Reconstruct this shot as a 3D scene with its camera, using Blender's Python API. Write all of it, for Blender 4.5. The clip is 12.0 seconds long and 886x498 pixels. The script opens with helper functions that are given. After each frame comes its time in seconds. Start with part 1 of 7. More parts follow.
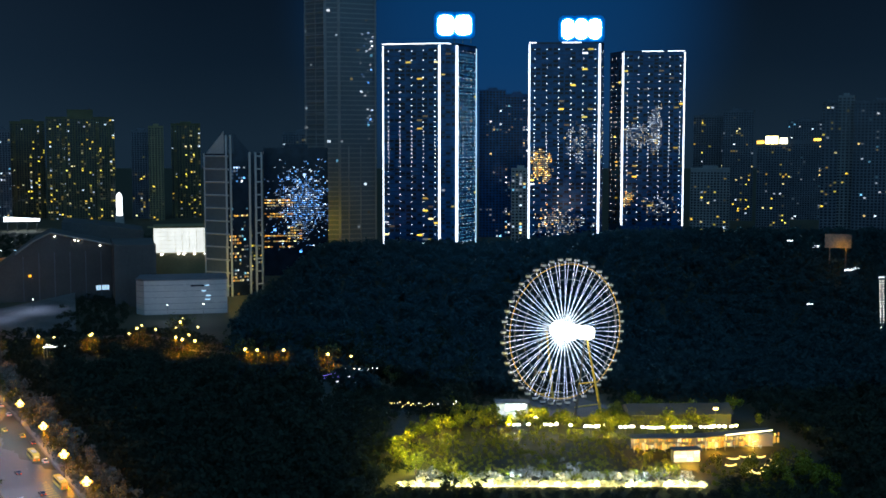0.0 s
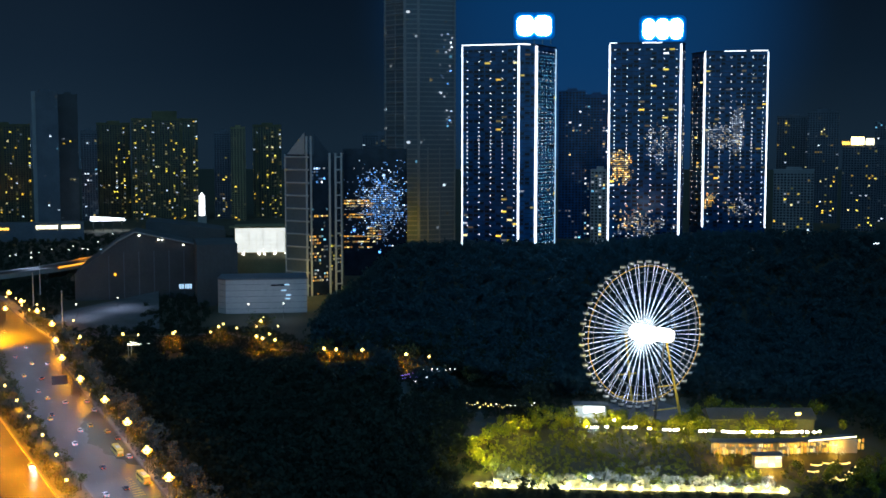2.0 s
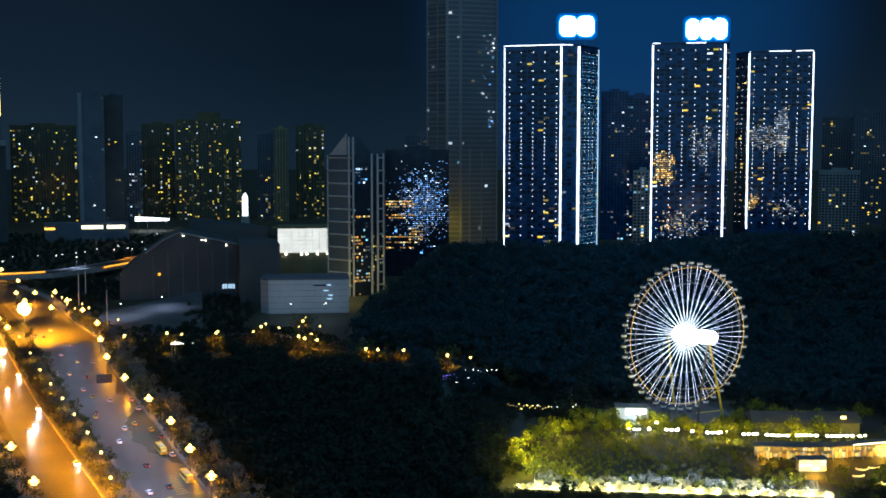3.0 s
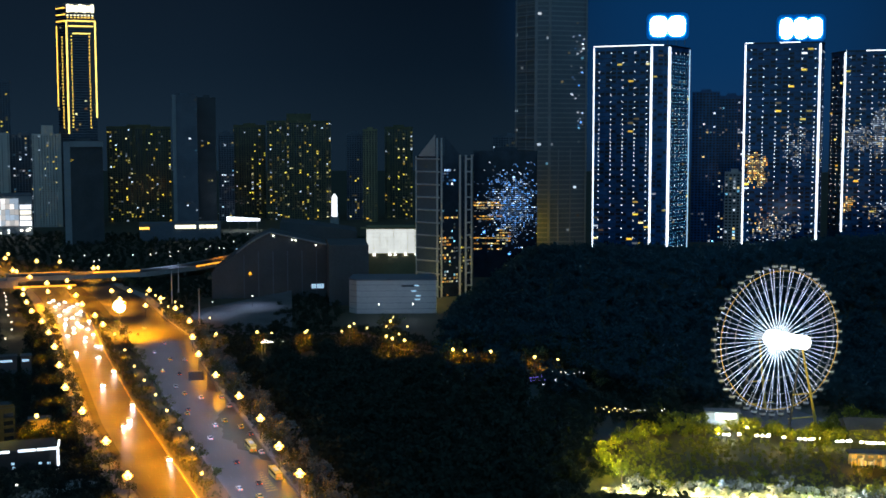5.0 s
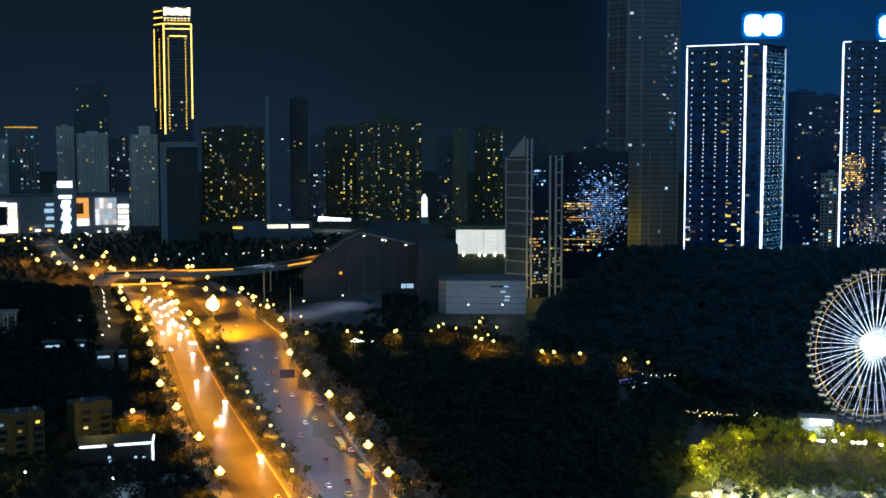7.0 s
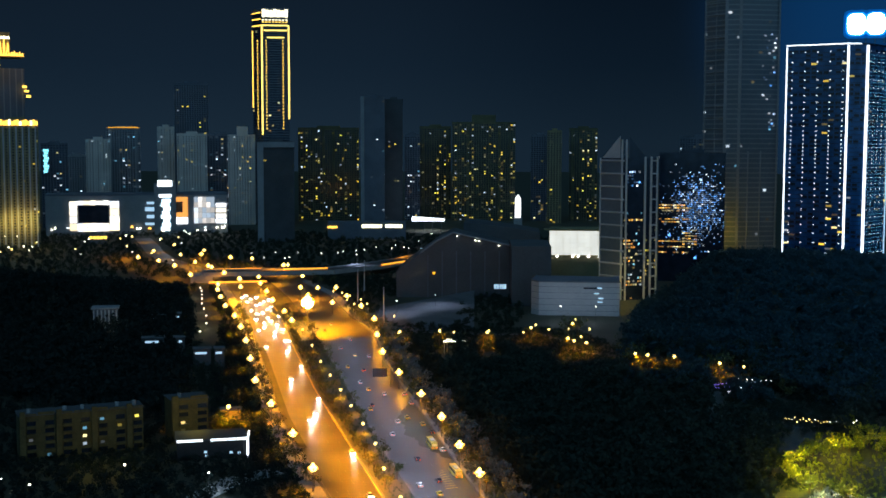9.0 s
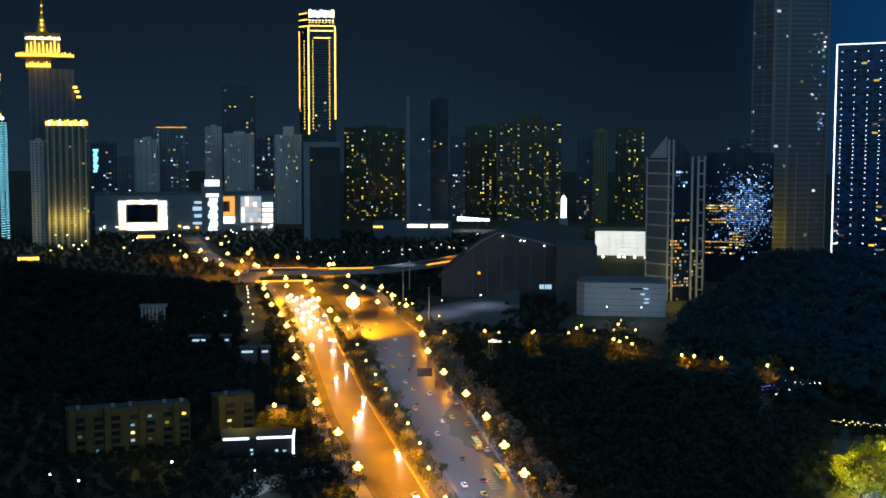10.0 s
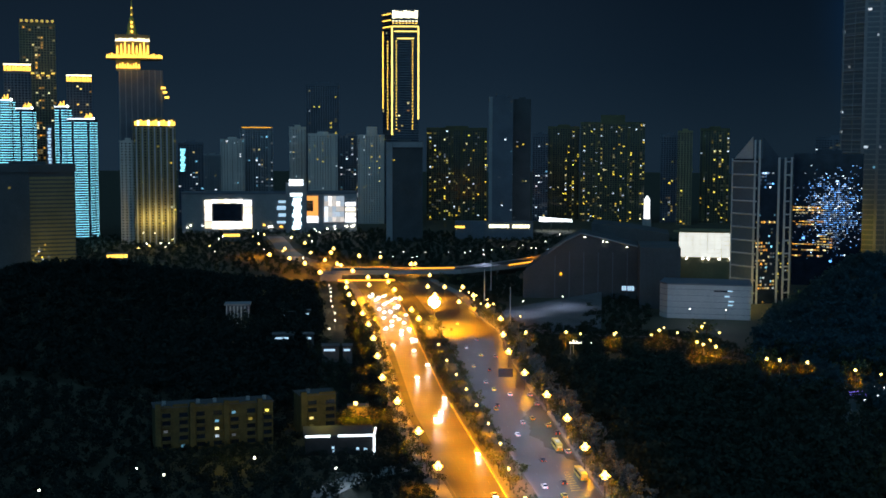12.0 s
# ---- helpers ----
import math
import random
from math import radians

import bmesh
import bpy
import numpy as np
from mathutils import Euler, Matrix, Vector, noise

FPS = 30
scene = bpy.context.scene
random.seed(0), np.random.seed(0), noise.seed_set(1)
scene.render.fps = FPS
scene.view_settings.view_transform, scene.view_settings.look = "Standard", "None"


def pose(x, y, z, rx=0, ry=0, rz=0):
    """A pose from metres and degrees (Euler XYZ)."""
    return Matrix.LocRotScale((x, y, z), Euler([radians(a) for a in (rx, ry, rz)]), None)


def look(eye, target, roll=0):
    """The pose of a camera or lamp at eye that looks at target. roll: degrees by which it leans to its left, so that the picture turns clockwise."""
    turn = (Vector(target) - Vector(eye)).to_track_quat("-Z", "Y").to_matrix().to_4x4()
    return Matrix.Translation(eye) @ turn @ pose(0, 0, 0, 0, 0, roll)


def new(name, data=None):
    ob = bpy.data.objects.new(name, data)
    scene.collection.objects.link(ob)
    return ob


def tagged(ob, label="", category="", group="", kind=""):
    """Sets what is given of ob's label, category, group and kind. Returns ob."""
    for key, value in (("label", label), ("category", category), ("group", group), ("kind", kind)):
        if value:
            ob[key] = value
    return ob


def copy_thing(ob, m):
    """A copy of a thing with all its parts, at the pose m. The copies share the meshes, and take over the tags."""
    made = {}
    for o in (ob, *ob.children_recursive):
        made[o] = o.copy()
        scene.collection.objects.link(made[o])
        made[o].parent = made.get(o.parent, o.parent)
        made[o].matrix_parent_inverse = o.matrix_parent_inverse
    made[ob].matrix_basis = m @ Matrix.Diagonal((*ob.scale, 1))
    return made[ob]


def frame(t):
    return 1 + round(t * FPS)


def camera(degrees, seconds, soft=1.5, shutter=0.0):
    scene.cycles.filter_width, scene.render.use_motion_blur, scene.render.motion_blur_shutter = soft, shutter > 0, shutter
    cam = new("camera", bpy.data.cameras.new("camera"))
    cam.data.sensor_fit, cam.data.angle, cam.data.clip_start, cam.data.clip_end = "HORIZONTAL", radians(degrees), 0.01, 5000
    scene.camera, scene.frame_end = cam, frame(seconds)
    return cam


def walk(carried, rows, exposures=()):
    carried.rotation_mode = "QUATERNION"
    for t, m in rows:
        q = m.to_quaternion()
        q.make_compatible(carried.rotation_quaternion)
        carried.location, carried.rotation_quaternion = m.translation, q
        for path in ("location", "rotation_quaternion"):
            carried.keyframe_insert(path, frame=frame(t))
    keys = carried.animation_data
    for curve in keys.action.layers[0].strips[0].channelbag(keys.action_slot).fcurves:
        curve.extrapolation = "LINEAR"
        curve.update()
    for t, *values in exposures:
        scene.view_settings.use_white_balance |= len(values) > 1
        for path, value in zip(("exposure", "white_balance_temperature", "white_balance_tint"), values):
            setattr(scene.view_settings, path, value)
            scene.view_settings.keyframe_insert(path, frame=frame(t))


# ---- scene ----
cam = camera(39.228, 12.0, soft=1.7)
H = 120.0  # height of the camera over the avenue, metres
# seconds, yaw, pitch, roll
PATH = [
    (0.0, 0.004, -5.117, -0.004),
    (0.5, 0.862, -5.104, -0.015),
    (1.0, 1.760, -5.095, -0.037),
    (1.5, 2.674, -5.084, -0.001),
    (2.0, 3.628, -5.073, 0.016),
    (2.5, 4.590, -5.046, -0.022),
    (3.0, 5.557, -5.035, 0.019),
    (5.0, 9.614, -4.980, 0.025),
    (5.5, 10.635, -4.977, 0.018),
    (6.0, 11.678, -4.981, 0.037),
    (6.5, 12.709, -4.963, 0.033),
    (7.0, 13.754, -4.951, 0.018),
    (9.0, 18.069, -4.928, -0.106),
    (9.5, 19.120, -4.936, -0.078),
    (10.0, 20.163, -4.936, -0.105),
    (10.5, 21.203, -4.935, -0.101),
    (11.0, 22.239, -4.941, -0.083),
    (11.5, 23.267, -4.935, -0.089),
    (12.0, 23.945, -4.935, -0.182),
]
walk(cam, [(t, pose(0, 0, H, 90 + p, r, y)) for t, y, p, r in PATH], [(0.0, 0.2, 6000, 10), (2.5, 0.1, 6000, 10), (5.0, -0.12, 6000, 10), (7.2, -0.12, 6000, 10), (9.0, 0.0, 6150, 10), (12.0, 0.1, 6250, 10)])

# ---- night sky and skyglow ----
world = bpy.data.worlds.new("night_sky")
scene.world = world
world.use_nodes = True
wn, wl = world.node_tree.nodes, world.node_tree.links
wn.clear()
w_out, w_bg = wn.new("ShaderNodeOutputWorld"), wn.new("ShaderNodeBackground")
w_tc, w_sep, w_ramp = wn.new("ShaderNodeTexCoord"), wn.new("ShaderNodeSeparateXYZ"), wn.new("ShaderNodeValToRGB")
w_ns, w_mix = wn.new("ShaderNodeTexNoise"), wn.new("ShaderNodeMixRGB")
w_ns.inputs["Scale"].default_value = 2.2
w_ns.inputs["Detail"].default_value = 3
wl.new(w_tc.outputs["Generated"], w_sep.inputs[0])
wl.new(w_tc.outputs["Generated"], w_ns.inputs["Vector"])
wl.new(w_sep.outputs["Z"], w_ramp.inputs[0])
els = w_ramp.color_ramp.elements
els[0].position, els[0].color = 0.0, (0.0080, 0.0180, 0.0300, 1)
els[1].position, els[1].color = 0.30, (0.0028, 0.0052, 0.0100, 1)
e = els.new(0.06)
e.color = (0.0044, 0.0112, 0.0210, 1)
e = els.new(0.12)
e.color = (0.0030, 0.0076, 0.0150, 1)
w_mix.blend_type = "MULTIPLY"
w_mix.inputs[0].default_value = 0.45
wl.new(w_ramp.outputs[0], w_mix.inputs[1])
wl.new(w_ns.outputs["Fac"], w_mix.inputs[2])
# sky over the lit towers is bluer: their signs' glow painted into it
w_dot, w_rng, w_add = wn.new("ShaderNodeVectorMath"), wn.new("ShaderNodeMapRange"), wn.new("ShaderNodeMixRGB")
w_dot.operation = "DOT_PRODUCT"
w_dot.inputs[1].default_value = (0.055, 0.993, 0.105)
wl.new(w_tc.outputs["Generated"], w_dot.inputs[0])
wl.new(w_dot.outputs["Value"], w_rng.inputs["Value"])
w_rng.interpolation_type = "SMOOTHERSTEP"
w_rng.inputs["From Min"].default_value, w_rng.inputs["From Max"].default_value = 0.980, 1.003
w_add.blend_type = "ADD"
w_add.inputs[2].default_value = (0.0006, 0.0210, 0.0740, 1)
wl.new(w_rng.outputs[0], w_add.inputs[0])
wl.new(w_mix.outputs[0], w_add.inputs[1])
# skyglow over the bright city centre
w_dot2, w_rng2, w_add2 = wn.new("ShaderNodeVectorMath"), wn.new("ShaderNodeMapRange"), wn.new("ShaderNodeMixRGB")
w_dot2.operation, w_add2.blend_type = "DOT_PRODUCT", "ADD"
w_dot2.inputs[1].default_value = (-0.56, 0.825, 0.07)
wl.new(w_tc.outputs["Generated"], w_dot2.inputs[0])
wl.new(w_dot2.outputs["Value"], w_rng2.inputs["Value"])
w_rng2.interpolation_type = "SMOOTHERSTEP"
w_rng2.inputs["From Min"].default_value, w_rng2.inputs["From Max"].default_value = 0.90, 1.0
w_add2.inputs[2].default_value = (0.0022, 0.0040, 0.0062, 1)
wl.new(w_rng2.outputs[0], w_add2.inputs[0])
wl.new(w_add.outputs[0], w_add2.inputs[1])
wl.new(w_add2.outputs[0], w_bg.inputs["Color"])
w_bg.inputs["Strength"].default_value = 1.22
wl.new(w_bg.outputs[0], w_out.inputs[0])

# broad dim fill lamp added to brighten facades and woods; no moon is seen
fill_sun = new("fill_sun", bpy.data.lights.new("fill_sun", "SUN"))
fill_sun.data.energy, fill_sun.data.angle, fill_sun.data.color = 0.92, radians(120), (0.29, 0.66, 1.0)
fill_sun.matrix_world = look((0, 0, 900), (-250, 700, 250))

# ---- materials ----
def shader(name):
    m = bpy.data.materials.new(name)
    m.use_nodes = True
    return m, m.node_tree.nodes, m.node_tree.links, m.node_tree.nodes["Principled BSDF"]


def surface(name, low, high, scale=0.5, fine=6.0, rough=0.8, metal=0.0, bump=0.3, depth=0.05):
    """A surface whose colour wanders between two tones at two scales, with fine relief."""
    m, n, l, b = shader(name)
    tc, big, small = n.new("ShaderNodeNewGeometry"), n.new("ShaderNodeTexNoise"), n.new("ShaderNodeTexNoise")
    mix, ramp, bp = n.new("ShaderNodeMath"), n.new("ShaderNodeValToRGB"), n.new("ShaderNodeBump")
    big.inputs["Scale"].default_value, small.inputs["Scale"].default_value = scale, fine
    big.inputs["Detail"].default_value = small.inputs["Detail"].default_value = 4
    for t in (big, small):
        l.new(tc.outputs["Position"], t.inputs["Vector"])
    mix.operation = "MULTIPLY_ADD"
    mix.inputs[1].default_value = 0.4
    l.new(small.outputs["Fac"], mix.inputs[0])
    sc = n.new("ShaderNodeMath")
    sc.operation = "MULTIPLY"
    sc.inputs[1].default_value = 0.6
    l.new(big.outputs["Fac"], sc.inputs[0])
    l.new(sc.outputs[0], mix.inputs[2])
    ramp.color_ramp.elements[0].position, ramp.color_ramp.elements[0].color = 0.32, (*low, 1)
    ramp.color_ramp.elements[1].position, ramp.color_ramp.elements[1].color = 0.68, (*high, 1)
    l.new(mix.outputs[0], ramp.inputs[0])
    l.new(ramp.outputs[0], b.inputs["Base Color"])
    b.inputs["Roughness"].default_value, b.inputs["Metallic"].default_value = rough, metal
    bp.inputs["Strength"].default_value, bp.inputs["Distance"].default_value = bump, depth
    l.new(small.outputs["Fac"], bp.inputs["Height"])
    l.new(bp.outputs[0], b.inputs["Normal"])
    return m


def glow(name, color, strength, lights=False):
    """Something that gives off light. lights: whether it is sampled as a lamp."""
    m, n, l, b = shader(name)
    b.inputs["Base Color"].default_value = (*[min(0.8, c * 0.8) for c in color], 1)
    b.inputs["Emission Color"].default_value = (*color, 1)
    b.inputs["Emission Strength"].default_value = strength
    m.cycles.emission_sampling = "AUTO" if lights else "NONE"
    return m


def lit_panes(name, tones, lo, hi):
    """Emissive panes for lit windows and painted reflections: each pane has a tone and brightness of its own."""
    m, n, l, b = shader(name)
    geo, ramp, mul, mr = n.new("ShaderNodeNewGeometry"), n.new("ShaderNodeValToRGB"), n.new("ShaderNodeMath"), n.new("ShaderNodeMapRange")
    frac = n.new("ShaderNodeMath")
    obj, both, part_of = n.new("ShaderNodeObjectInfo"), n.new("ShaderNodeMath"), n.new("ShaderNodeMath")
    both.operation, part_of.operation = "ADD", "FRACT"
    l.new(geo.outputs["Random Per Island"], both.inputs[0])
    l.new(obj.outputs["Random"], both.inputs[1])
    l.new(both.outputs[0], part_of.inputs[0])
    l.new(part_of.outputs[0], ramp.inputs[0])
    ramp.color_ramp.interpolation = "CONSTANT"
    els = ramp.color_ramp.elements
    els[0].position, els[0].color = 0.0, (*tones[0], 1)
    els[1].position, els[1].color = 1.0 / len(tones), (*tones[1], 1)
    for i, t in enumerate(tones[2:], 2):
        els.new(i / len(tones)).color = (*t, 1)
    mul.operation, mul.inputs[1].default_value = "MULTIPLY", 37.0
    frac.operation = "FRACT"
    l.new(part_of.outputs[0], mul.inputs[0])
    l.new(mul.outputs[0], frac.inputs[0])
    pw = n.new("ShaderNodeMath")
    pw.operation, pw.inputs[1].default_value = "POWER", 3.0
    l.new(frac.outputs[0], pw.inputs[0])
    l.new(pw.outputs[0], mr.inputs["Value"])
    mr.inputs["To Min"].default_value, mr.inputs["To Max"].default_value = lo, hi
    b.inputs["Base Color"].default_value = (0.1, 0.1, 0.1, 1)
    l.new(ramp.outputs[0], b.inputs["Emission Color"])
    l.new(mr.outputs[0], b.inputs["Emission Strength"])
    m.cycles.emission_sampling = "NONE"
    return m


def glass_dark(name, tint, rough=0.12):
    m, n, l, b = shader(name)
    geo, ns, ramp = n.new("ShaderNodeNewGeometry"), n.new("ShaderNodeTexNoise"), n.new("ShaderNodeValToRGB")
    ns.inputs["Scale"].default_value = 0.12
    l.new(geo.outputs["Position"], ns.inputs["Vector"])
    ramp.color_ramp.elements[0].position, ramp.color_ramp.elements[0].color = 0.3, (*[c * 0.6 for c in tint], 1)
    ramp.color_ramp.elements[1].position, ramp.color_ramp.elements[1].color = 0.7, (*tint, 1)
    l.new(ns.outputs["Fac"], ramp.inputs[0])
    l.new(ramp.outputs[0], b.inputs["Base Color"])
    b.inputs["Roughness"].default_value = rough
    b.inputs["IOR"].default_value = 1.5
    return m


WARM, AMBER, COOL, CYAN = (1.0, 0.72, 0.22), (1.0, 0.5, 0.05), (0.75, 0.88, 1.0), (0.25, 0.7, 1.0)
mat_soil = surface("forest_floor", (0.02, 0.025, 0.012), (0.05, 0.05, 0.03), 0.03, 0.6)
mat_leaf = surface("foliage", (0.036, 0.055, 0.042), (0.058, 0.082, 0.060), 0.15, 1.2, 0.7)
# darker copy of foliage, with the shade on darker woods put into its colour
mat_leaf_dark = surface("shade_dark_foliage", (0.022, 0.036, 0.034), (0.042, 0.060, 0.052), 0.15, 1.2, 0.7)
def soften(m, own=0.18, up=0.8):
    """Fine leaves shade softly: their normals lean upward."""
    n, l = m.node_tree.nodes, m.node_tree.links
    geo, mul, add, nrm = n.new("ShaderNodeNewGeometry"), n.new("ShaderNodeVectorMath"), n.new("ShaderNodeVectorMath"), n.new("ShaderNodeVectorMath")
    mul.operation, add.operation, nrm.operation = "SCALE", "ADD", "NORMALIZE"
    mul.inputs["Scale"].default_value = own
    add.inputs[1].default_value = (0, 0, up)
    l.new(geo.outputs["Normal"], mul.inputs[0])
    l.new(mul.outputs[0], add.inputs[0])
    l.new(add.outputs[0], nrm.inputs[0])
    l.new(nrm.outputs[0], n["Bump"].inputs["Normal"])
    n["Bump"].inputs["Strength"].default_value = 0.1
    n["Principled BSDF"].inputs["Specular IOR Level"].default_value = 0.08
    thin, mix, out = n.new("ShaderNodeBsdfTranslucent"), n.new("ShaderNodeMixShader"), n["Material Output"]
    mix.inputs[0].default_value = 0.5
    l.new(n["Color Ramp"].outputs[0], thin.inputs["Color"])
    l.new(n["Principled BSDF"].outputs[0], mix.inputs[1])
    l.new(thin.outputs[0], mix.inputs[2])
    l.new(mix.outputs[0], out.inputs["Surface"])


soften(mat_leaf)
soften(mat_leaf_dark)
# bluer, paler foliage copy: blue light and haze on the hill put into colour
mat_leaf_hill = surface("blue_haze_foliage", (0.040, 0.082, 0.090), (0.058, 0.112, 0.122), 0.15, 1.2, 0.7)
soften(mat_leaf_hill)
mat_leaf_street = surface("street_tree_foliage", (0.035, 0.05, 0.012), (0.10, 0.11, 0.03), 0.2, 1.5, 0.6)
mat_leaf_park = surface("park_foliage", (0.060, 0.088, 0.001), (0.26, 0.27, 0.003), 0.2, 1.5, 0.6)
# floodlight on leaves and hedge is partly put into these pale colours
mat_leaf_lit = surface("floodlit_pale_foliage", (0.06, 0.09, 0.005), (0.52, 0.54, 0.62), 0.5, 2.5, 0.6)
mat_hedge = surface("floodlit_hedge_foliage", (0.25, 0.26, 0.10), (0.7, 0.7, 0.55), 0.5, 2.5, 0.6)
mat_bark = surface("bark", (0.05, 0.035, 0.02), (0.12, 0.09, 0.06), 1.0, 8.0)
mat_asphalt = surface("asphalt", (0.032, 0.032, 0.031), (0.052, 0.051, 0.049), 0.06, 1.5, 0.44, 0, 0.12, 0.02)
mat_kerb = surface("kerb_stone", (0.08, 0.078, 0.075), (0.15, 0.147, 0.14), 0.3, 4.0)
mat_paint = surface("worn_road_paint", (0.09, 0.09, 0.088), (0.24, 0.24, 0.23), 0.15, 3.0, 0.6)
mat_paint_y = surface("yellow_road_paint", (0.5, 0.32, 0.03), (0.75, 0.5, 0.06), 0.5, 5.0, 0.6)
mat_paving = surface("paving", (0.16, 0.155, 0.15), (0.3, 0.29, 0.27), 0.2, 3.0)
mat_concrete = surface("concrete", (0.20, 0.20, 0.20), (0.34, 0.34, 0.33), 0.08, 1.0)
mat_wall_grey = surface("grey_render_wall", (0.17, 0.18, 0.19), (0.27, 0.28, 0.29), 0.04, 0.7)
mat_wall_pale = surface("pale_tile_wall", (0.30, 0.31, 0.32), (0.46, 0.46, 0.46), 0.04, 0.7)
# paler copy of the tile wall: distance haze put into the colour
mat_tower_pale = surface("hazy_pale_tower_wall", (0.46, 0.41, 0.36), (0.64, 0.57, 0.51), 0.04, 0.7)
# lightened and blued to put the haze of distant towers into the colour
mat_wall_dim = surface("dark_render_wall", (0.072, 0.085, 0.105), (0.135, 0.15, 0.18), 0.04, 0.7)
mat_wall_old = surface("stained_ochre_wall", (0.04, 0.034, 0.011), (0.11, 0.09, 0.03), 0.25, 1.5)
# yellowish light wash on far facades, put into the wall colour
mat_wall_olive = surface("yellow_washed_wall", (0.065, 0.062, 0.03), (0.135, 0.125, 0.06), 0.05, 0.8)
mat_wall_warm = surface("ochre_render_wall", (0.16, 0.14, 0.07), (0.26, 0.22, 0.11), 0.05, 0.8)
mat_glass = glass_dark("navy_glass", (0.013, 0.078, 0.22))
mat_glass_blk = glass_dark("black_glass", (0.018, 0.028, 0.048))
mat_stone_dark = surface("dark_stone", (0.045, 0.05, 0.055), (0.08, 0.085, 0.09), 0.05, 0.8)
mat_steel = surface("painted_steel", (0.5, 0.5, 0.5), (0.7, 0.7, 0.7), 0.5, 4.0, 0.45, 0.3)
mat_steel_y = surface("yellow_painted_steel", (0.55, 0.38, 0.05), (0.75, 0.55, 0.1), 0.5, 4.0, 0.45)
mat_pole = surface("dark_steel", (0.08, 0.08, 0.08), (0.16, 0.15, 0.14), 0.8, 5.0, 0.5, 0.5)
mat_roof = surface("roof_felt", (0.07, 0.075, 0.08), (0.13, 0.135, 0.14), 0.08, 1.0)
lit_home = lit_panes("lit_home_windows", [(1.0, 0.70, 0.05), (1.0, 0.80, 0.10), (0.9, 0.72, 0.05), (1.0, 0.85, 0.35), COOL, (1.0, 0.60, 0.03)], 0.05, 1.9)
lit_cold = lit_panes("lit_office_windows", [COOL, CYAN, (0.9, 0.95, 1.0), COOL, WARM], 0.05, 1.9)
lit_blue = lit_panes("blue_window_and_glint_panes", [(0.15, 0.4, 1.0), (0.45, 0.65, 1.0), (0.2, 0.45, 1.0), (0.9, 0.95, 1.0), (0.12, 0.4, 1.0)], 0.14, 3.4)
# mostly for city reflections in tower glass, put in as emissive panes
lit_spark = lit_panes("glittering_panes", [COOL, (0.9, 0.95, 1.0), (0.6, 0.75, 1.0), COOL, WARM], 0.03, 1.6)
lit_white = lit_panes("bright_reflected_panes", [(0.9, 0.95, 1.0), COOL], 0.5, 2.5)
lit_ember = lit_panes("amber_glitter_panes", [AMBER, WARM, (1.0, 0.45, 0.04), (1.0, 0.8, 0.3)], 0.2, 3.6)
lit_gold = lit_panes("lit_gold_windows", [AMBER, WARM, (1.0, 0.4, 0.03), (1.0, 0.85, 0.4)], 0.3, 2.0)
glow_white = glow("white_led", (0.88, 0.95, 1.0), 2.2)
glow_soft = glow("pale_led", (0.55, 0.8, 1.0), 0.8)
glow_dot = glow("white_dot_led", (0.85, 0.94, 1.0), 3.0)
glow_teal = glow("teal_dot_led", (0.16, 0.62, 0.95), 1.7)
glow_gold = glow("gold_led", (1.0, 0.56, 0.07), 2.6)
glow_goldw = glow("pale_gold_led", (1.0, 0.88, 0.55), 3.0)
glow_goldy = glow("deep_gold_led", (1.0, 0.70, 0.14), 2.6)
glow_cyan = glow("cyan_led", (0.28, 0.85, 1.0), 1.9)
glow_sign = glow("white_sign_face", (0.95, 1.0, 1.0), 9.0)
# sign halos: bloom round the roof signs, shaped as glowing plates
glow_halo = glow("blue_sign_halo", (0.02, 0.33, 1.0), 1.0)
glow_halo_outer = glow("blue_outer_halo", (0.0, 0.11, 0.42), 0.6)
glow_lamp = glow("street_lamp_globe", (1.0, 0.70, 0.18), 5.0)
glow_amber = glow("amber_light_and_halo", (1.0, 0.45, 0.02), 1.5)
glow_bulb = glow("white_bulb", (1.0, 0.97, 0.9), 7.0)


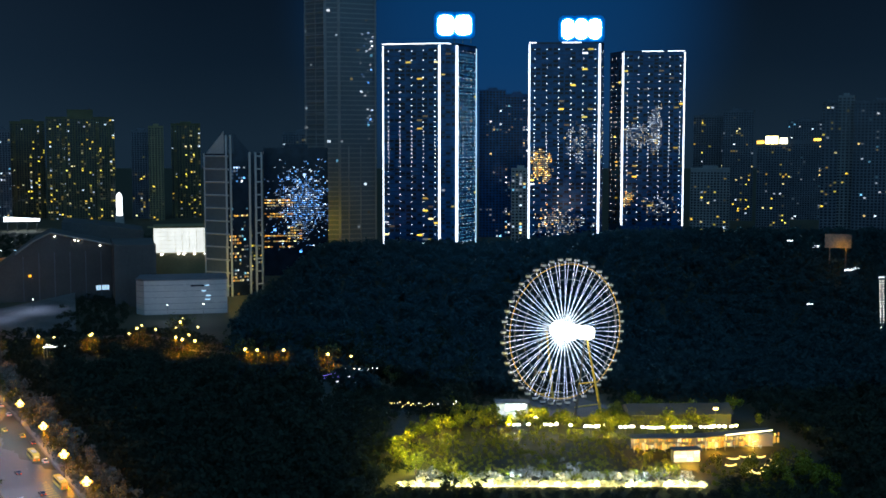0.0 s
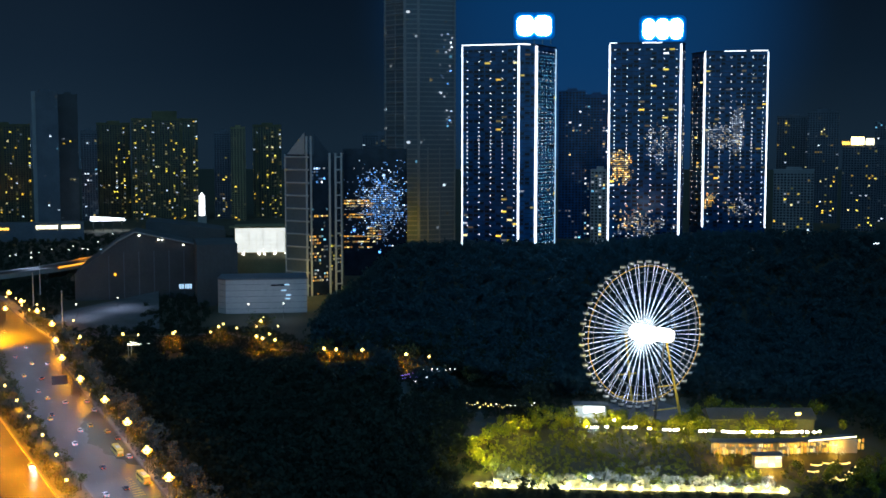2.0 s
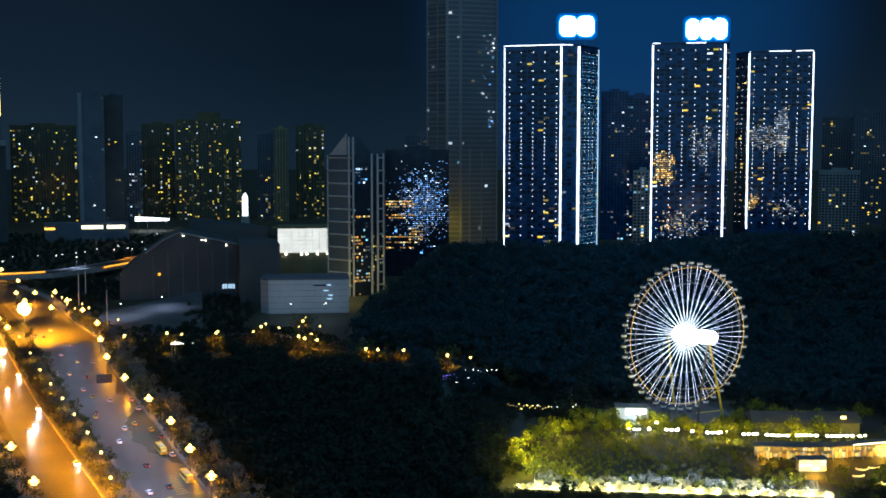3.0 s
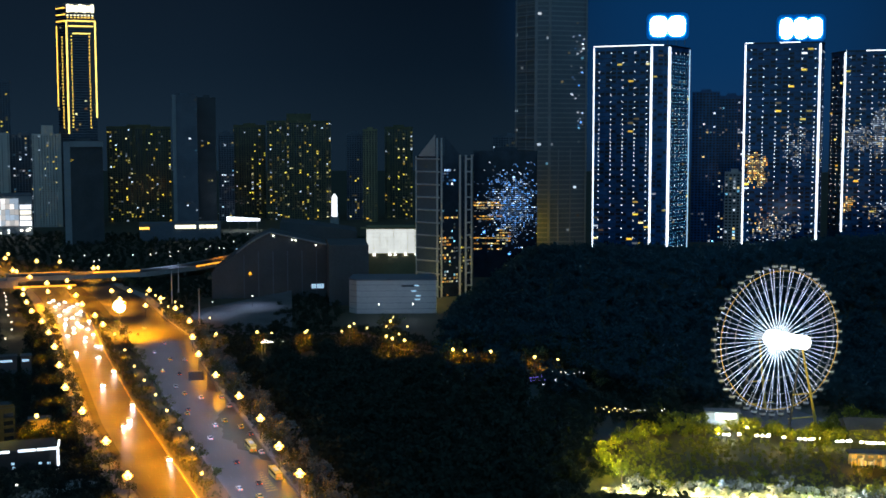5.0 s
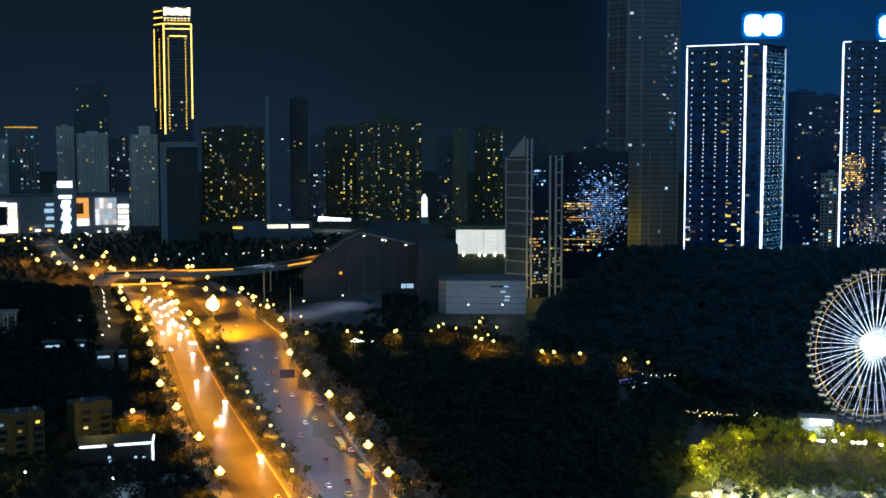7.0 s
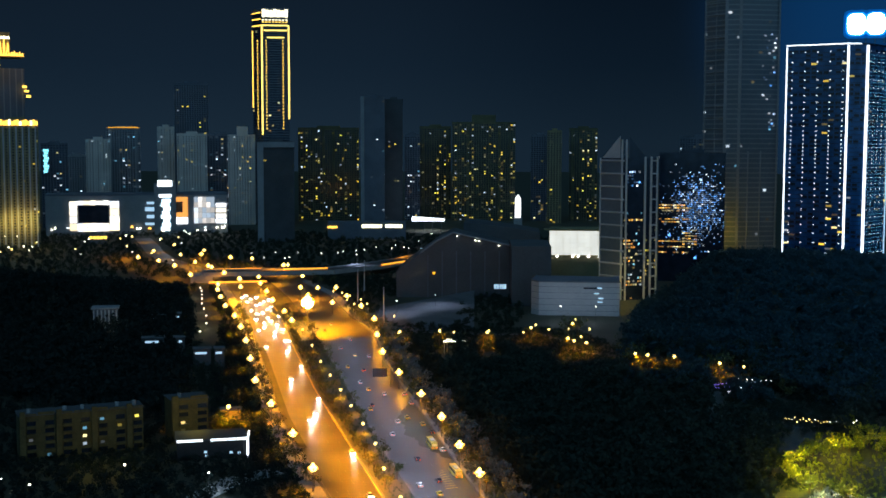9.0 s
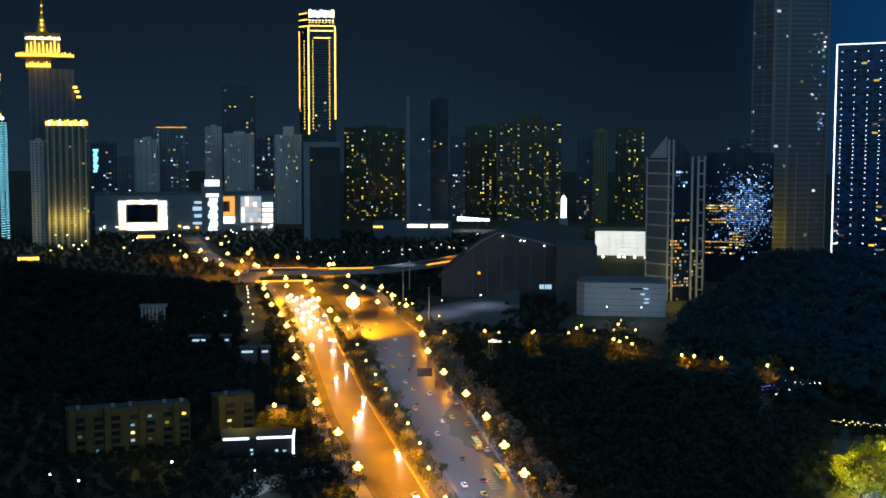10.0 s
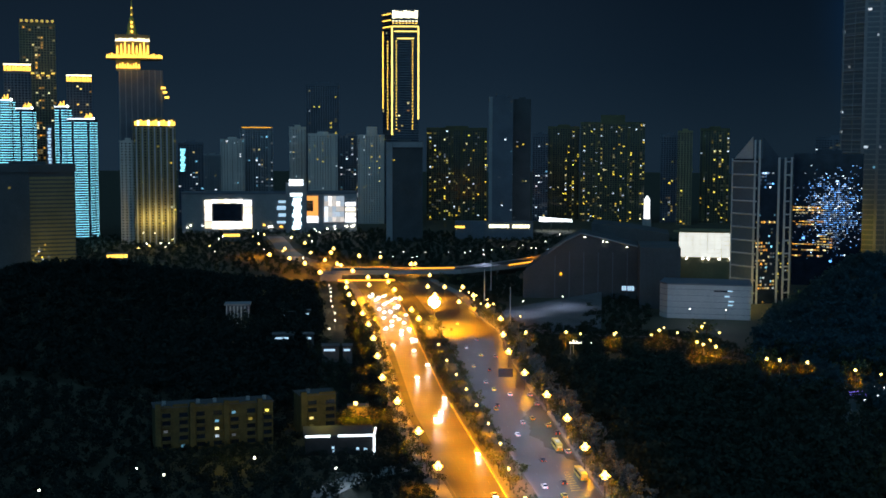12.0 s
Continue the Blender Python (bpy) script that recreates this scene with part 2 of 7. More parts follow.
# ---- mesh helpers ----
class Mesh:
    """Collects vertices and faces of one mesh."""

    def __init__(self):
        self.v, self.f = [], []

    def add(self, v, f):
        k = len(self.v)
        self.v += [tuple(p) for p in v]
        self.f += [tuple(i + k for i in q) for q in f]
        return self

    def box(self, x0, y0, z0, x1, y1, z1, m=None):
        v = [Vector(p) for p in ((x0, y0, z0), (x1, y0, z0), (x1, y1, z0), (x0, y1, z0), (x0, y0, z1), (x1, y0, z1), (x1, y1, z1), (x0, y1, z1))]
        if m is not None:
            v = [m @ p for p in v]
        return self.add(v, [(0, 3, 2, 1), (4, 5, 6, 7), (0, 1, 5, 4), (1, 2, 6, 5), (2, 3, 7, 6), (3, 0, 4, 7)])

    def prism(self, pts, z0, z1):
        n = len(pts)
        v = [(x, y, z0) for x, y in pts] + [(x, y, z1) for x, y in pts]
        return self.add(v, [tuple(reversed(range(n))), tuple(range(n, 2 * n))] + [(i, (i + 1) % n, n + (i + 1) % n, n + i) for i in range(n)])

    def tube(self, a, b, r0, r1=None, n=8):
        a, b = Vector(a), Vector(b)
        q = (b - a).to_track_quat("Z", "Y").to_matrix()
        r1 = r0 if r1 is None else r1
        v = [c + q @ Vector((r * math.cos(2 * math.pi * i / n), r * math.sin(2 * math.pi * i / n), 0)) for c, r in ((a, r0), (b, r1)) for i in range(n)]
        return self.add(v, [tuple(reversed(range(n))), tuple(range(n, 2 * n))] + [(i, (i + 1) % n, n + (i + 1) % n, n + i) for i in range(n)])

    def ball(self, c, r, n=8, k=5, squash=1.0):
        v, f = [], []
        for j in range(k + 1):
            a = math.pi * j / k
            for i in range(n):
                b = 2 * math.pi * i / n
                v.append((c[0] + r * math.sin(a) * math.cos(b), c[1] + r * math.sin(a) * math.sin(b), c[2] + r * squash * math.cos(a)))
        for j in range(k):
            for i in range(n):
                f.append((j * n + i, (j + 1) * n + i, (j + 1) * n + (i + 1) % n, j * n + (i + 1) % n))
        return self.add(v, f)

    def ring(self, m, R, r, n=96, k=6):
        v, f = [], []
        for i in range(n):
            a = 2 * math.pi * i / n
            for j in range(k):
                b = 2 * math.pi * j / k
                v.append(m @ Vector(((R + r * math.cos(b)) * math.cos(a), r * math.sin(b), (R + r * math.cos(b)) * math.sin(a))))
        for i in range(n):
            for j in range(k):
                f.append((i * k + j, i * k + (j + 1) % k, ((i + 1) % n) * k + (j + 1) % k, ((i + 1) % n) * k + j))
        return self.add(v, f)

    def data(self, name, material):
        d = bpy.data.meshes.new(name)
        d.from_pydata(self.v, [], self.f)
        d.materials.append(material)
        d.update()
        return d


def part(name, mesh, material, parent=None, label=""):
    ob = new(name, mesh.data(name, material))
    if parent is not None:
        ob.parent = parent
    return tagged(ob, label)


def thing(name, m, label, category, group="", kind=""):
    ob = new(name)
    ob.matrix_world = m
    ob.empty_display_size = 0.5
    return tagged(ob, label, category, group, kind)


def spot(az, d, z=0.0):
    """The place at a bearing (degrees, to the left of north) and a distance from the origin."""
    a = radians(az)
    return Vector((-d * math.sin(a), d * math.cos(a), z))


def facing(az, d, turn=0.0, z=0.0):
    """A pose there whose x axis runs across the view from the origin and whose y axis points away."""
    p = spot(az, d, z)
    return pose(p.x, p.y, p.z, 0, 0, az + turn)


# ---- ground ----
def bump_at(x, y, cx, cy, sx, sy, h):
    return h * math.exp(-((x - cx) / sx) ** 2 - ((y - cy) / sy) ** 2)


def step(a, b, x):
    t = min(1.0, max(0.0, (x - a) / (b - a)))
    return t * t * (3 - 2 * t)


def land(x, y):
    """Height of the ground: flat by the avenue and the park, wooded hills beyond and beside."""
    ridge = (36 + 9 * step(20, 150, x)) * math.exp(-((y - 880) / 120) ** 2) * step(-132, -80, x)
    z = ridge + bump_at(x, y, -85, 560, 48, 62, 8) + bump_at(x, y, -560, 660, 120, 120, 30) * step(8, 75, -163 - 0.594 * (y - 378) - x) + bump_at(x, y, 330, 640, 90, 160, 8)
    return z


def sheet(xs, ys):
    m = Mesh()
    v = [(x, y, land(x, y)) for y in ys for x in xs]
    n = len(xs)
    return m.add(v, [(j * n + i, j * n + i + 1, (j + 1) * n + i + 1, (j + 1) * n + i) for j in range(len(ys) - 1) for i in range(n - 1)])


xs = sorted(set([-4900, -3600, -2600, -1900, -1400, -1100, *range(-960, 700, 14), 800, 1000, 1400, 1900, 2600, 3600, 4900]))
ys = sorted(set([-4900, -3000, -1500, -600, -100, 100, 220, *range(300, 1300, 14), 1400, 1700, 2200, 3000, 4000, 4900]))
ground = part("ground", sheet(xs, ys), mat_soil)
tagged(ground, "dark earth and undergrowth of wooded city hills", "ground", kind="structure")

OUT_L = [(-40, 170), (-163, 378), (-198, 431), (-233, 487), (-299, 604), (-387, 759), (-462, 880), (-560, 1030)]
OUT_R = [(-18, 170), (-146, 385), (-183, 447), (-241, 544), (-308, 662), (-366, 768), (-424, 866), (-520, 1020)]
IN_L = [(-6, 170), (-137, 389), (-173, 451), (-221, 538), (-274, 634), (-352, 774), (-412, 874), (-505, 1015)]
IN_R = [(12, 170), (-122, 407), (-142, 445), (-168, 496), (-203, 560), (-239, 630), (-281, 721), (-323, 786), (-388, 897), (-470, 1005)]


def along(line, s):
    """The point at the share s of a polyline's length."""
    d = [math.dist(a, b) for a, b in zip(line, line[1:])]
    r = s * sum(d)
    for k, (a, b) in enumerate(zip(line, line[1:])):
        if r <= d[k] or k == len(d) - 1:
            u = r / d[k]
            return Vector((a[0] + u * (b[0] - a[0]), a[1] + u * (b[1] - a[1])))
        r -= d[k]


def across(line, y):
    """Where a polyline crosses the given y."""
    for a, b in zip(line, line[1:]):
        if a[1] <= y <= b[1]:
            return a[0] + (y - a[1]) / (b[1] - a[1]) * (b[0] - a[0])


def band(left, right, z0, z1, y0=175, y1=1000, dy=12):
    """A slab between two lines, with sides."""
    m = Mesh()
    q = []
    y = y0
    while y < y1:
        q.append(y)
        y += dy
    q.append(y1)
    v = []
    for y in q:
        a, b = across(left, y), across(right, y)
        v += [(a, y, z1), (b, y, z1), (a, y, z0), (b, y, z0)]
    f = []
    for i in range(len(q) - 1):
        k = 4 * i
        f += [(k, k + 1, k + 5, k + 4), (k + 2, k, k + 4, k + 6), (k + 1, k + 3, k + 7, k + 5)]
    return m.add(v, f)


def shift(line, d):
    """The line moved sideways by d metres to its right."""
    return [(x + d * 0.88, y + d * 0.47) for x, y in line]


side_strip = part("side_strip", band(shift(OUT_L, 0.2), shift(OUT_L, 3.4), 0.0, 0.3, 440, 650), mat_soil)
tagged(side_strip, "raised dark strip beside the outer lanes", "median", kind="structure")
road = part("road", band(OUT_L, IN_R, -0.3, 0.06), mat_asphalt)
tagged(road, "wide two-way city avenue of worn asphalt", "road", kind="structure")
median = part("median", band(OUT_R, IN_L, 0.0, 0.28), mat_soil)
tagged(median, "raised planted strip between the carriageways", "median", kind="structure")
for line, a, b in ((OUT_R, -0.5, 0.0), (IN_L, 0.0, 0.5), (OUT_L, -0.6, 0.0), (IN_R, 0.0, 0.6)):
    k = part("kerb", band(shift(line, a), shift(line, b), 0.0, 0.33), mat_kerb)
    tagged(k, "weathered concrete kerb beside the avenue", "kerb", kind="structure")
for line, a, b in ((OUT_L, -7.5, -0.6), (IN_R, 0.6, 8.0)):
    k = part("pavement", band(shift(line, a), shift(line, b), -0.2, 0.22), mat_paving)
    tagged(k, "paved footway beside the avenue", "pavement", kind="structure")


# ---- buildings ----
def face_frames(pts):
    """For each side of a footprint: start, direction, length and outward normal."""
    n = len(pts)
    for i in range(n):
        a, b = Vector(pts[i]), Vector(pts[(i + 1) % n])
        d = b - a
        if d.length > 0.5:
            yield a, d.normalized(), d.length, Vector((d.y, -d.x)).normalized()


def panes(pts, z0, z1, floor, bay, fill, wide=0.6, tall=0.55, proud=0.06, pick=None, rnd=random):
    """Window panes on the sides of a footprint: a share of them, or those that pick(u, z) chooses."""
    m = Mesh()
    for a, d, length, nrm in face_frames(pts):
        cols = max(1, int(length / bay))
        w = length / cols
        for k in range(int((z1 - z0) / floor)):
            z = z0 + k * floor + floor * (1 - tall) / 2
            for c in range(cols):
                u = (c + 0.5) * w
                if not (rnd.random() < fill if pick is None else pick(u / length, (z - z0) / (z1 - z0), nrm)):
                    continue
                p = a + d * (u - w * wide / 2) + nrm * proud
                q = a + d * (u + w * wide / 2) + nrm * proud
                m.add([(p.x, p.y, z), (q.x, q.y, z), (q.x, q.y, z + floor * tall), (p.x, p.y, z + floor * tall)], [(0, 1, 2, 3)])
    return m


def bands(pts, zs, out, h):
    m = Mesh()
    c = sum((Vector(p) for p in pts), Vector((0, 0))) / len(pts)
    big = [c + (Vector(p) - c) * (1 + out / max(1.0, (Vector(p) - c).length)) for p in pts]
    for z in zs:
        m.prism([tuple(p) for p in big], z, z + h)
    return m


def rect(w, d):
    return [(-w / 2, 0), (w / 2, 0), (w / 2, d), (-w / 2, d)]


def tower(az, dist, w, top, label, wall=None, lit=None, fill=0.12, depth=None, turn=0.0, floor=3.2, bay=3.6, base=0.0, ribs=0, seed=1, crown=0.0, name="apartment_tower", cat="apartment tower", dark=True, group="distant city towers", pts=None, wide=0.6, tall=0.55):
    """A tower block: wall, floor bands, dark and lit windows, upright ribs and a plant room on the roof."""
    rnd = random.Random(seed)
    wall, lit = wall or mat_wall_dim, lit or lit_home
    t = thing(name, facing(az, dist, turn), label, cat, group)
    pts = pts or rect(w, depth or min(w, 26))
    part("wall", Mesh().prism(pts, base - 12, top), wall, t)
    n = int((top - base) / floor)
    tagged(part("floor_banding", bands(pts, [base + i * floor for i in range(1, n + 1)], 0.22, 0.35), wall, t), kind="stuff")
    tagged(part("parapet", bands(pts, [top - 0.2], 0.4, 1.3), wall, t))
    c = sum((Vector(p) for p in pts), Vector((0, 0))) / len(pts)
    room = [tuple(c + (Vector(p) - c) * 0.38) for p in pts]
    part("plant_room", Mesh().prism(room, top, top + (crown or 4.0)), wall, t)
    if dark:
        tagged(part("unlit_glazing", panes(pts, base, top, floor, bay, 1.0, wide, tall, 0.05), mat_glass_blk, t), "unlit window panes", kind="stuff")
    share = [fill * rnd.choice((0.15, 0.5, 0.8, 1.2, 2.4)) for _ in range(31)]
    tagged(part("lit_glazing", panes(pts, base, top, floor, bay, 0, wide, tall, 0.09, pick=lambda u, v, n: rnd.random() < share[int(u * 30)] * (1.25 - 0.5 * v)), lit, t), "scattered lit windows", kind="stuff")
    for i in range(ribs):
        x = -w / 2 + w * (i + 0.5) / ribs
        part("rib", Mesh().box(x - 0.9, -0.9, base, x + 0.9, 0.2, top + 1.5), wall, t)
    return t


# residential and office blocks of the far skyline: bearing, distance, width, roof height
D_LAB = "dim high-rise block with scattered lit windows"
tower(-17.21, 1400, 17.3, 157, D_LAB, seed=2, fill=0.04, depth=30)
tower(-17.87, 1410, 16.5, 164, "dim grey high-rise slab with few lit windows", mat_wall_grey, seed=3, fill=0.02, depth=30)
tower(-19.66, 1400, 71.7, 158, D_LAB, seed=4, fill=0.05, lit=lit_cold)
tower(-16.16, 1900, 47.6, 144, D_LAB, seed=5, fill=0.07, lit=lit_cold)
tower(-12.01, 1900, 44.4, 152, D_LAB, seed=7, fill=0.08)
tower(-13.30, 1850, 43.5, 158, D_LAB, seed=8, fill=0.06)
tower(-12.11, 1500, 45.5, 83, "low dim apartment block with a few lit windows", mat_wall_grey, seed=9, fill=0.04)
tower(-2.26, 1500, 31.8, 176, "dark blue glass tower with a few lit windows", mat_glass, lit_cold, 0.08, seed=10)
tower(-3.37, 1520, 29.0, 172, "dark blue glass tower with a few lit windows", mat_glass, lit_cold, 0.08, seed=11)
tower(-3.57, 1300, 19.4, 87, "pale blue lit apartment block among taller towers", mat_wall_pale, lit_cold, 0.15, seed=12)
tower(6.30, 1800, 64.4, 127, D_LAB, seed=13, fill=0.08, ribs=4)
tower(23.31, 1900, 92.0, 140, "wide olive apartment block with amber lit windows", mat_wall_olive, seed=14, fill=0.13, ribs=6)
t = tower(21.29, 1700, 32.2, 180, "tall dim slab tower with a pale edge and few lights", mat_wall_dim, lit_cold, seed=15, fill=0.02, dark=False)
part("pier", Mesh().box(-16.4, -1.4, -4, -11.5, 0.1, 181), mat_wall_grey, t, "pale upright edge pier")
tower(20.33, 1740, 24.8, 178, "tall dark slab tower with hardly a lit window", mat_stone_dark, seed=16, fill=0.015, dark=False)
tower(19.48, 1900, 23.1, 131, "apartment tower with a pale lit stair strip", seed=17, fill=0.10, lit=lit_cold)
tower(18.42, 1950, 48.9, 143, D_LAB, mat_wall_olive, seed=18, fill=0.13, ribs=4)
tower(16.20, 1900, 96.2, 149, "broad olive apartment block with many amber lit windows", mat_wall_olive, seed=19, fill=0.16, crown=12, ribs=6)
tower(13.63, 1900, 26.6, 130, D_LAB, seed=20, fill=0.15)
tower(12.96, 1850, 21.0, 136, "ochre apartment tower with few lit windows", mat_wall_warm, seed=21, fill=0.04)
tower(11.65, 1900, 42.7, 140, D_LAB, mat_wall_olive, seed=22, fill=0.11, ribs=4)
tower(27.21, 1820, 41, 128.5, "pale apartment tower with lit lower floors", mat_tower_pale, seed=23, fill=0.10, ribs=4, crown=13, wide=0.42, tall=0.42)
tower(29.45, 1800, 42, 130, "pale tiled apartment tower with few lit windows", mat_tower_pale, seed=24, fill=0.06, ribs=4, wide=0.42, tall=0.42)
tower(28.17, 1830, 39.5, 128.4, D_LAB, seed=25, fill=0.12, lit=lit_cold)
tower(29.45, 2000, 52.7, 210, "tall dark tower with scattered lit windows", seed=26, fill=0.05)
tower(30.59, 1850, 24, 140, "pale grey apartment tower", mat_tower_pale, seed=27, fill=0.10, lit=lit_cold, ribs=4, wide=0.42, tall=0.42)
t = tower(32.44, 1900, 48.7, 139, D_LAB, mat_wall_grey, seed=28, fill=0.10, lit=lit_cold, ribs=4)
part("roof_light", Mesh().tube((-22, -0.8, 140.4), (22, -0.8, 140.4), 0.5, n=6), glow_amber, t, "thin amber roof-edge light")
tower(33.53, 1850, 34.2, 122, "pale apartment tower with ribbed balconies", mat_tower_pale, seed=29, fill=0.10, lit=lit_cold, ribs=4, wide=0.42, tall=0.42)
tower(34.45, 2000, 29.8, 97.5, D_LAB, mat_wall_grey, seed=30, fill=0.06)
tower(35.38, 1800, 35.3, 116.5, "dark office block with a cyan sign", seed=31, fill=0.08, lit=lit_cold)
t = tower(41.85, 1690, 44, 268, "tall dark tower with faint gold crown lamps", mat_wall_warm, seed=32, fill=0.13, lit=lit_gold)
dim_gold = glow("faint_gold_led", (1.0, 0.66, 0.12), 0.5)
for k in range(7):
    part("crown_lamp", Mesh().ball((-19 + k * 6.3, -1.2, 272), 2.0, 8, 5), dim_gold, t)
    part("belt_light", Mesh().box(-21 + k * 6.2, -1.2, 205 - (k % 2) * 3, -17 + k * 6.2, -0.4, 206.6 - (k % 2) * 3), glow("gold_belt_led", (1.0, 0.62, 0.10), 1.4) if k == 0 else bpy.data.materials["gold_belt_led"], t)
t = tower(25.71, 1500, 43.4, 119, "windowless grey slab tower with a pale frame", mat_stone_dark, seed=33, fill=0.004, dark=False)
part("pier", Mesh().box(-21.9, -2.2, -4, -14.5, 0.2, 119), mat_wall_grey, t, "pale side pier")
part("beam", Mesh().box(-14.4, -2.2, 113, 21.9, 0.2, 119.5), mat_wall_grey, t, "pale top beam")
for k in range(12):
    part("fin", Mesh().box(-13 + k * 2.9, -0.7, 0, -12.2 + k * 2.9, 0.1, 112.8), mat_stone_dark, t)
KP = [(-42, 18), (1, 0), (40, 6), (36, 40), (-30, 50)]
t = tower(42.41, 1150, 81, 97, "dark office block with an ochre side and a deep cornice", mat_stone_dark, seed=34, fill=0.006, pts=KP, dark=False)
clad = Matrix.Translation((1, 0, 0)) @ Matrix.Rotation(math.atan2(6, 39), 4, "Z")
# yellow light on this side is put into the panel's ochre colour
part("tone_panel", Mesh().box(0.6, -0.5, -6, 39, -0.15, 88, clad), mat_wall_warm, t, "panel with the side's yellow light in its ochre")
for k in range(24):
    part("cladding_rail", Mesh().box(0.6, -0.8, 4 + k * 3.5, 39, -0.5, 5.3 + k * 3.5, clad), mat_stone_dark, t)
part("cornice", bands(KP, [92], 1.5, 6.5), mat_stone_dark, t)
p = spot(41.3, 1118, 22)
yl = new("block_yard_light", bpy.data.lights.new("block_yard_light", "POINT"))
yl.location, yl.data.energy, yl.data.color, yl.data.shadow_soft_size = p, 9000, (1.0, 0.72, 0.06), 1.0
rk = random.Random(35)
for k in range(26):
    x, z = 1.5 + 14 * rk.random() ** 1.5, 2 + 26 * rk.random()
    part("lit_window", Mesh().box(x, -1.0, z, x + 1.2, -0.82, z + 1.3, clad), rk.choice((lit_home, lit_gold, lit_cold)), t)


# ---- landmark towers ----
def strip(m, a, b, z0, z1, w=1.3, out=0.5):
    """An upright bar of light at the corner (a, b)."""
    return m.box(a - w / 2, b - out - w / 2, z0, a + w / 2, b - out + w / 2, z1)


def dot_rows(top, base, mid):
    """Heights of the facade's point lights: close together at mid height, wide apart at top and foot."""
    z, out = top - 5.0, []
    while z > base + 2:
        out.append(z)
        z -= 2.7 + 5.0 * min(1.0, abs(z - mid) / 75.0)
    return out


def dots(pts, sides, zs, step_m, edge=4.0, wide=0.85, tall=0.46):
    m = Mesh()
    faces = list(face_frames(pts))
    for s in sides:
        a, d, length, nrm = faces[s]
        n = max(1, round((length - 2 * edge) / step_m))
        for i in range(n + 1):
            u = edge + (length - 2 * edge) * i / n
            p = a + d * u + nrm * 0.15
            for z in zs:
                q = p + d * wide
                m.add([(p.x, p.y, z), (q.x, q.y, z), (q.x, q.y, z + tall), (p.x, p.y, z + tall)], [(0, 1, 2, 3)])
    return m


def led_tower(az, dist, pts, top, base, label, corners, dot_sides, seed, caps, clusters=(), teal=()):
    rnd = random.Random(seed)
    t = thing("lit_tower", facing(az, dist), label, "skyscraper", "towers outlined with white light")
    part("wall", Mesh().prism(pts, base - 40, top), mat_glass, t, "dark blue curtain wall")
    n = int((top - base) / 3.3)
    tagged(part("floor_banding", bands(pts, [base + i * 3.3 for i in range(n)], 0.12, 0.3), mat_glass_blk, t), kind="stuff")
    part("parapet", bands(pts, [top], 0.3, 1.2), mat_glass_blk, t)
    tagged(part("unlit_glazing", panes(pts, base, top, 3.3, 4.5, 0.5, 0.8, 0.6, 0.14, rnd=rnd), mat_glass_blk, t), kind="stuff")
    tagged(part("lit_glazing", panes(pts, base, top, 3.3, 4.5, 0.035, 0.9, 0.42, 0.18, rnd=rnd), lit_home, t), "scattered amber lit windows", kind="stuff")
    # reflected city lights, added as clusters of emissive panes
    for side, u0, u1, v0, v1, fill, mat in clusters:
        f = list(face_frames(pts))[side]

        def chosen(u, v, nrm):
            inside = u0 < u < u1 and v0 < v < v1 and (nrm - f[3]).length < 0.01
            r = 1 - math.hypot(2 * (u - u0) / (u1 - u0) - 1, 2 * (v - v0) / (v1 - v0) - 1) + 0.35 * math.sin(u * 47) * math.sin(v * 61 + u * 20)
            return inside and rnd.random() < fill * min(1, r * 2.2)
        tagged(part("lit_glazing", panes(pts, base, top, 1.65, 1.6, 0, 0.7, 0.45, 0.2, pick=chosen), mat, t), "city lights reflected in the glass, built as glowing panes", kind="stuff")
    zs = dot_rows(top, base, 116)
    tagged(part("point_lighting", dots(pts, dot_sides, zs, 9.2), glow_dot, t), "rows of white point lights", kind="stuff")
    if teal:
        close = [base + 3 + k * 2.6 for k in range(int((top - base - 8) / 2.6))]
        tagged(part("point_lighting", dots(pts, teal, close, 4.4, 2.0, 0.7, 0.5), glow_teal, t), "close rows of teal point lights", kind="stuff")
    for x, y, w, mat in corners:
        part("light_strip", strip(Mesh(), x, y, base, top - 0.5, w), mat, t, "bright white vertical strip light")
    for (x0, y0), (x1, y1) in caps:
        part("light_strip", Mesh().tube((x0, y0 - 0.4, top + 0.8), (x1, y1 - 0.4, top + 0.8), 0.4, n=6), glow_white, t, "white roof-edge strip light")
    return t


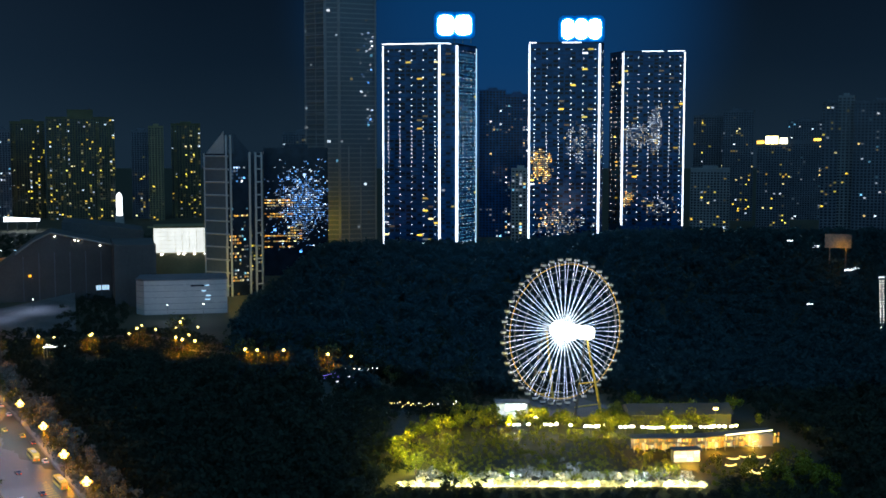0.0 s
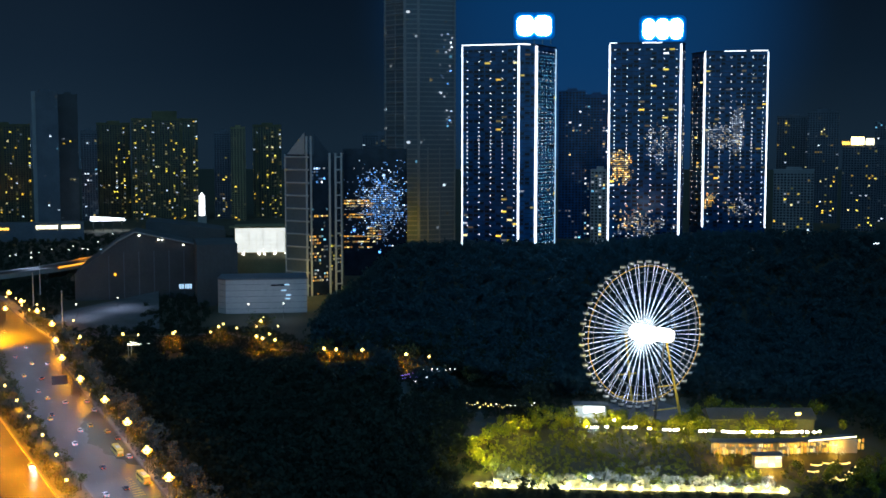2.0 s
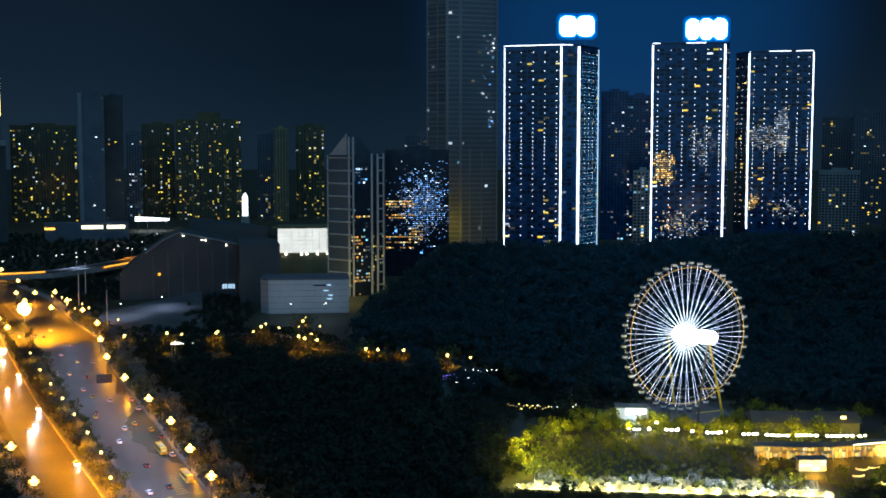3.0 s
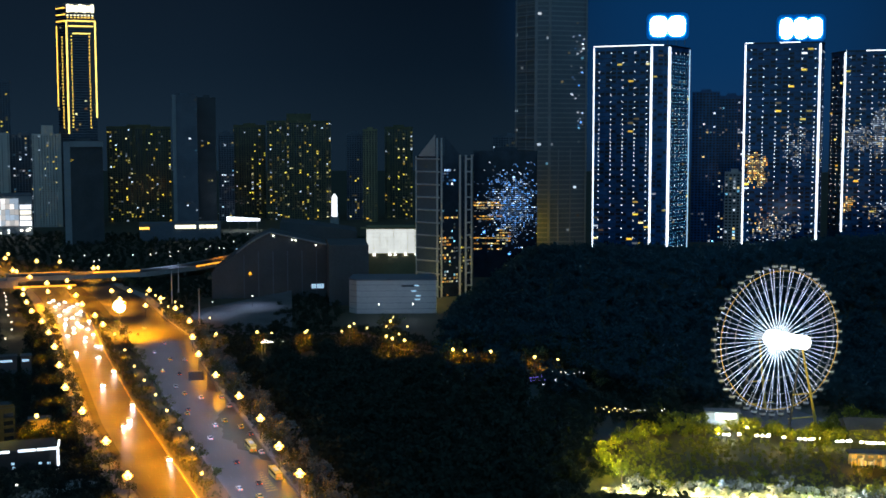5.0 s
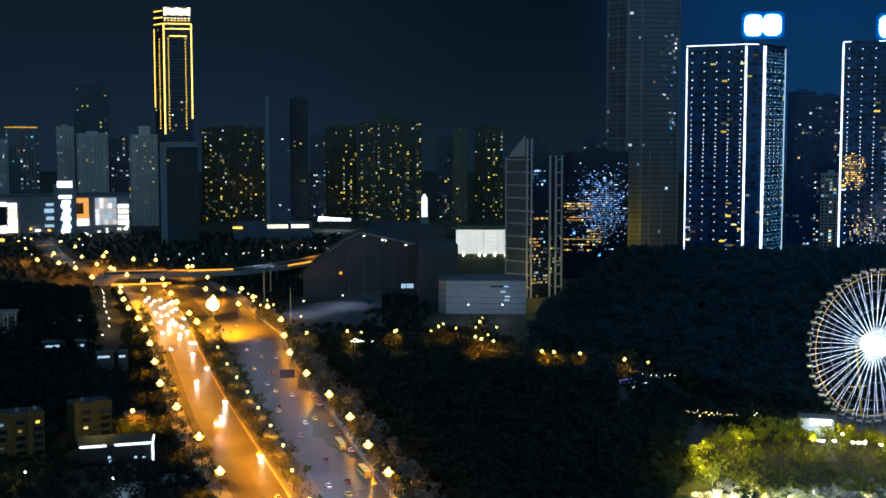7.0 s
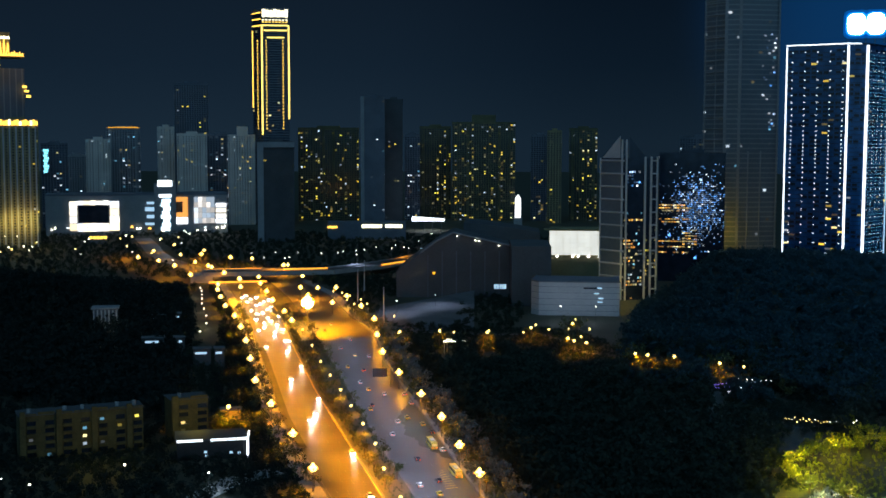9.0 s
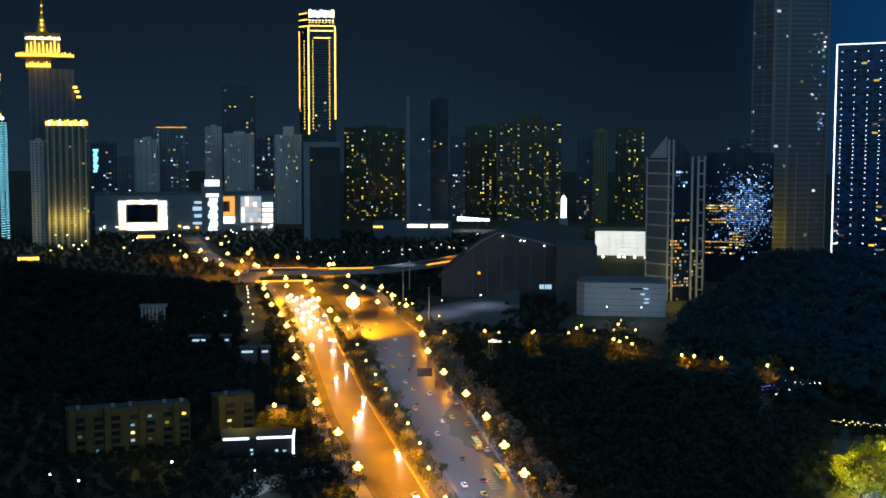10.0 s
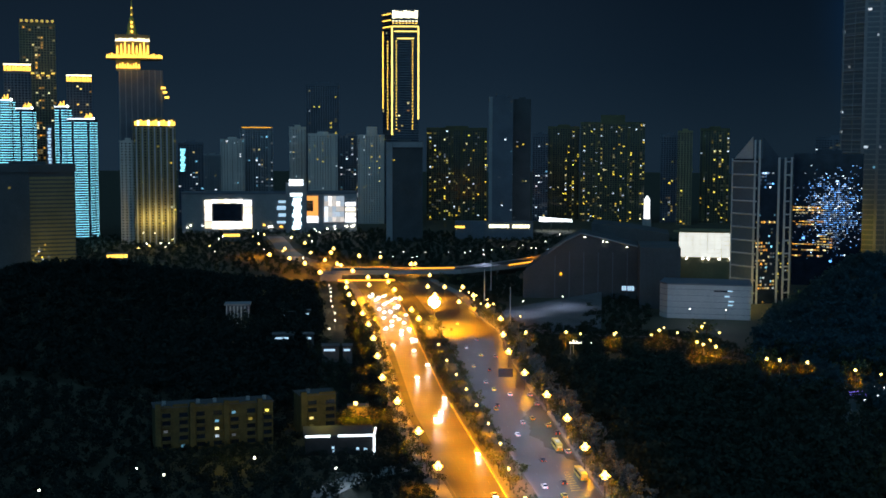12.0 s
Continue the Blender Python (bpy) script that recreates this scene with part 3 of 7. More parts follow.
def roof_sign(az, dist, z0, z1, blocks, roof, label):
    """Lit characters on a frame: each is a rounded glowing block; its blue halo is glowing plates behind."""
    t = thing("roof_sign", facing(az, dist, 0, roof), label, "roof sign", "signs on the lit towers")
    lo, hi = z0 - roof, z1 - roof
    x0, x1 = blocks[0][0], blocks[-1][1]
    for k in range(5):
        x = x0 + (x1 - x0) * k / 4
        part("post", Mesh().tube((x, 1.6, 0), (x, 1.6, hi - 2), 0.25, n=6), mat_pole, t)
    part("beam", Mesh().box(x0, 1.5, lo - 0.8, x1, 1.9, lo - 0.3), mat_pole, t)
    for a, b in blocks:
        for name, grow, y0, y1, mat in (("halo_outer", 6.4, 1.32, 1.48, glow_halo_outer), ("halo_inner", 2.9, 0.5, 1.3, glow_halo), ("face", 0.5, 0.0, 0.45, glow_sign)):
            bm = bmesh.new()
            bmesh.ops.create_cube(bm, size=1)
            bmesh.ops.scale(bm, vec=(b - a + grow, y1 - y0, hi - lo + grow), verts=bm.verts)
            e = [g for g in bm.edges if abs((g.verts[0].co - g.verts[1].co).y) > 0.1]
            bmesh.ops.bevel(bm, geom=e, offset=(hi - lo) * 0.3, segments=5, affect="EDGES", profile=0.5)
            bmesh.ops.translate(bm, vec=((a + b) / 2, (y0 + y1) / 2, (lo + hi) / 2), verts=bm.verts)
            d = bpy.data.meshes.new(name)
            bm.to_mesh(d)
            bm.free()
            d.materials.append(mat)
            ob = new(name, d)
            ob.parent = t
            tagged(ob, {"halo_outer": "outer blue halo, built as a glowing plate", "halo_inner": "inner blue halo, built as a glowing plate", "face": "glowing white character"}[name])
    return t


T1 = [(-38.6, 12), (6.8, 0), (20.9, 5), (37.8, 42), (-6, 62)]
led_tower(0.56, 1000, T1, 194, 30, "dark glass tower outlined in white strip lights with point-lit rows", [(-38.6, 12, 0.9, glow_white), (6.8, 0, 1.5, glow_white), (20.9, 5, 1.8, glow_white), (37.8, 42, 0.8, glow_soft)], (0, 2), 41, [((-39, 12), (7, 0)), ((7, 0), (16, 3))], teal=(2,))
T2 = [(-30.8, 0), (27.4, 0), (31.2, 16), (31.2, 44), (-30.8, 44)]
led_tower(-5.62, 1050, T2, 198, 30, "dark glass tower with white corner strips and glittering lower floors", [(-30.8, 0, 1.3, glow_white), (27.4, 0, 1.5, glow_white)], (0, 1), 42, [((-31, 0), (-25, 0)), ((-4, 0), (12, 0))],
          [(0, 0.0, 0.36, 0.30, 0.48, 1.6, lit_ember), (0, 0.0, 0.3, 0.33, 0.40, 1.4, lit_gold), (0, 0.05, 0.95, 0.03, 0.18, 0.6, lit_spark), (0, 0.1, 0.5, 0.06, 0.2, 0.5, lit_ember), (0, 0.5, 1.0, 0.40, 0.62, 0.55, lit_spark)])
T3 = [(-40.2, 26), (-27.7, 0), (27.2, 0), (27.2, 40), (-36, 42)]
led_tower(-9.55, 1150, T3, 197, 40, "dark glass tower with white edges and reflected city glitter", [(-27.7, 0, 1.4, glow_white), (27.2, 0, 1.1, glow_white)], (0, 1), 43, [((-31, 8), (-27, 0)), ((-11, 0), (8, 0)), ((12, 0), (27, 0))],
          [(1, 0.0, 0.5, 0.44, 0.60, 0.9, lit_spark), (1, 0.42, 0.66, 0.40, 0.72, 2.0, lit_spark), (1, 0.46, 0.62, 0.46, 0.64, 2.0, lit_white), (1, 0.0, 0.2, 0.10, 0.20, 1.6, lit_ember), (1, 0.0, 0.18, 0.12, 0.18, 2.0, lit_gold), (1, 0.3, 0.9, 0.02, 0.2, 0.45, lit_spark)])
roof_sign(-0.52, 1004, 202, 217, [(-13.2, -0.8), (0.8, 13.2)], 195.2, "white glowing roof sign with a blue halo")
roof_sign(-6.28, 1052, 202, 218, [(-16, -6.5), (-5, 5), (6, 16)], 199.2, "wide white glowing roof sign with a blue halo")
for az, d in ((-0.52, 996), (-6.28, 1044)):
    ob = new("roof_sign_light", bpy.data.lights.new("roof_sign_light", "SPOT"))
    ob.data.energy, ob.data.spot_size, ob.data.spot_blend, ob.data.color, ob.data.shadow_soft_size = 0.4e6, radians(74), 1.0, (0.08, 0.42, 1.0), 7.0
    ob.matrix_world = look(spot(az, d, 210), spot(az, 620, 30))

# the giant unlit tower beside them
GIANT = [(-32.5, 20), (-12, 0), (0, 0), (34, 16), (20, 50), (-20, 52)]
# haze over the giant tower is put into this grey wall colour
mat_giant = surface("hazy_grey_curtain_wall", (0.085, 0.108, 0.13), (0.135, 0.165, 0.19), 0.03, 0.5, 0.5)
mat_spandrel = surface("grey_spandrel", (0.17, 0.185, 0.195), (0.26, 0.275, 0.285), 0.03, 0.5, 0.6)
t = tower(4.72, 1150, 60, 300, "giant unlit glass tower with pale upright piers", mat_giant, lit_cold, 0.006, seed=44, floor=4.4, bay=3.4, name="skyscraper", cat="skyscraper", group="", pts=GIANT, wide=0.8, tall=0.5, dark=False)
tagged(part("spandrel", bands(GIANT, [4 + i * 4.4 for i in range(67)], 0.3, 1.1), mat_spandrel, t), "pale spandrel bands", kind="stuff")
yl = new("tower_foot_light", bpy.data.lights.new("tower_foot_light", "POINT"))
yl.location, yl.data.energy, yl.data.color, yl.data.shadow_soft_size = spot(5.3, 1118, 40), 13000, (1.0, 0.66, 0.03), 1.5
for x, y, w, top in ((-31.5, 19, 1.2, 300), (-13, 0, 2.6, 300), (-0.5, 0, 2.6, 300), (8, 4.5, 1.2, 112), (19, 9.5, 1.2, 112), (33, 15, 1.4, 300), (-22, 10, 0.8, 300)):
    part("pier", Mesh().box(x - w / 2, y - 1.2, 0, x + w / 2, y + 0.6, top), mat_wall_grey, t, "pale stone-clad pier")
rb = random.Random(441)
for k in range(34):
    x, z = 16 + 14 * rb.random() ** 0.7, 118 + 120 * rb.random()
    part("lit_window", Mesh().box(x, 6.4 + (x - 16) * 0.47, z, x + 1.6, 6.9 + (x - 16) * 0.47, z + 1.2), rb.choice((lit_blue, lit_cold, lit_spark)), t)
for k in range(28):
    part("transom", Mesh().tube((-32, 19.2, 20 + k * 10.2), (-12, -0.6, 20 + k * 10.2), 0.75, n=6), mat_wall_grey, t)

# gabled glass office building
t = thing("office_building", facing(9.49, 950), "glass office building with a gabled top and pale grid frame", "office building")
GP = [(-23, 16), (-5, 0), (20, 13), (6, 42), (-14, 40)]
part("wall", Mesh().prism(GP, -8, 108), mat_glass_blk, t)
for x, y, w, z in ((-23, 16, 1.1, 108), (-6.5, 1.2, 1.4, 122), (-3.2, 0.8, 1.4, 122), (11, 8.6, 1.6, 109), (15.5, 10.8, 1.6, 109), (20, 13, 1.3, 109)):
    part("pier", Mesh().box(x - w / 2, y - 1.0, -8, x + w / 2, y + 0.5, z), mat_wall_pale, t, "pale upright pier")
facet = Matrix.Translation((-23, 16, 0)) @ Matrix.Rotation(math.atan2(-16, 18), 4, "Z")
# panel added over the black glass to put the facade's haze into colour
part("tone_panel", Mesh().box(0.6, -0.35, -6, 23.4, -0.04, 107), mat_giant, t, "added panel in hazy grey over the side glass").matrix_basis = facet
for k in range(11):
    z = 8 + k * 9.8
    part("transom", Mesh().tube((-23, 15.4, z), (-5, -0.6, z), 0.75, n=6), mat_wall_pale, t)
    part("transom", Mesh().tube((15.5, 10, z), (20, 12.4, z), 0.6, n=6), mat_wall_pale, t)
part("gable", Mesh().add([(-21.5, 14.5, 108), (-8, 2.5, 108), (-8, 2.5, 125), (-21.5, 24, 108), (-8, 12, 108), (-8, 12, 125)], [(0, 1, 2), (3, 5, 4), (0, 2, 5, 3), (1, 4, 5, 2), (0, 3, 4, 1)]), mat_wall_pale, t, "sloping gable fin")
part("gable", Mesh().add([(-1, 2.5, 108), (12, 9, 108), (-1, 2.5, 124), (-1, 12, 108), (12, 18, 108), (-1, 12, 124)], [(0, 1, 2), (3, 5, 4), (0, 2, 5, 3), (1, 4, 5, 2), (0, 3, 4, 1)]), mat_glass_blk, t, "sloping glazed gable fin")
rnd = random.Random(45)
# lit windows and reflections alike are emissive panes here
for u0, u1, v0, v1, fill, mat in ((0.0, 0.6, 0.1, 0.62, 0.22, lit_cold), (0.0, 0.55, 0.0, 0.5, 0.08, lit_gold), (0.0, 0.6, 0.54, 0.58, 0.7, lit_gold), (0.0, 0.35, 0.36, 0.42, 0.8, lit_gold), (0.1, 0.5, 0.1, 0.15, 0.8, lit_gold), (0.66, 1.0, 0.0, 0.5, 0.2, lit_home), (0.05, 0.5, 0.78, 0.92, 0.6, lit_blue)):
    tagged(part("lit_glazing", panes(GP, 0, 108, 2.6, 2.0, 0, 0.7, 0.5, 0.3, pick=lambda u, v, n: n.x > 0.2 and n.y < 0 and u0 < u < u1 and v0 < v < v1 and rnd.random() < fill), mat, t), "emissive panes for lit windows and reflections", kind="stuff")
for az, z, w in ((10.2, 20, 8000), (8.9, 14, 6000)):
    lamp = new("office_foot_light", bpy.data.lights.new("office_foot_light", "POINT"))
    lamp.location, lamp.data.energy, lamp.data.color, lamp.data.shadow_soft_size = spot(az, 928, z), w, (1.0, 0.72, 0.16), 1.0
# glittering glass office block behind it; its reflected city lights are emissive panes
t = tower(6.75, 1090, 55.6, 110, "black glass office block glittering with reflected city lights", mat_glass_blk, lit_blue, 0.02, seed=46, name="office_block", cat="office block", group="", dark=False)
rnd = random.Random(47)
tagged(part("lit_glazing", panes(rect(55.6, 26), 22, 102, 1.7, 1.5, 0, 0.65, 0.4, 0.2, pick=lambda u, v, n: n.y < -0.9 and rnd.random() < 1.2 * math.exp(-((u - 0.6) / 0.36) ** 2 - ((v - 0.5) / 0.3) ** 2)), lit_blue, t), "reflected blue and white city lights, built as glowing panes", kind="stuff")
tagged(part("lit_glazing", panes(rect(55.6, 26), 12, 102, 2.4, 2.5, 0, 0.8, 0.4, 0.25, pick=lambda u, v, n: n.y < -0.9 and ((u < 0.5 and (0.54 < v < 0.6 or 0.42 < v < 0.48 or 0.12 < v < 0.15 or 0.18 < v < 0.21 or 0.24 < v < 0.27) and rnd.random() < (0.85 if u < 0.3 else 0.5)) or (0.35 < u < 0.6 and 0.2 < v < 0.36 and rnd.random() < 0.6))), lit_gold, t), "amber lit panes", kind="stuff")

# golden tower
YT = [(-27, 24), (-14, 0), (24.5, 0), (24.5, 40), (-22, 46)]
t = thing("golden_tower", facing(25.85, 1800), "tall dark tower outlined in gold strip lights with a lit crown", "skyscraper")
part("wall", Mesh().prism(YT, -4, 300), mat_glass_blk, t)
tagged(part("floor_banding", bands(YT, [4 + i * 3.6 for i in range(82)], 0.15, 0.4), mat_wall_dim, t), kind="stuff")
part("crown", bands(YT, [300], 0.6, 8), mat_wall_dim, t)
for k in range(7):
    x = -13 + k * 5.3
    part("sign_letter", Mesh().box(x, -1.6, 295.5 + (k % 2) * 0.8, x + 4.2, -0.9, 306.5 - (k % 3) * 0.9), glow_goldw, t, "unreadable glowing sign character")
for z0, mat in ((291, glow_goldw), (288, glow_gold)):
    for k in range(8):
        part("crown_light", Mesh().box(-13 + k * 4.7, -0.8, z0, -10.5 + k * 4.7, -0.3, z0 + 1.3), mat, t)
for k in range(3):
    part("light_strip", Mesh().tube((-27, 23.2, 302 - 9 * k), (-15, 1, 302 - 9 * k), 0.8, n=6), glow_gold, t, "gold strip light")
for x, y, z0, z1, w, mat in ((-13.6, 0, 130, 284, 1.9, glow_goldy), (24.2, 0, 152, 284, 1.8, glow_goldy), (-27, 24, 168, 278, 1.2, glow_gold)):
    part("light_strip", strip(Mesh(), x, y, z0, z1, w), mat, t, "pale gold strip light")
for x0, x1, z in ((-13.6, 24.2, 284), (-11, 22, 277), (-6, 18, 267)):
    part("light_strip", Mesh().box(x0, -1.2, z - 0.7, x1, -0.5, z + 0.7), glow_goldy, t, "pale gold strip light")
m = Mesh()
for x, y in ((-7.5, -0.4), (16, -0.4), (-20, 10.4)):
    z = 262
    while z > 135:
        m.box(x - 0.7, y - 0.5, z, x + 0.7, y, z + 1.6)
        z -= 4.6
tagged(part("point_lighting", m, glow_gold, t), "columns of gold point lights", kind="stuff")
tagged(part("lit_glazing", panes(YT, 130, 280, 3.6, 4, 0.04, rnd=random.Random(48)), lit_gold, t), kind="stuff")

# tiered tower with a spire
t = thing("spired_tower", facing(37.75, 1520), "dark tower with gold-lit tiered crown and spire", "skyscraper")
part("wall", Mesh().prism([(-19, 0), (32, 4), (28, 40), (-19, 36)], -4, 203), mat_wall_dim, t)
for k in range(8):
    part("fin", Mesh().box(-18.6 + k * 6.8, -0.6 + k * 0.5, -2, -17.4 + k * 6.8, 0.4 + k * 0.53, 203), mat_wall_grey, t)
part("neck", Mesh().prism([(-22, 2), (6, 0), (6, 22), (-22, 22)], 203, 216), mat_wall_warm, t)
part("tier", Mesh().prism([(-33, 4), (0, -6), (32, 4), (28, 30), (-28, 30)], 215.5, 220), mat_wall_warm, t, "wide balcony tier")
part("tier", Mesh().prism([(-22, 2), (0, -3), (17, 2), (15, 26), (-20, 26)], 220, 241), mat_wall_warm, t)
part("tier", bands([(-22, 2), (0, -3), (17, 2), (15, 26), (-20, 26)], [241], 0.8, 3), mat_wall_warm, t)
part("spire", Mesh().tube((-3, 12, 244), (-3, 12, 264), 6.5, 2.5, 8).tube((-3, 12, 264), (-3, 12, 290), 1.6, 0.2, 8), mat_steel_y, t, "tapering gilded spire")
# glowing wedges shape the gold light that fills the tier walls
for pts, z0, z1, mat, st, hh in (([(-33, 4), (0, -6), (32, 4)], 217, 223.5, glow_gold, 2.8, 6.0), ([(-22, 2), (0, -3), (17, 2)], 236.5, 243, glow_goldw, 2.4, 4.0), ([(-22, 2), (6, 0)], 205, 215, glow_gold, 3.0, 7.0), ([(-22, 2), (0, -3), (17, 2)], 222, 231, glow_gold, 3.8, 15.0)):
    for (xa, ya), (xb, yb) in zip(pts, pts[1:]):
        n = int(math.dist((xa, ya), (xb, yb)) / st)
        for i in range(n):
            u = (i + 0.5) / n
            x, y = xa + (xb - xa) * u, ya + (yb - ya) * u - 0.6
            part("uplight", Mesh().add([(x - 1.3, y, z0), (x + 1.3, y, z0), (x + 0.6, y, z0 + hh * (0.6 + 0.4 * ((i * 7) % 5) / 5)), (x - 0.6, y, z0 + hh * (0.6 + 0.4 * ((i * 7) % 5) / 5)), (x - 1.3, y - 0.5, z0), (x + 1.3, y - 0.5, z0)], [(4, 5, 2, 3), (0, 3, 2, 1), (0, 4, 3), (1, 2, 5), (0, 1, 5, 4)]), mat, t, "gold light on the tier wall, built as a wedge")
for z in (248, 254, 259, 268, 276):
    part("spire_light", Mesh().ball((-3, 6 + (z - 248) * 0.18, z), 1.6 if z < 265 else 1.0, 8, 5), glow_gold, t)
for z, x in ((181, 33), (176, 35), (170, 37)):
    part("corner_light", Mesh().box(x - 3.5, -1, z, x + 1.5, 1, z + 2.6), glow_gold, t)
for x, y, z, w in ((-12, -14, 222, 6000), (12, -14, 224, 6000), (-8, -12, 206, 4000)):
    yl = new("crown_light", bpy.data.lights.new("crown_light", "POINT"))
    yl.location, yl.data.energy, yl.data.color, yl.data.shadow_soft_size = t.matrix_world @ Vector((x, y, z)), w, (1.0, 0.5, 0.05), 1.5
t = tower(36.95, 1480, 47, 143, "ochre tower with a gold-lit cornice", mat_wall_warm, lit_home, 0.06, seed=49, ribs=3, name="hotel_tower", cat="tower", group="")
for k in range(7):
    part("fin", Mesh().box(-21.5 + k * 6.9, -1.6, -2, -20 + k * 6.9, -0.1, 136), mat_wall_pale, t, "pale upright fin")
for k in range(16):
    if k % 5 == 2:
        yl = new("facade_light", bpy.data.lights.new("facade_light", "POINT"))
        yl.location, yl.data.energy, yl.data.color, yl.data.shadow_soft_size = t.matrix_world @ Vector((-20 + k * 2.9, -12, 30)), 8000, (1.0, 0.74, 0.16), 1.0
    part("cornice_light", Mesh().box(-22.5 + k * 2.9, -1.4, 137.5, -20.2 + k * 2.9, -0.5, 142 + (k % 3)), glow_goldw if k % 4 == 1 else glow_gold, t, "gold cornice light")
tower(38.13, 1490, 17.9, 119, "pale ribbed side wing of a tower", mat_tower_pale, lit_home, 0.02, seed=50, ribs=2, wide=0.42, tall=0.42)

# cyan-lit towers with dark crowned towers behind them
def cyan_tower(az, dist, w, top):
    t = thing("cyan_tower", facing(az, dist), "tower wrapped in bands of cyan light", "office tower", "cyan-lit towers")
    p = [(-w / 2, 0), (w / 2 - 7, 0), (w / 2, 14), (w / 2, 34), (-w / 2, 34)]
    part("wall", Mesh().prism(p, -4, top), mat_glass_blk, t)
    m = Mesh()
    for a, d, length, nrm in list(face_frames(p))[:2]:
        n = max(2, round(length / 2.6))
        for k in range(int(top / 3.05)):
            for i in range(n):
                if (i * 5) % 7 == 3:
                    continue
                u0, u1 = length * i / n, length * (i + 0.86) / n
                q0, q1 = a + d * u0 + nrm * 0.2, a + d * u1 + nrm * 0.2
                z = 1 + k * 3.05
                m.add([(q0.x, q0.y, z), (q1.x, q1.y, z), (q1.x, q1.y, z + 0.8), (q0.x, q0.y, z + 0.8)], [(0, 1, 2, 3)])
    tagged(part("band_lighting", m, glow_cyan, t), "bands of cyan light along every floor", kind="stuff")
    part("roof_light", Mesh().tube((-w / 2, -0.4, top + 0.5), (w / 2 - 7, -0.4, top + 0.5), 0.7, n=6), glow_white, t)
    part("roof_light", Mesh().ball((w / 2 - 5, 0, top + 1), 1.5), glow_bulb, t)
    for i in range(4):
        part("cap_light", Mesh().box(w / 2 - 15 + i * 1.9, 1.0, top, w / 2 - 14 + i * 1.9, 1.8, top + 4 + (i * 3) % 5), glow_gold, t, "gold uplight on the roof")
    return t


def crowned_tower(az, dist, w, top, seed):
    t = tower(az, dist, w, top - 9, "dark tower with a gold-lit crown", mat_wall_dim, lit_gold, 0.03, seed=seed, name="crowned_tower", cat="tower", group="dark towers with gold crowns")
    n = int(w / 3)
    for i in range(n):
        x = -w / 2 + w * (i + 0.15) / n
        part("crown_light", Mesh().box(x, -0.9, top - 8, x + w / n * 0.7, -0.3, top - 0.8 - 2.0 * (i % 2)), glow_gold, t, "gold crown light")
    part("crown_light", Mesh().box(-w / 2, -1.2, top - 1.2, w / 2, -0.2, top + 0.4), glow_goldw, t)
    part("corner_light", Mesh().box(w / 2 - 3, -1, top - 62, w / 2 - 0.5, -0.2, top - 48), glow_gold, t)
    return t


t = thing("vertical_sign", facing(41.45, 1592), "tall vertical sign of unreadable cyan characters", "sign")
part("board", Mesh().box(-3.5, 0, -4, 3.5, 2, 138), mat_wall_dim, t)
for k in range(12):
    part("sign_letter", Mesh().box(-2.2 + (k % 2) * 0.8, -0.8, 88 + k * 4.0, 1.4 + (k % 3) * 0.4, -0.1, 90.8 + k * 4.0), glow_soft, t, "unreadable cyan character")
cyan_tower(40.05, 1600, 36, 146)
cyan_tower(40.85, 1610, 20, 161)
cyan_tower(42.40, 1600, 24, 158)
cyan_tower(43.35, 1605, 30, 168)
crowned_tower(40.15, 1625, 30.4, 201, 55)
crowned_tower(42.71, 1625, 32, 213, 56)


# ---- ferris wheel ----
def spoke_light():
    m, n, l, b = shader("spoke_led")
    tc, ln, ramp, ns, mr, mul = n.new("ShaderNodeTexCoord"), n.new("ShaderNodeVectorMath"), n.new("ShaderNodeValToRGB"), n.new("ShaderNodeTexNoise"), n.new("ShaderNodeMapRange"), n.new("ShaderNodeMath")
    ln.operation = "LENGTH"
    l.new(tc.outputs["Object"], ln.inputs[0])
    l.new(tc.outputs["Object"], ns.inputs["Vector"])
    ns.inputs["Scale"].default_value = 0.2
    mr.inputs["From Max"].default_value = 32.0
    l.new(ln.outputs["Value"], mr.inputs["Value"])
    l.new(mr.outputs[0], ramp.inputs[0])
    els = ramp.color_ramp.elements
    els[0].position, els[0].color = 0.12, (0.8, 0.94, 1.0, 1)
    els[1].position, els[1].color = 1.0, (0.7, 0.76, 1.0, 1)
    els.new(0.40).color = (0.5, 0.74, 1.0, 1)
    els.new(0.6).color = (0.5, 0.62, 1.0, 1)
    l.new(ramp.outputs[0], b.inputs["Emission Color"])
    mul.operation = "MULTIPLY_ADD"
    mul.inputs[1].default_value, mul.inputs[2].default_value = 6.6, -1.6
    l.new(ns.outputs["Fac"], mul.inputs[0])
    l.new(mul.outputs[0], b.inputs["Emission Strength"])
    b.inputs["Base Color"].default_value = (0.6, 0.6, 0.62, 1)
    m.cycles.emission_sampling = "NONE"
    return m


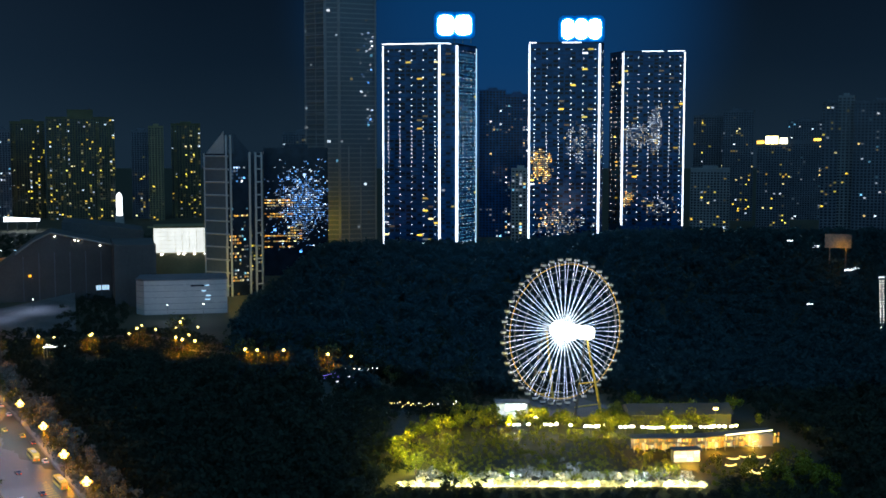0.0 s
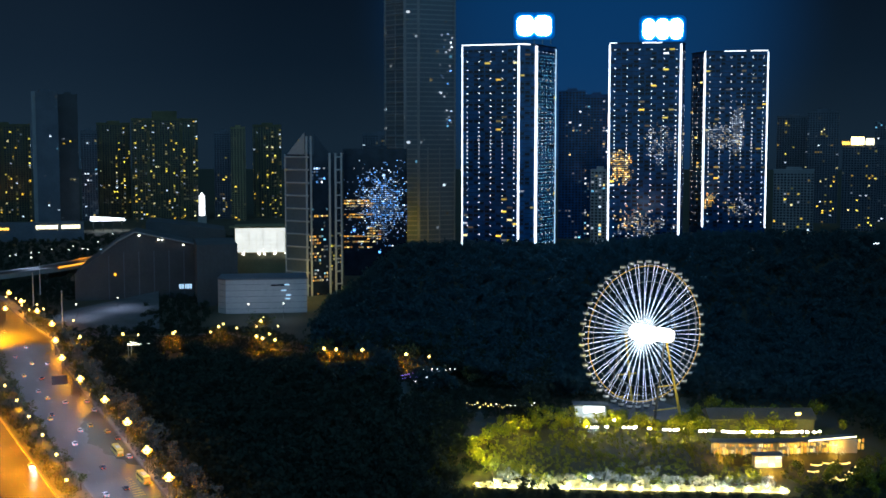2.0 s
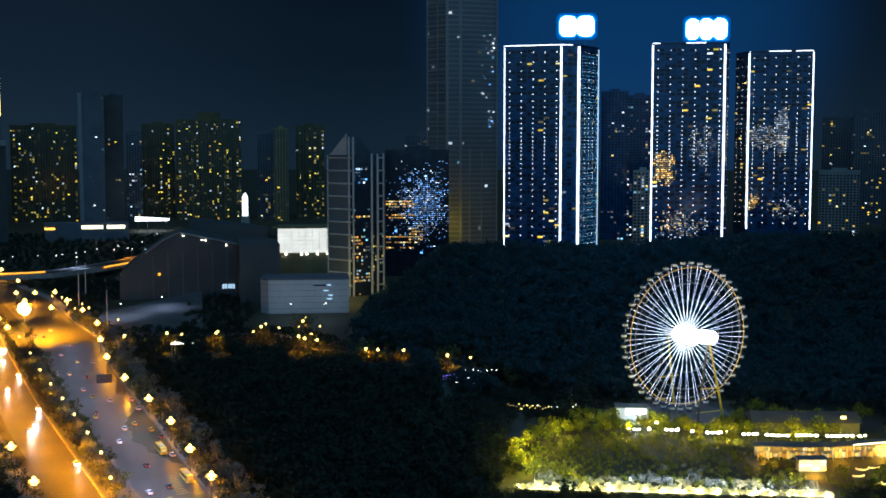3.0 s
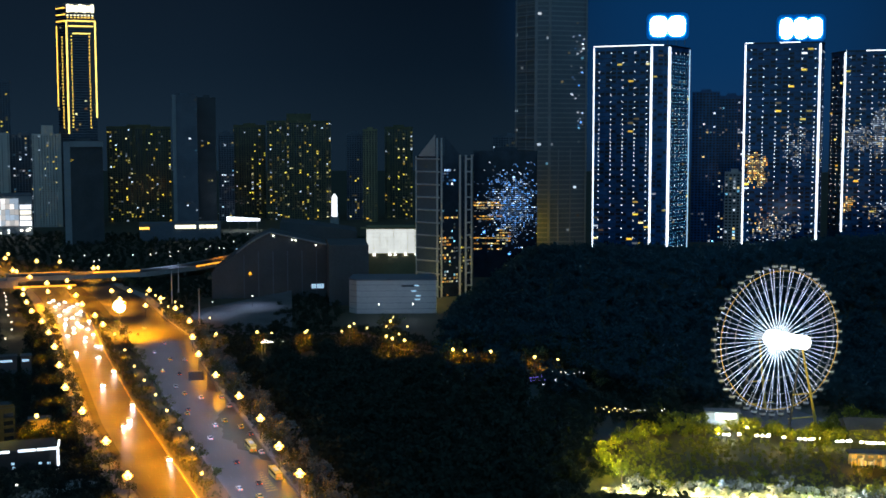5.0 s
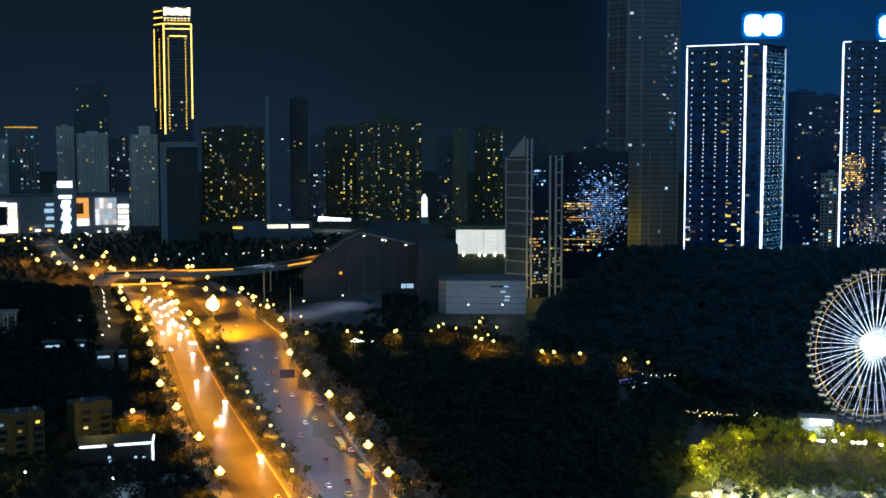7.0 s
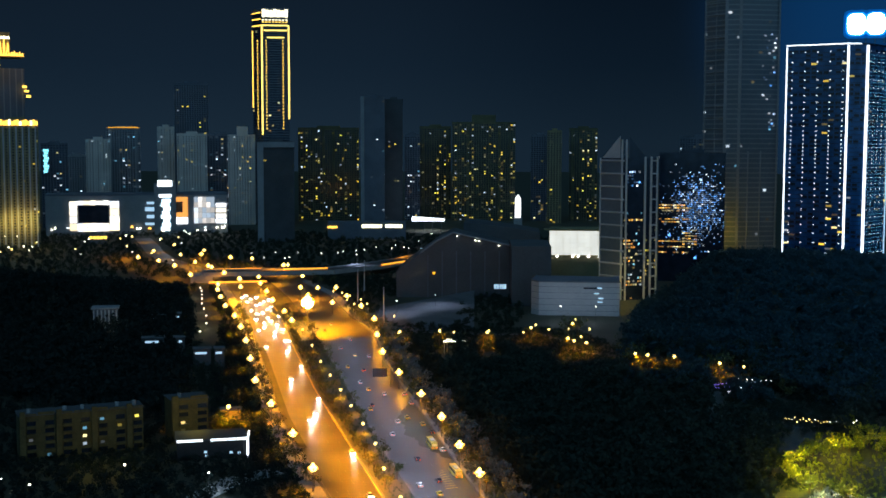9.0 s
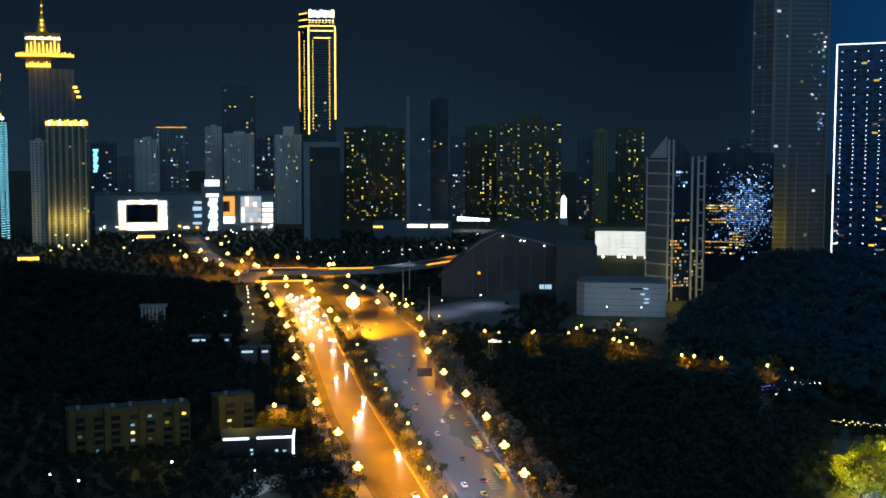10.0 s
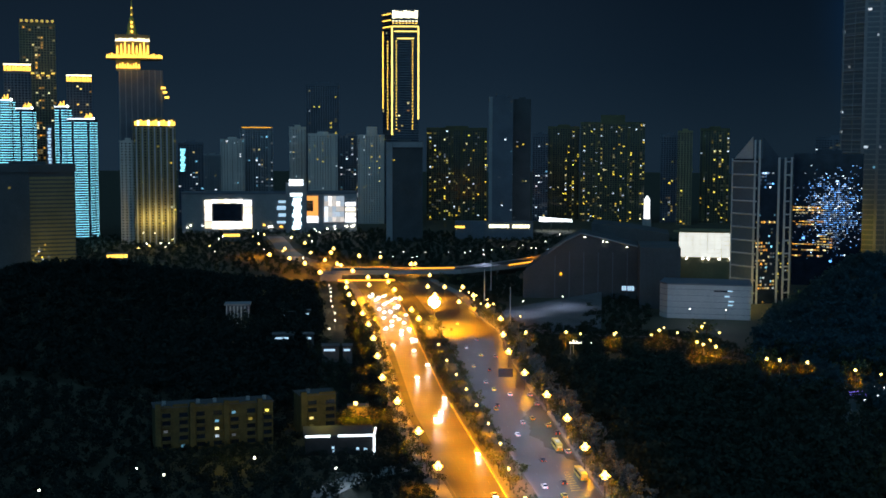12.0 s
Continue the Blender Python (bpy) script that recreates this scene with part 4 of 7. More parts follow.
def ferris_wheel(az, dist, hub, R, turn):
    t = thing("ferris_wheel", facing(az, dist, turn), "tall ferris wheel with white-lit spokes and a blazing hub", "ferris wheel")
    led = spoke_light()
    rim_led = glow("rim_led", (1.0, 0.62, 0.12), 0.3)
    up = Matrix.Translation((0, 0, hub))
    for y, r, tube, mat, lab in ((-1.7, R - 0.6, 0.16, rim_led, "gold-lit front rim"), (1.7, R, 0.12, mat_steel, "white steel back rim"), (-1.7, R - 3.2, 0.10, mat_steel, "inner ring"), (-2.2, R * 0.76, 0.12, mat_steel, "inner ring"), (-1.9, R * 0.52, 0.12, mat_steel, "inner ring")):
        part("rim", Mesh().ring(up @ Matrix.Translation((0, y, 0)), r, tube, 120, 5), mat, t, lab)
    n = 72
    for i in range(n):
        a = 2 * math.pi * i / n
        c, s = math.cos(a), math.sin(a)
        y = -0.55 if i % 2 == 0 else 0.55
        ob = part("spoke", Mesh().tube((c * 2.5, y * 1.5, s * 2.5), (c * (R + 0.9), y, s * (R + 0.9)), 0.095, 0.075, 5), led, t)
        ob.location = (0, 0, hub)
        part("cross_tie", Mesh().tube((c * R, -1.7, hub + s * R), (c * R, 1.7, hub + s * R), 0.08, n=5), mat_steel, t)
    cab = glow("cabin_glow", (0.8, 0.8, 0.75), 0.03)
    for i in range(44):
        a = 2 * math.pi * (i + 0.5) / 44
        x, z = math.cos(a) * (R + 1.6), hub + math.sin(a) * (R + 1.6)
        g = part("gondola", Mesh().tube((x, 0, z - 1.5), (x, 0, z - 1.2), 0.8, 1.15, 8).tube((x, 0, z - 1.2), (x, 0, z + 0.5), 1.2, 1.2, 8).tube((x, 0, z + 0.5), (x, 0, z + 1.0), 1.25, 0.4, 8), mat_stone_dark, t, "grey steel cabin")
        part("cabin_window", Mesh().tube((x, 0, z - 0.7), (x, 0, z + 0.2), 1.23, 1.23, 8), cab, g)
    part("hub", Mesh().tube((0, -5.5, hub), (0, 5.5, hub), 3.6, n=20), glow("hub_light", (1.0, 1.0, 0.96), 8.0, True), t, "blazing white hub drum")
    part("axle", Mesh().tube((0, -17, hub), (0, -5, hub), 1.5, n=14).tube((0, 5, hub), (0, 15, hub), 1.5, n=14), mat_steel, t)
    part("hub_light", Mesh().tube((0, -18.5, hub + 1.6), (0, -9, hub + 1.0), 2.9, n=16), glow("axle_light", (1.0, 0.95, 0.7), 7.0, True), t, "glowing bearing housing")
    for y in (-16, 14):
        for x in (-7.5, 6.5):
            part("leg", Mesh().tube((x, y - (3 if y < 0 else -3), 0), (x * 0.04, y, hub), 0.6, 0.4, 8), mat_steel_y if x > 0 else mat_pole, t, "tapered steel leg")
        for z, w in ((5, 14), (15, 10)):
            part("brace", Mesh().tube((-w / 2, y - 2, z), (w / 2, y - 2, z), 0.3, n=6), mat_steel_y, t)
    part("base", Mesh().box(-18, -22, -1, 18, 18, 0.9), mat_stone_dark, t, "dark boarding platform")
    return t


ferris_wheel(-5.61, 546, 35.0, 30.4, 36)


# ---- trees ----
def crown_points(seed, n, lobes, width, height, size):
    """Corners of many small leaf clumps that fill an uneven crown of several lobes."""
    r = np.random.RandomState(seed)
    c = np.column_stack([r.uniform(-0.33, 0.33, lobes) * width, r.uniform(-0.33, 0.33, lobes) * width, r.uniform(0.35, 0.85, lobes) * height])
    rad = r.uniform(0.22, 0.36, lobes) * width
    k = r.randint(0, lobes, n)
    d = r.normal(size=(n, 3))
    d /= np.linalg.norm(d, axis=1)[:, None]
    p = c[k] + d * (rad[k] * r.uniform(0.55, 1.08, n))[:, None] * np.array([1, 1, 0.8])
    a = r.normal(size=(n, 3))
    a /= np.linalg.norm(a, axis=1)[:, None]
    b = np.cross(a, d + 0.4 * r.normal(size=(n, 3)))
    b /= np.linalg.norm(b, axis=1)[:, None] + 1e-6
    s = (size * r.uniform(0.6, 1.3, n))[:, None]
    return np.stack([p - a * s, p - b * s * 0.7, p + a * s, p + b * s * 0.7], 1).reshape(-1, 3)


def quads(name, v, material):
    d = bpy.data.meshes.new(name)
    n = len(v) // 4
    d.vertices.add(4 * n)
    d.vertices.foreach_set("co", v.astype(np.float32).ravel())
    d.loops.add(4 * n)
    d.loops.foreach_set("vertex_index", np.arange(4 * n, dtype=np.int32))
    d.polygons.add(n)
    d.polygons.foreach_set("loop_start", np.arange(0, 4 * n, 4, dtype=np.int32))
    d.materials.append(material)
    d.update(calc_edges=True)
    return d


KINDS = [crown_points(s, 100, 7, 9.0, 10.0, 0.85) for s in range(6)]


def forest(name, label, inside, box, gap, seed, scale=(0.8, 1.25), leaf=mat_leaf):
    """A wood: uneven crowns over a jittered grid."""
    r = np.random.RandomState(seed)
    out = []
    y = box[1]
    while y < box[3]:
        x = box[0]
        while x < box[2]:
            px, py = x + r.uniform(-0.45, 0.45) * gap, y + r.uniform(-0.45, 0.45) * gap
            x += gap
            if not inside(px, py):
                continue
            s, a = r.uniform(*scale), r.uniform(0, 6.28)
            k = KINDS[r.randint(len(KINDS))] * s
            c, n = math.cos(a), math.sin(a)
            out.append(np.column_stack([k[:, 0] * c - k[:, 1] * n + px, k[:, 0] * n + k[:, 1] * c + py, k[:, 2] + land(px, py) - 1.0]))
        y += gap
    ob = new(name, quads(name, np.concatenate(out), leaf))
    return tagged(ob, label, "woodland", kind="stuff")


def right_of_road(x, y, d):
    e = across(IN_R, y)
    return e is None or x > e + d


def left_of_road(x, y, d):
    e = across(OUT_L, y)
    return e is None or x < e - d


PATHWAY = [(-262, 735), (-209, 741), (-181, 752), (-158, 725), (-145, 697), (-107, 675), (-61, 653), (-39, 600), (-10, 560)]


DECK = [(-526, 946), (-480, 972), (-432, 1000), (-412, 1050), (-400, 1110), (-393, 1180), (-395, 1290)]
SLIP = [(-830, 1345), (-770, 1262), (-712, 1178), (-660, 1112), (-611, 1066), (-572, 1024), (-540, 985)]
STAGE = (-46, 588)
ALLEY = [(-352, 640), (-389, 704), (-424, 764), (-453, 814), (-500, 890)]


def near_path(x, y, d):
    return near_line(PATHWAY, x, y, d)


def near_line(line, x, y, d):
    for (ax, ay), (bx, by) in zip(line, line[1:]):
        u = max(0, min(1, ((x - ax) * (bx - ax) + (y - ay) * (by - ay)) / ((bx - ax) ** 2 + (by - ay) ** 2)))
        if math.dist((x, y), (ax + u * (bx - ax), ay + u * (by - ay))) < d:
            return True
    return False


def in_clearing(x, y):
    """The event ground and the open slope before it."""
    return math.dist((x, y), STAGE) < 15 or near_line([STAGE, (STAGE[0] * 0.92, STAGE[1] * 0.92)], x, y, 11)


def before_path(x, y):
    """Open verge on the near side of the lane."""
    d = math.hypot(x, y)
    return any(near_path(x * (1 + s / d), y * (1 + s / d), 8) for s in (10, 22, 34, 46, 58))


def in_yard(x, y):
    """Kept clear of trees: houses, hall and yard."""
    return any(math.dist((x, y), c) < r for c, r in (((-276, 402), 27), ((-292, 388), 15), ((-249, 438), 12), ((-226, 416), 17), ((-262, 395), 10), ((-222, 398), 9)))


def in_forecourt(x, y):
    """The sloping forecourt before the museum."""
    return 16.9 + 0.5 * math.sin(math.hypot(x, y) / 7) < math.degrees(math.atan2(-x, y)) < 21.0 and 800 < math.hypot(x, y) < 960


def in_park(x, y):
    return -22 < x < 140 and 395 < y < 520 or (x - 56) ** 2 + (y - 548) ** 2 < 38 ** 2 or 10 < x < 50 and 515 < y < 560


LANE_SPOTS = [(-200, 700), (-180, 726), (-160, 751), (-145, 685), (-137, 680), (-104, 645), (-97, 641), (-83, 638), (-59, 625), (-228, 696), (-249, 685), (-150, 692)]


HUTS = [(257, 783), (264, 790), (219, 736), (275, 775), (236, 842)]


def lit_gap(x, y):
    """Gaps in the wood through which the lamps of the lane show."""
    return any(near_line([p, (p[0] * 0.905, p[1] * 0.905)], x, y, 7.0) for p in LANE_SPOTS)


forest("woodland_by_avenue", "dark unlit wood between the avenue and the park", lambda x, y: right_of_road(x, y, 20) and not near_path(x, y, 9) and not before_path(x, y) and not in_park(x, y) and y < 700 and not lit_gap(x, y) and not in_clearing(x, y), (-270, 380, 20, 720), 6.6, 1)
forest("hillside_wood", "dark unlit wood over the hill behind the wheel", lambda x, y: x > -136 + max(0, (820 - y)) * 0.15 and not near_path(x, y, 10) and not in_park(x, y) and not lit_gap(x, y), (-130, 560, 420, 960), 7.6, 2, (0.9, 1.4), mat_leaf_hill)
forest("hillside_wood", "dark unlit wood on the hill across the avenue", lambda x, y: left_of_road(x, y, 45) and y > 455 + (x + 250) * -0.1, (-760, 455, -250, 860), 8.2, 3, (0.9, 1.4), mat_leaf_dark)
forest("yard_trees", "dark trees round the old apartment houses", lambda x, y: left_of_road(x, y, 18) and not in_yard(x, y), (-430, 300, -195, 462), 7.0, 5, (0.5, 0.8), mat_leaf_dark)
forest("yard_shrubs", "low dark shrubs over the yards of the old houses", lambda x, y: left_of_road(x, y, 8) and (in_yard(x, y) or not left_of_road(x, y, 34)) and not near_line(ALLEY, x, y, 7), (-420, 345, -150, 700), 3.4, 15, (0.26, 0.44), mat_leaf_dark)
forest("verge_shrubs", "low dark shrubs on both verges of the lane", lambda x, y: (before_path(x, y) and not near_path(x, y, 20) or near_path(x, y, 24) and not near_path(x, y, 3.4)) and right_of_road(x, y, 13), (-280, 540, 0, 790), 3.2, 9, (0.2, 0.38))
forest("verge_trees", "dark trees between the avenue and the hill", lambda x, y: left_of_road(x, y, 12) and not left_of_road(x, y, 52) and not in_yard(x, y) and not near_line(ALLEY, x, y, 9), (-560, 455, -210, 900), 7.0, 6, (0.45, 0.75))
forest("embankment_trees", "dark trees and shrubs on the embankment beside the avenue", lambda x, y: right_of_road(x, y, 14) and not near_path(x, y, 10) and not before_path(x, y) and math.degrees(math.atan2(-x, y)) > 14.4 and not in_forecourt(x, y), (-440, 700, -195, 1010), 8.0, 7, (0.45, 0.8))
forest("roadside_trees", "dark tree belt beyond the flyover", lambda x, y: not near_line(DECK, x, y, 18) and not near_line(SLIP, x, y, 17) and not near_line(OUT_R, x, y, 40), (-1000, 960, -260, 1500), 12.0, 8, (0.5, 0.75))
forest("park_corner_trees", "dark trees at the corner of the park", lambda x, y: 96 + max(0, (y - 428)) * 1.6 < x, (94, 398, 142, 520), 6.5, 10, (0.45, 0.65))
forest("park_corner_wood", "low dark trees beside the foot of the wheel", lambda x, y: not in_park(x, y), (-36, 508, 14, 576), 5.0, 21, (0.42, 0.62))
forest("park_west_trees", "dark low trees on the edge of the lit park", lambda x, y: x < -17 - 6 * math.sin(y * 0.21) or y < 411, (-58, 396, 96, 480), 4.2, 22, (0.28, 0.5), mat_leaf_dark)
forest("wheel_garden", "low dark shrubs round the foot of the wheel", lambda x, y: not (37 < x < 75 and 524 < y < 572), (4, 512, 104, 592), 3.6, 23, (0.18, 0.4))
forest("park_edge_wood", "dark wood beside the lit park", lambda x, y: x > 135 and not in_park(x, y), (130, 380, 300, 560), 7.0, 4)

# ---- street lamps ----
def lamp_light(name, at, color, watts, radius=0.7, down=0):
    """The light of a lamp or fill: all round, or a downward cone of so many degrees."""
    ob = new(name, bpy.data.lights.new(name, "SPOT" if down else "POINT"))
    if down:
        ob.data.spot_size, ob.data.spot_blend = radians(down), 0.9
    ob.data.energy, ob.data.color, ob.data.shadow_soft_size = watts, color, radius
    ob.location = at
    return ob


def street_lamp():
    t = thing("street_lamp", Matrix.Identity(4), "tall street lamp with glowing yellow globes in an amber halo ring", "street lamp", "street lamps along the avenue")
    part("pole", Mesh().tube((0, 0, 0), (0, 0, 1.2), 0.28, 0.2, 10).tube((0, 0, 1.2), (0, 0, 8.6), 0.16, 0.1, 8), mat_pole, t)
    # outer amber globes stand in for the orange halo round the lamp
    for n, r, z, g, mat in ((5, 1.0, 8.3, 0.6, glow_lamp), (4, 0.65, 7.5, 0.45, glow_lamp), (6, 1.75, 8.2, 0.34, glow_amber)):
        for k in range(n):
            a = k * 2 * math.pi / n
            c, s = math.cos(a), math.sin(a)
            part("arm", Mesh().tube((0, 0, z - 0.6), (c * r, s * r, z - 0.4), 0.06, n=5), mat_pole, t)
            part("globe", Mesh().ball((c * r, s * r, z), g), mat, t)
    part("globe", Mesh().ball((0, 0, 9.3), 0.7, squash=1.1), glow_lamp, t)
    return t


ORANGE, PALE = (1.0, 0.335, 0.0), (0.58, 0.70, 1.0)
LAMPS_R = [(-116, 396), (-134, 431), (-155, 474), (-178, 515), (-205, 560), (-234, 614), (-258, 668), (-283, 728), (-314, 783)]
LAMPS_L = [(-172, 384), (-200, 428), (-232, 475), (-262, 520), (-291, 572), (-320, 624), (-347, 670), (-373, 712), (-402, 754)]
LAMPS_L += [(-428, 796), (-452, 836)]
LAMPS_R += [(-344, 830), (-372, 876)]
first = street_lamp()
first.matrix_basis = pose(-103, 356, 0.2)
for i, (x, y) in enumerate([(-103, 356)] + LAMPS_R):
    if i:
        copy_thing(first, pose(x, y, 0.2, 0, 0, i * 17))
    lamp_light("street_lamp_and_fill_light", (x + 1.2, y + 0.4, 6.3), ORANGE, 6500, 0.5)
    # pale fill lights hung over the carriageway, with no lamp of their own
    if i < 8:
        u, v = LAMPS_R[i]
        lamp_light("street_lamp_and_fill_light", (x - 14, y - 7, 22), PALE, 43000, 0.7, 96)
        lamp_light("street_lamp_and_fill_light", ((x + u) / 2 - 14, (y + v) / 2 - 7, 22), PALE, 43000, 0.7, 96)
for i, (x, y) in enumerate(LAMPS_L):
    copy_thing(first, pose(x, y, 0.2, 0, 0, i * 23))
    # orange fills added above the lanes, beside and between the posts
    lamp_light("street_lamp_and_fill_light", (x + 16, y + 7.5, 19), ORANGE, 235000, 0.7, 98)
    lamp_light("street_lamp_and_fill_light", (x - 4, y - 4, 7.4), ORANGE, 11000, 0.5, 140)
    if i:
        u, v = LAMPS_L[i - 1]
        lamp_light("street_lamp_and_fill_light", ((x + u) / 2 + 16, (y + v) / 2 + 7.5, 19), ORANGE, 235000, 0.7, 98)


# ---- lamps and trees along the avenue ----
def globe_lamp(height, label, group, globes=1, mat=None):
    t = thing("path_lamp", Matrix.Identity(4), label, "street lamp", group)
    part("pole", Mesh().tube((0, 0, 0), (0, 0, height - 0.3), 0.11, 0.07, 7), mat_pole, t)
    for k in range(globes):
        x = (k - (globes - 1) / 2) * 1.1
        part("globe", Mesh().ball((x, 0, height), 0.42 if mat else 0.6), mat or glow_lamp, t)
    return t


glow_cool = glow("cool_lamp_globe", (1.0, 0.93, 0.72), 6.0)
glow_star = glow("flood_lamp", (1.0, 0.80, 0.35), 40.0)
low = globe_lamp(4.2, "low lamp with an amber globe among the median shrubs", "low lamps of the median")
low.matrix_basis = pose(-136, 373, 0.28)
for x, y in ((-154, 405), (-170, 438), (-187, 468), (-205, 499), (-223, 530), (-242, 562), (-262, 596), (-288, 643), (-318, 696)):
    copy_thing(low, pose(x, y, 0.28))
    lamp_light("median_lamp_light", (x, y, 3.0), ORANGE, 9000, 0.4, 172)
row = globe_lamp(10.0, "slender roadside lamp with a pale head beyond the flyover", "lamps beyond the flyover", 1, glow_cool)
row.matrix_basis = pose(-560, 1107, 0)
for x, y in ((-539, 1117), (-527, 1068), (-506, 1078), (-519, 1127), (-496, 1131), (-481, 1138), (-481, 1152), (-474, 1170), (-468, 1176), (-469, 1211), (-449, 1205), (-460, 1247), (-433, 1213), (-453, 1301), (-474, 1412), (-441, 1342)):
    copy_thing(row, pose(x, y, 0))
for x, y in ((-542, 1072), (-483, 1026), (-431, 944), (-385, 871), (-340, 794), (-444, 858), (-469, 868), (-538, 985), (-629, 1136), (-693, 1186), (-675, 1114), (-576, 1023), (-627, 1085)):
    copy_thing(first, pose(x, y, 0.0, 0, 0, x % 60))
for x, y in ((-542, 1066), (-483, 1020), (-385, 868), (-576, 1018), (-629, 1130)):
    lamp_light("street_lamp_and_fill_light", (x, y, 10), ORANGE, 40000, 0.7, 150)
walkway = globe_lamp(7.0, "lamp with an amber globe beside the park lane", "lamps along the park lane")
walkway.matrix_basis = pose(-251, 685, 0)
for x, y in ((-230, 700), (-221, 699), (-203, 712), (-182, 713), (-182, 744), (-170, 728), (-159, 733), (-164, 776), (-146, 707), (-147, 738), (-60, 641), (-359, 857), (-347, 843), (-340, 821), (-331, 825), (-318, 804), (-326, 800), (-369, 864), (-279, 753), (-47, 628)):
    copy_thing(walkway, pose(x, y, land(x, y)))
for x, y, w, c in ((-203, 708, 9000, ORANGE), (-182, 736, 5000, ORANGE), (-146, 704, 14000, ORANGE), (-107, 664, 22000, ORANGE), (-84, 656, 9000, ORANGE), (-60, 638, 14000, ORANGE), (-240, 690, 7000, ORANGE), (-340, 815, 20000, ORANGE)):
    lamp_light("lane_lamp_light", (x + 1.5, y + 1.5, land(x, y) + 8), c, w, 0.4, 164)
for k, (x, y) in enumerate(LANE_SPOTS):
    lamp_light("lane_lamp_light", (x + 1, y - 4.6, land(x, y) + 8), ORANGE, 8000 if k % 3 else 13000, 0.4, 166)
    copy_thing(walkway, pose(x + 1, y - 6, land(x, y), 0, 0, k * 50) @ Matrix.Scale(1.28, 4))

t = thing("flood_mast", pose(-335, 741, 0), "tall mast with a blazing amber floodlight over the junction", "floodlight")
part("pole", Mesh().tube((0, 0, 0), (0, 0, 14), 0.3, 0.18, 8), mat_pole, t)
# oversized ball and amber ring build the floodlight's glare into the shape
part("floodlight", Mesh().ball((0, 0, 14.8), 3.8, 16, 10), glow_star, t)
for k in range(7):
    a = k * 2 * math.pi / 7
    part("floodlight", Mesh().ball((3.6 * math.cos(a), 2.6 * math.sin(a), 14.6 + 2.2 * math.cos(k * 2)), 1.2, 8, 6), glow_amber, t)
part("bracket", Mesh().tube((-1.2, 0, 13.2), (1.2, 0, 13.2), 0.12, n=6), mat_pole, t)
lamp_light("flood_light", (-322, 738, 30), ORANGE, 800000, 1.5, 132)
lamp_light("flood_light", (-312, 722, 24), ORANGE, 400000, 1.5, 120)


def tree(seed, height, width, leaf, label, group, n=150):
    t = thing("tree", Matrix.Identity(4), label, "tree", group)
    r = random.Random(seed)
    m = Mesh().tube((0, 0, -0.3), (0.1, 0.05, height * 0.45), width * 0.035, width * 0.022, 7)
    for k in range(4):
        a = k * 1.57 + r.uniform(-0.4, 0.4)
        m.tube((0.1, 0.05, height * 0.4), (math.cos(a) * width * 0.27, math.sin(a) * width * 0.27, height * r.uniform(0.6, 0.8)), width * 0.018, width * 0.006, 5)
    part("trunk", m, mat_bark, t)
    ob = new("crown", quads("crown", crown_points(seed, n, 7, width, height, width * 0.075), leaf))
    ob.parent = t
    return t


STREET = [tree(60 + k, h, w, mat_leaf_street, "dark street tree lit by the avenue's lamps", "street trees") for k, (h, w) in enumerate(((7.0, 5.0), (6.0, 4.2), (8.0, 5.6)))]
rnd = random.Random(61)
spots = []
for line, off, gap, y0, y1 in ((OUT_R, 2.2, 10.0, 385, 760), (IN_L, -2.2, 12.0, 392, 740), (IN_R, 4.5, 10.0, 372, 780), (OUT_L, -4.5, 9.0, 380, 780), (OUT_L, -10.0, 12.0, 385, 700)):
    y = y0
    while y < y1:
        y += gap * rnd.uniform(0.6, 1.4)
        spots.append((across(line, y) + off + rnd.uniform(-1, 1), y, rnd.uniform(0.65, 1.15)))
for k, s in enumerate(STREET):
    x, y, z = spots.pop()
    s.matrix_basis = pose(x, y, 0.2)
for k, (x, y, s) in enumerate(spots):
    copy_thing(STREET[k % 3], pose(x, y, 0.2, 0, 0, rnd.uniform(0, 360)) @ Matrix.Scale(s, 4))
shrub_pts = []
r = np.random.RandomState(7)
for y in np.arange(380, 780, 1.6):
    a, b = across(OUT_R, float(y)) + 0.8, across(IN_L, float(y)) - 0.8
    for _ in range(2):
        k = KINDS[r.randint(6)] * 0.13
        shrub_pts.append(k + np.array([r.uniform(a, b), y, 0.2]))
tagged(new("shrubs", quads("shrubs", np.concatenate(shrub_pts), mat_leaf)), "low shrubs planted along the median", "shrubs", kind="stuff")

verge_pts = []
for y in np.arange(360, 800, 1.5):
    for lo, hi in ((1.2, 4.0), (4.0, 7.6), (8.0, 13.0), (12.0, 19.0)):
        if r.uniform() < 0.75:
            k = KINDS[r.randint(6)] * (r.uniform(0.12, 0.34) if lo < 8 or r.uniform() < 0.7 else r.uniform(0.45, 0.65))
            verge_pts.append(k + np.array([across(IN_R, float(y)) + r.uniform(lo, hi), y, 0.2]))
mat_verge = surface("grey_green_shrub_foliage", (0.07, 0.085, 0.08), (0.2, 0.21, 0.2), 0.3, 2.0, 0.6)
tagged(new("verge_hedge", quads("verge_hedge", np.concatenate(verge_pts), mat_verge)), "grey-green shrubs and young trees along the footway", "shrubs", kind="stuff")

# road markings
def dashes(name, left, right, share, y0, y1, on, off, w, mat, label):
    m = Mesh()
    y = y0
    while y < y1:
        a = across(left, y) + share * (across(right, y) - across(left, y))
        b = across(left, y + on) + share * (across(right, y + on) - across(left, y + on))
        m.add([(a, y, 0.066), (a + w, y, 0.066), (b + w, y + on, 0.066), (b, y + on, 0.066)], [(0, 1, 2, 3)])
        y += on + off
    return tagged(part(name, m, mat), label, "road marking", kind="structure")


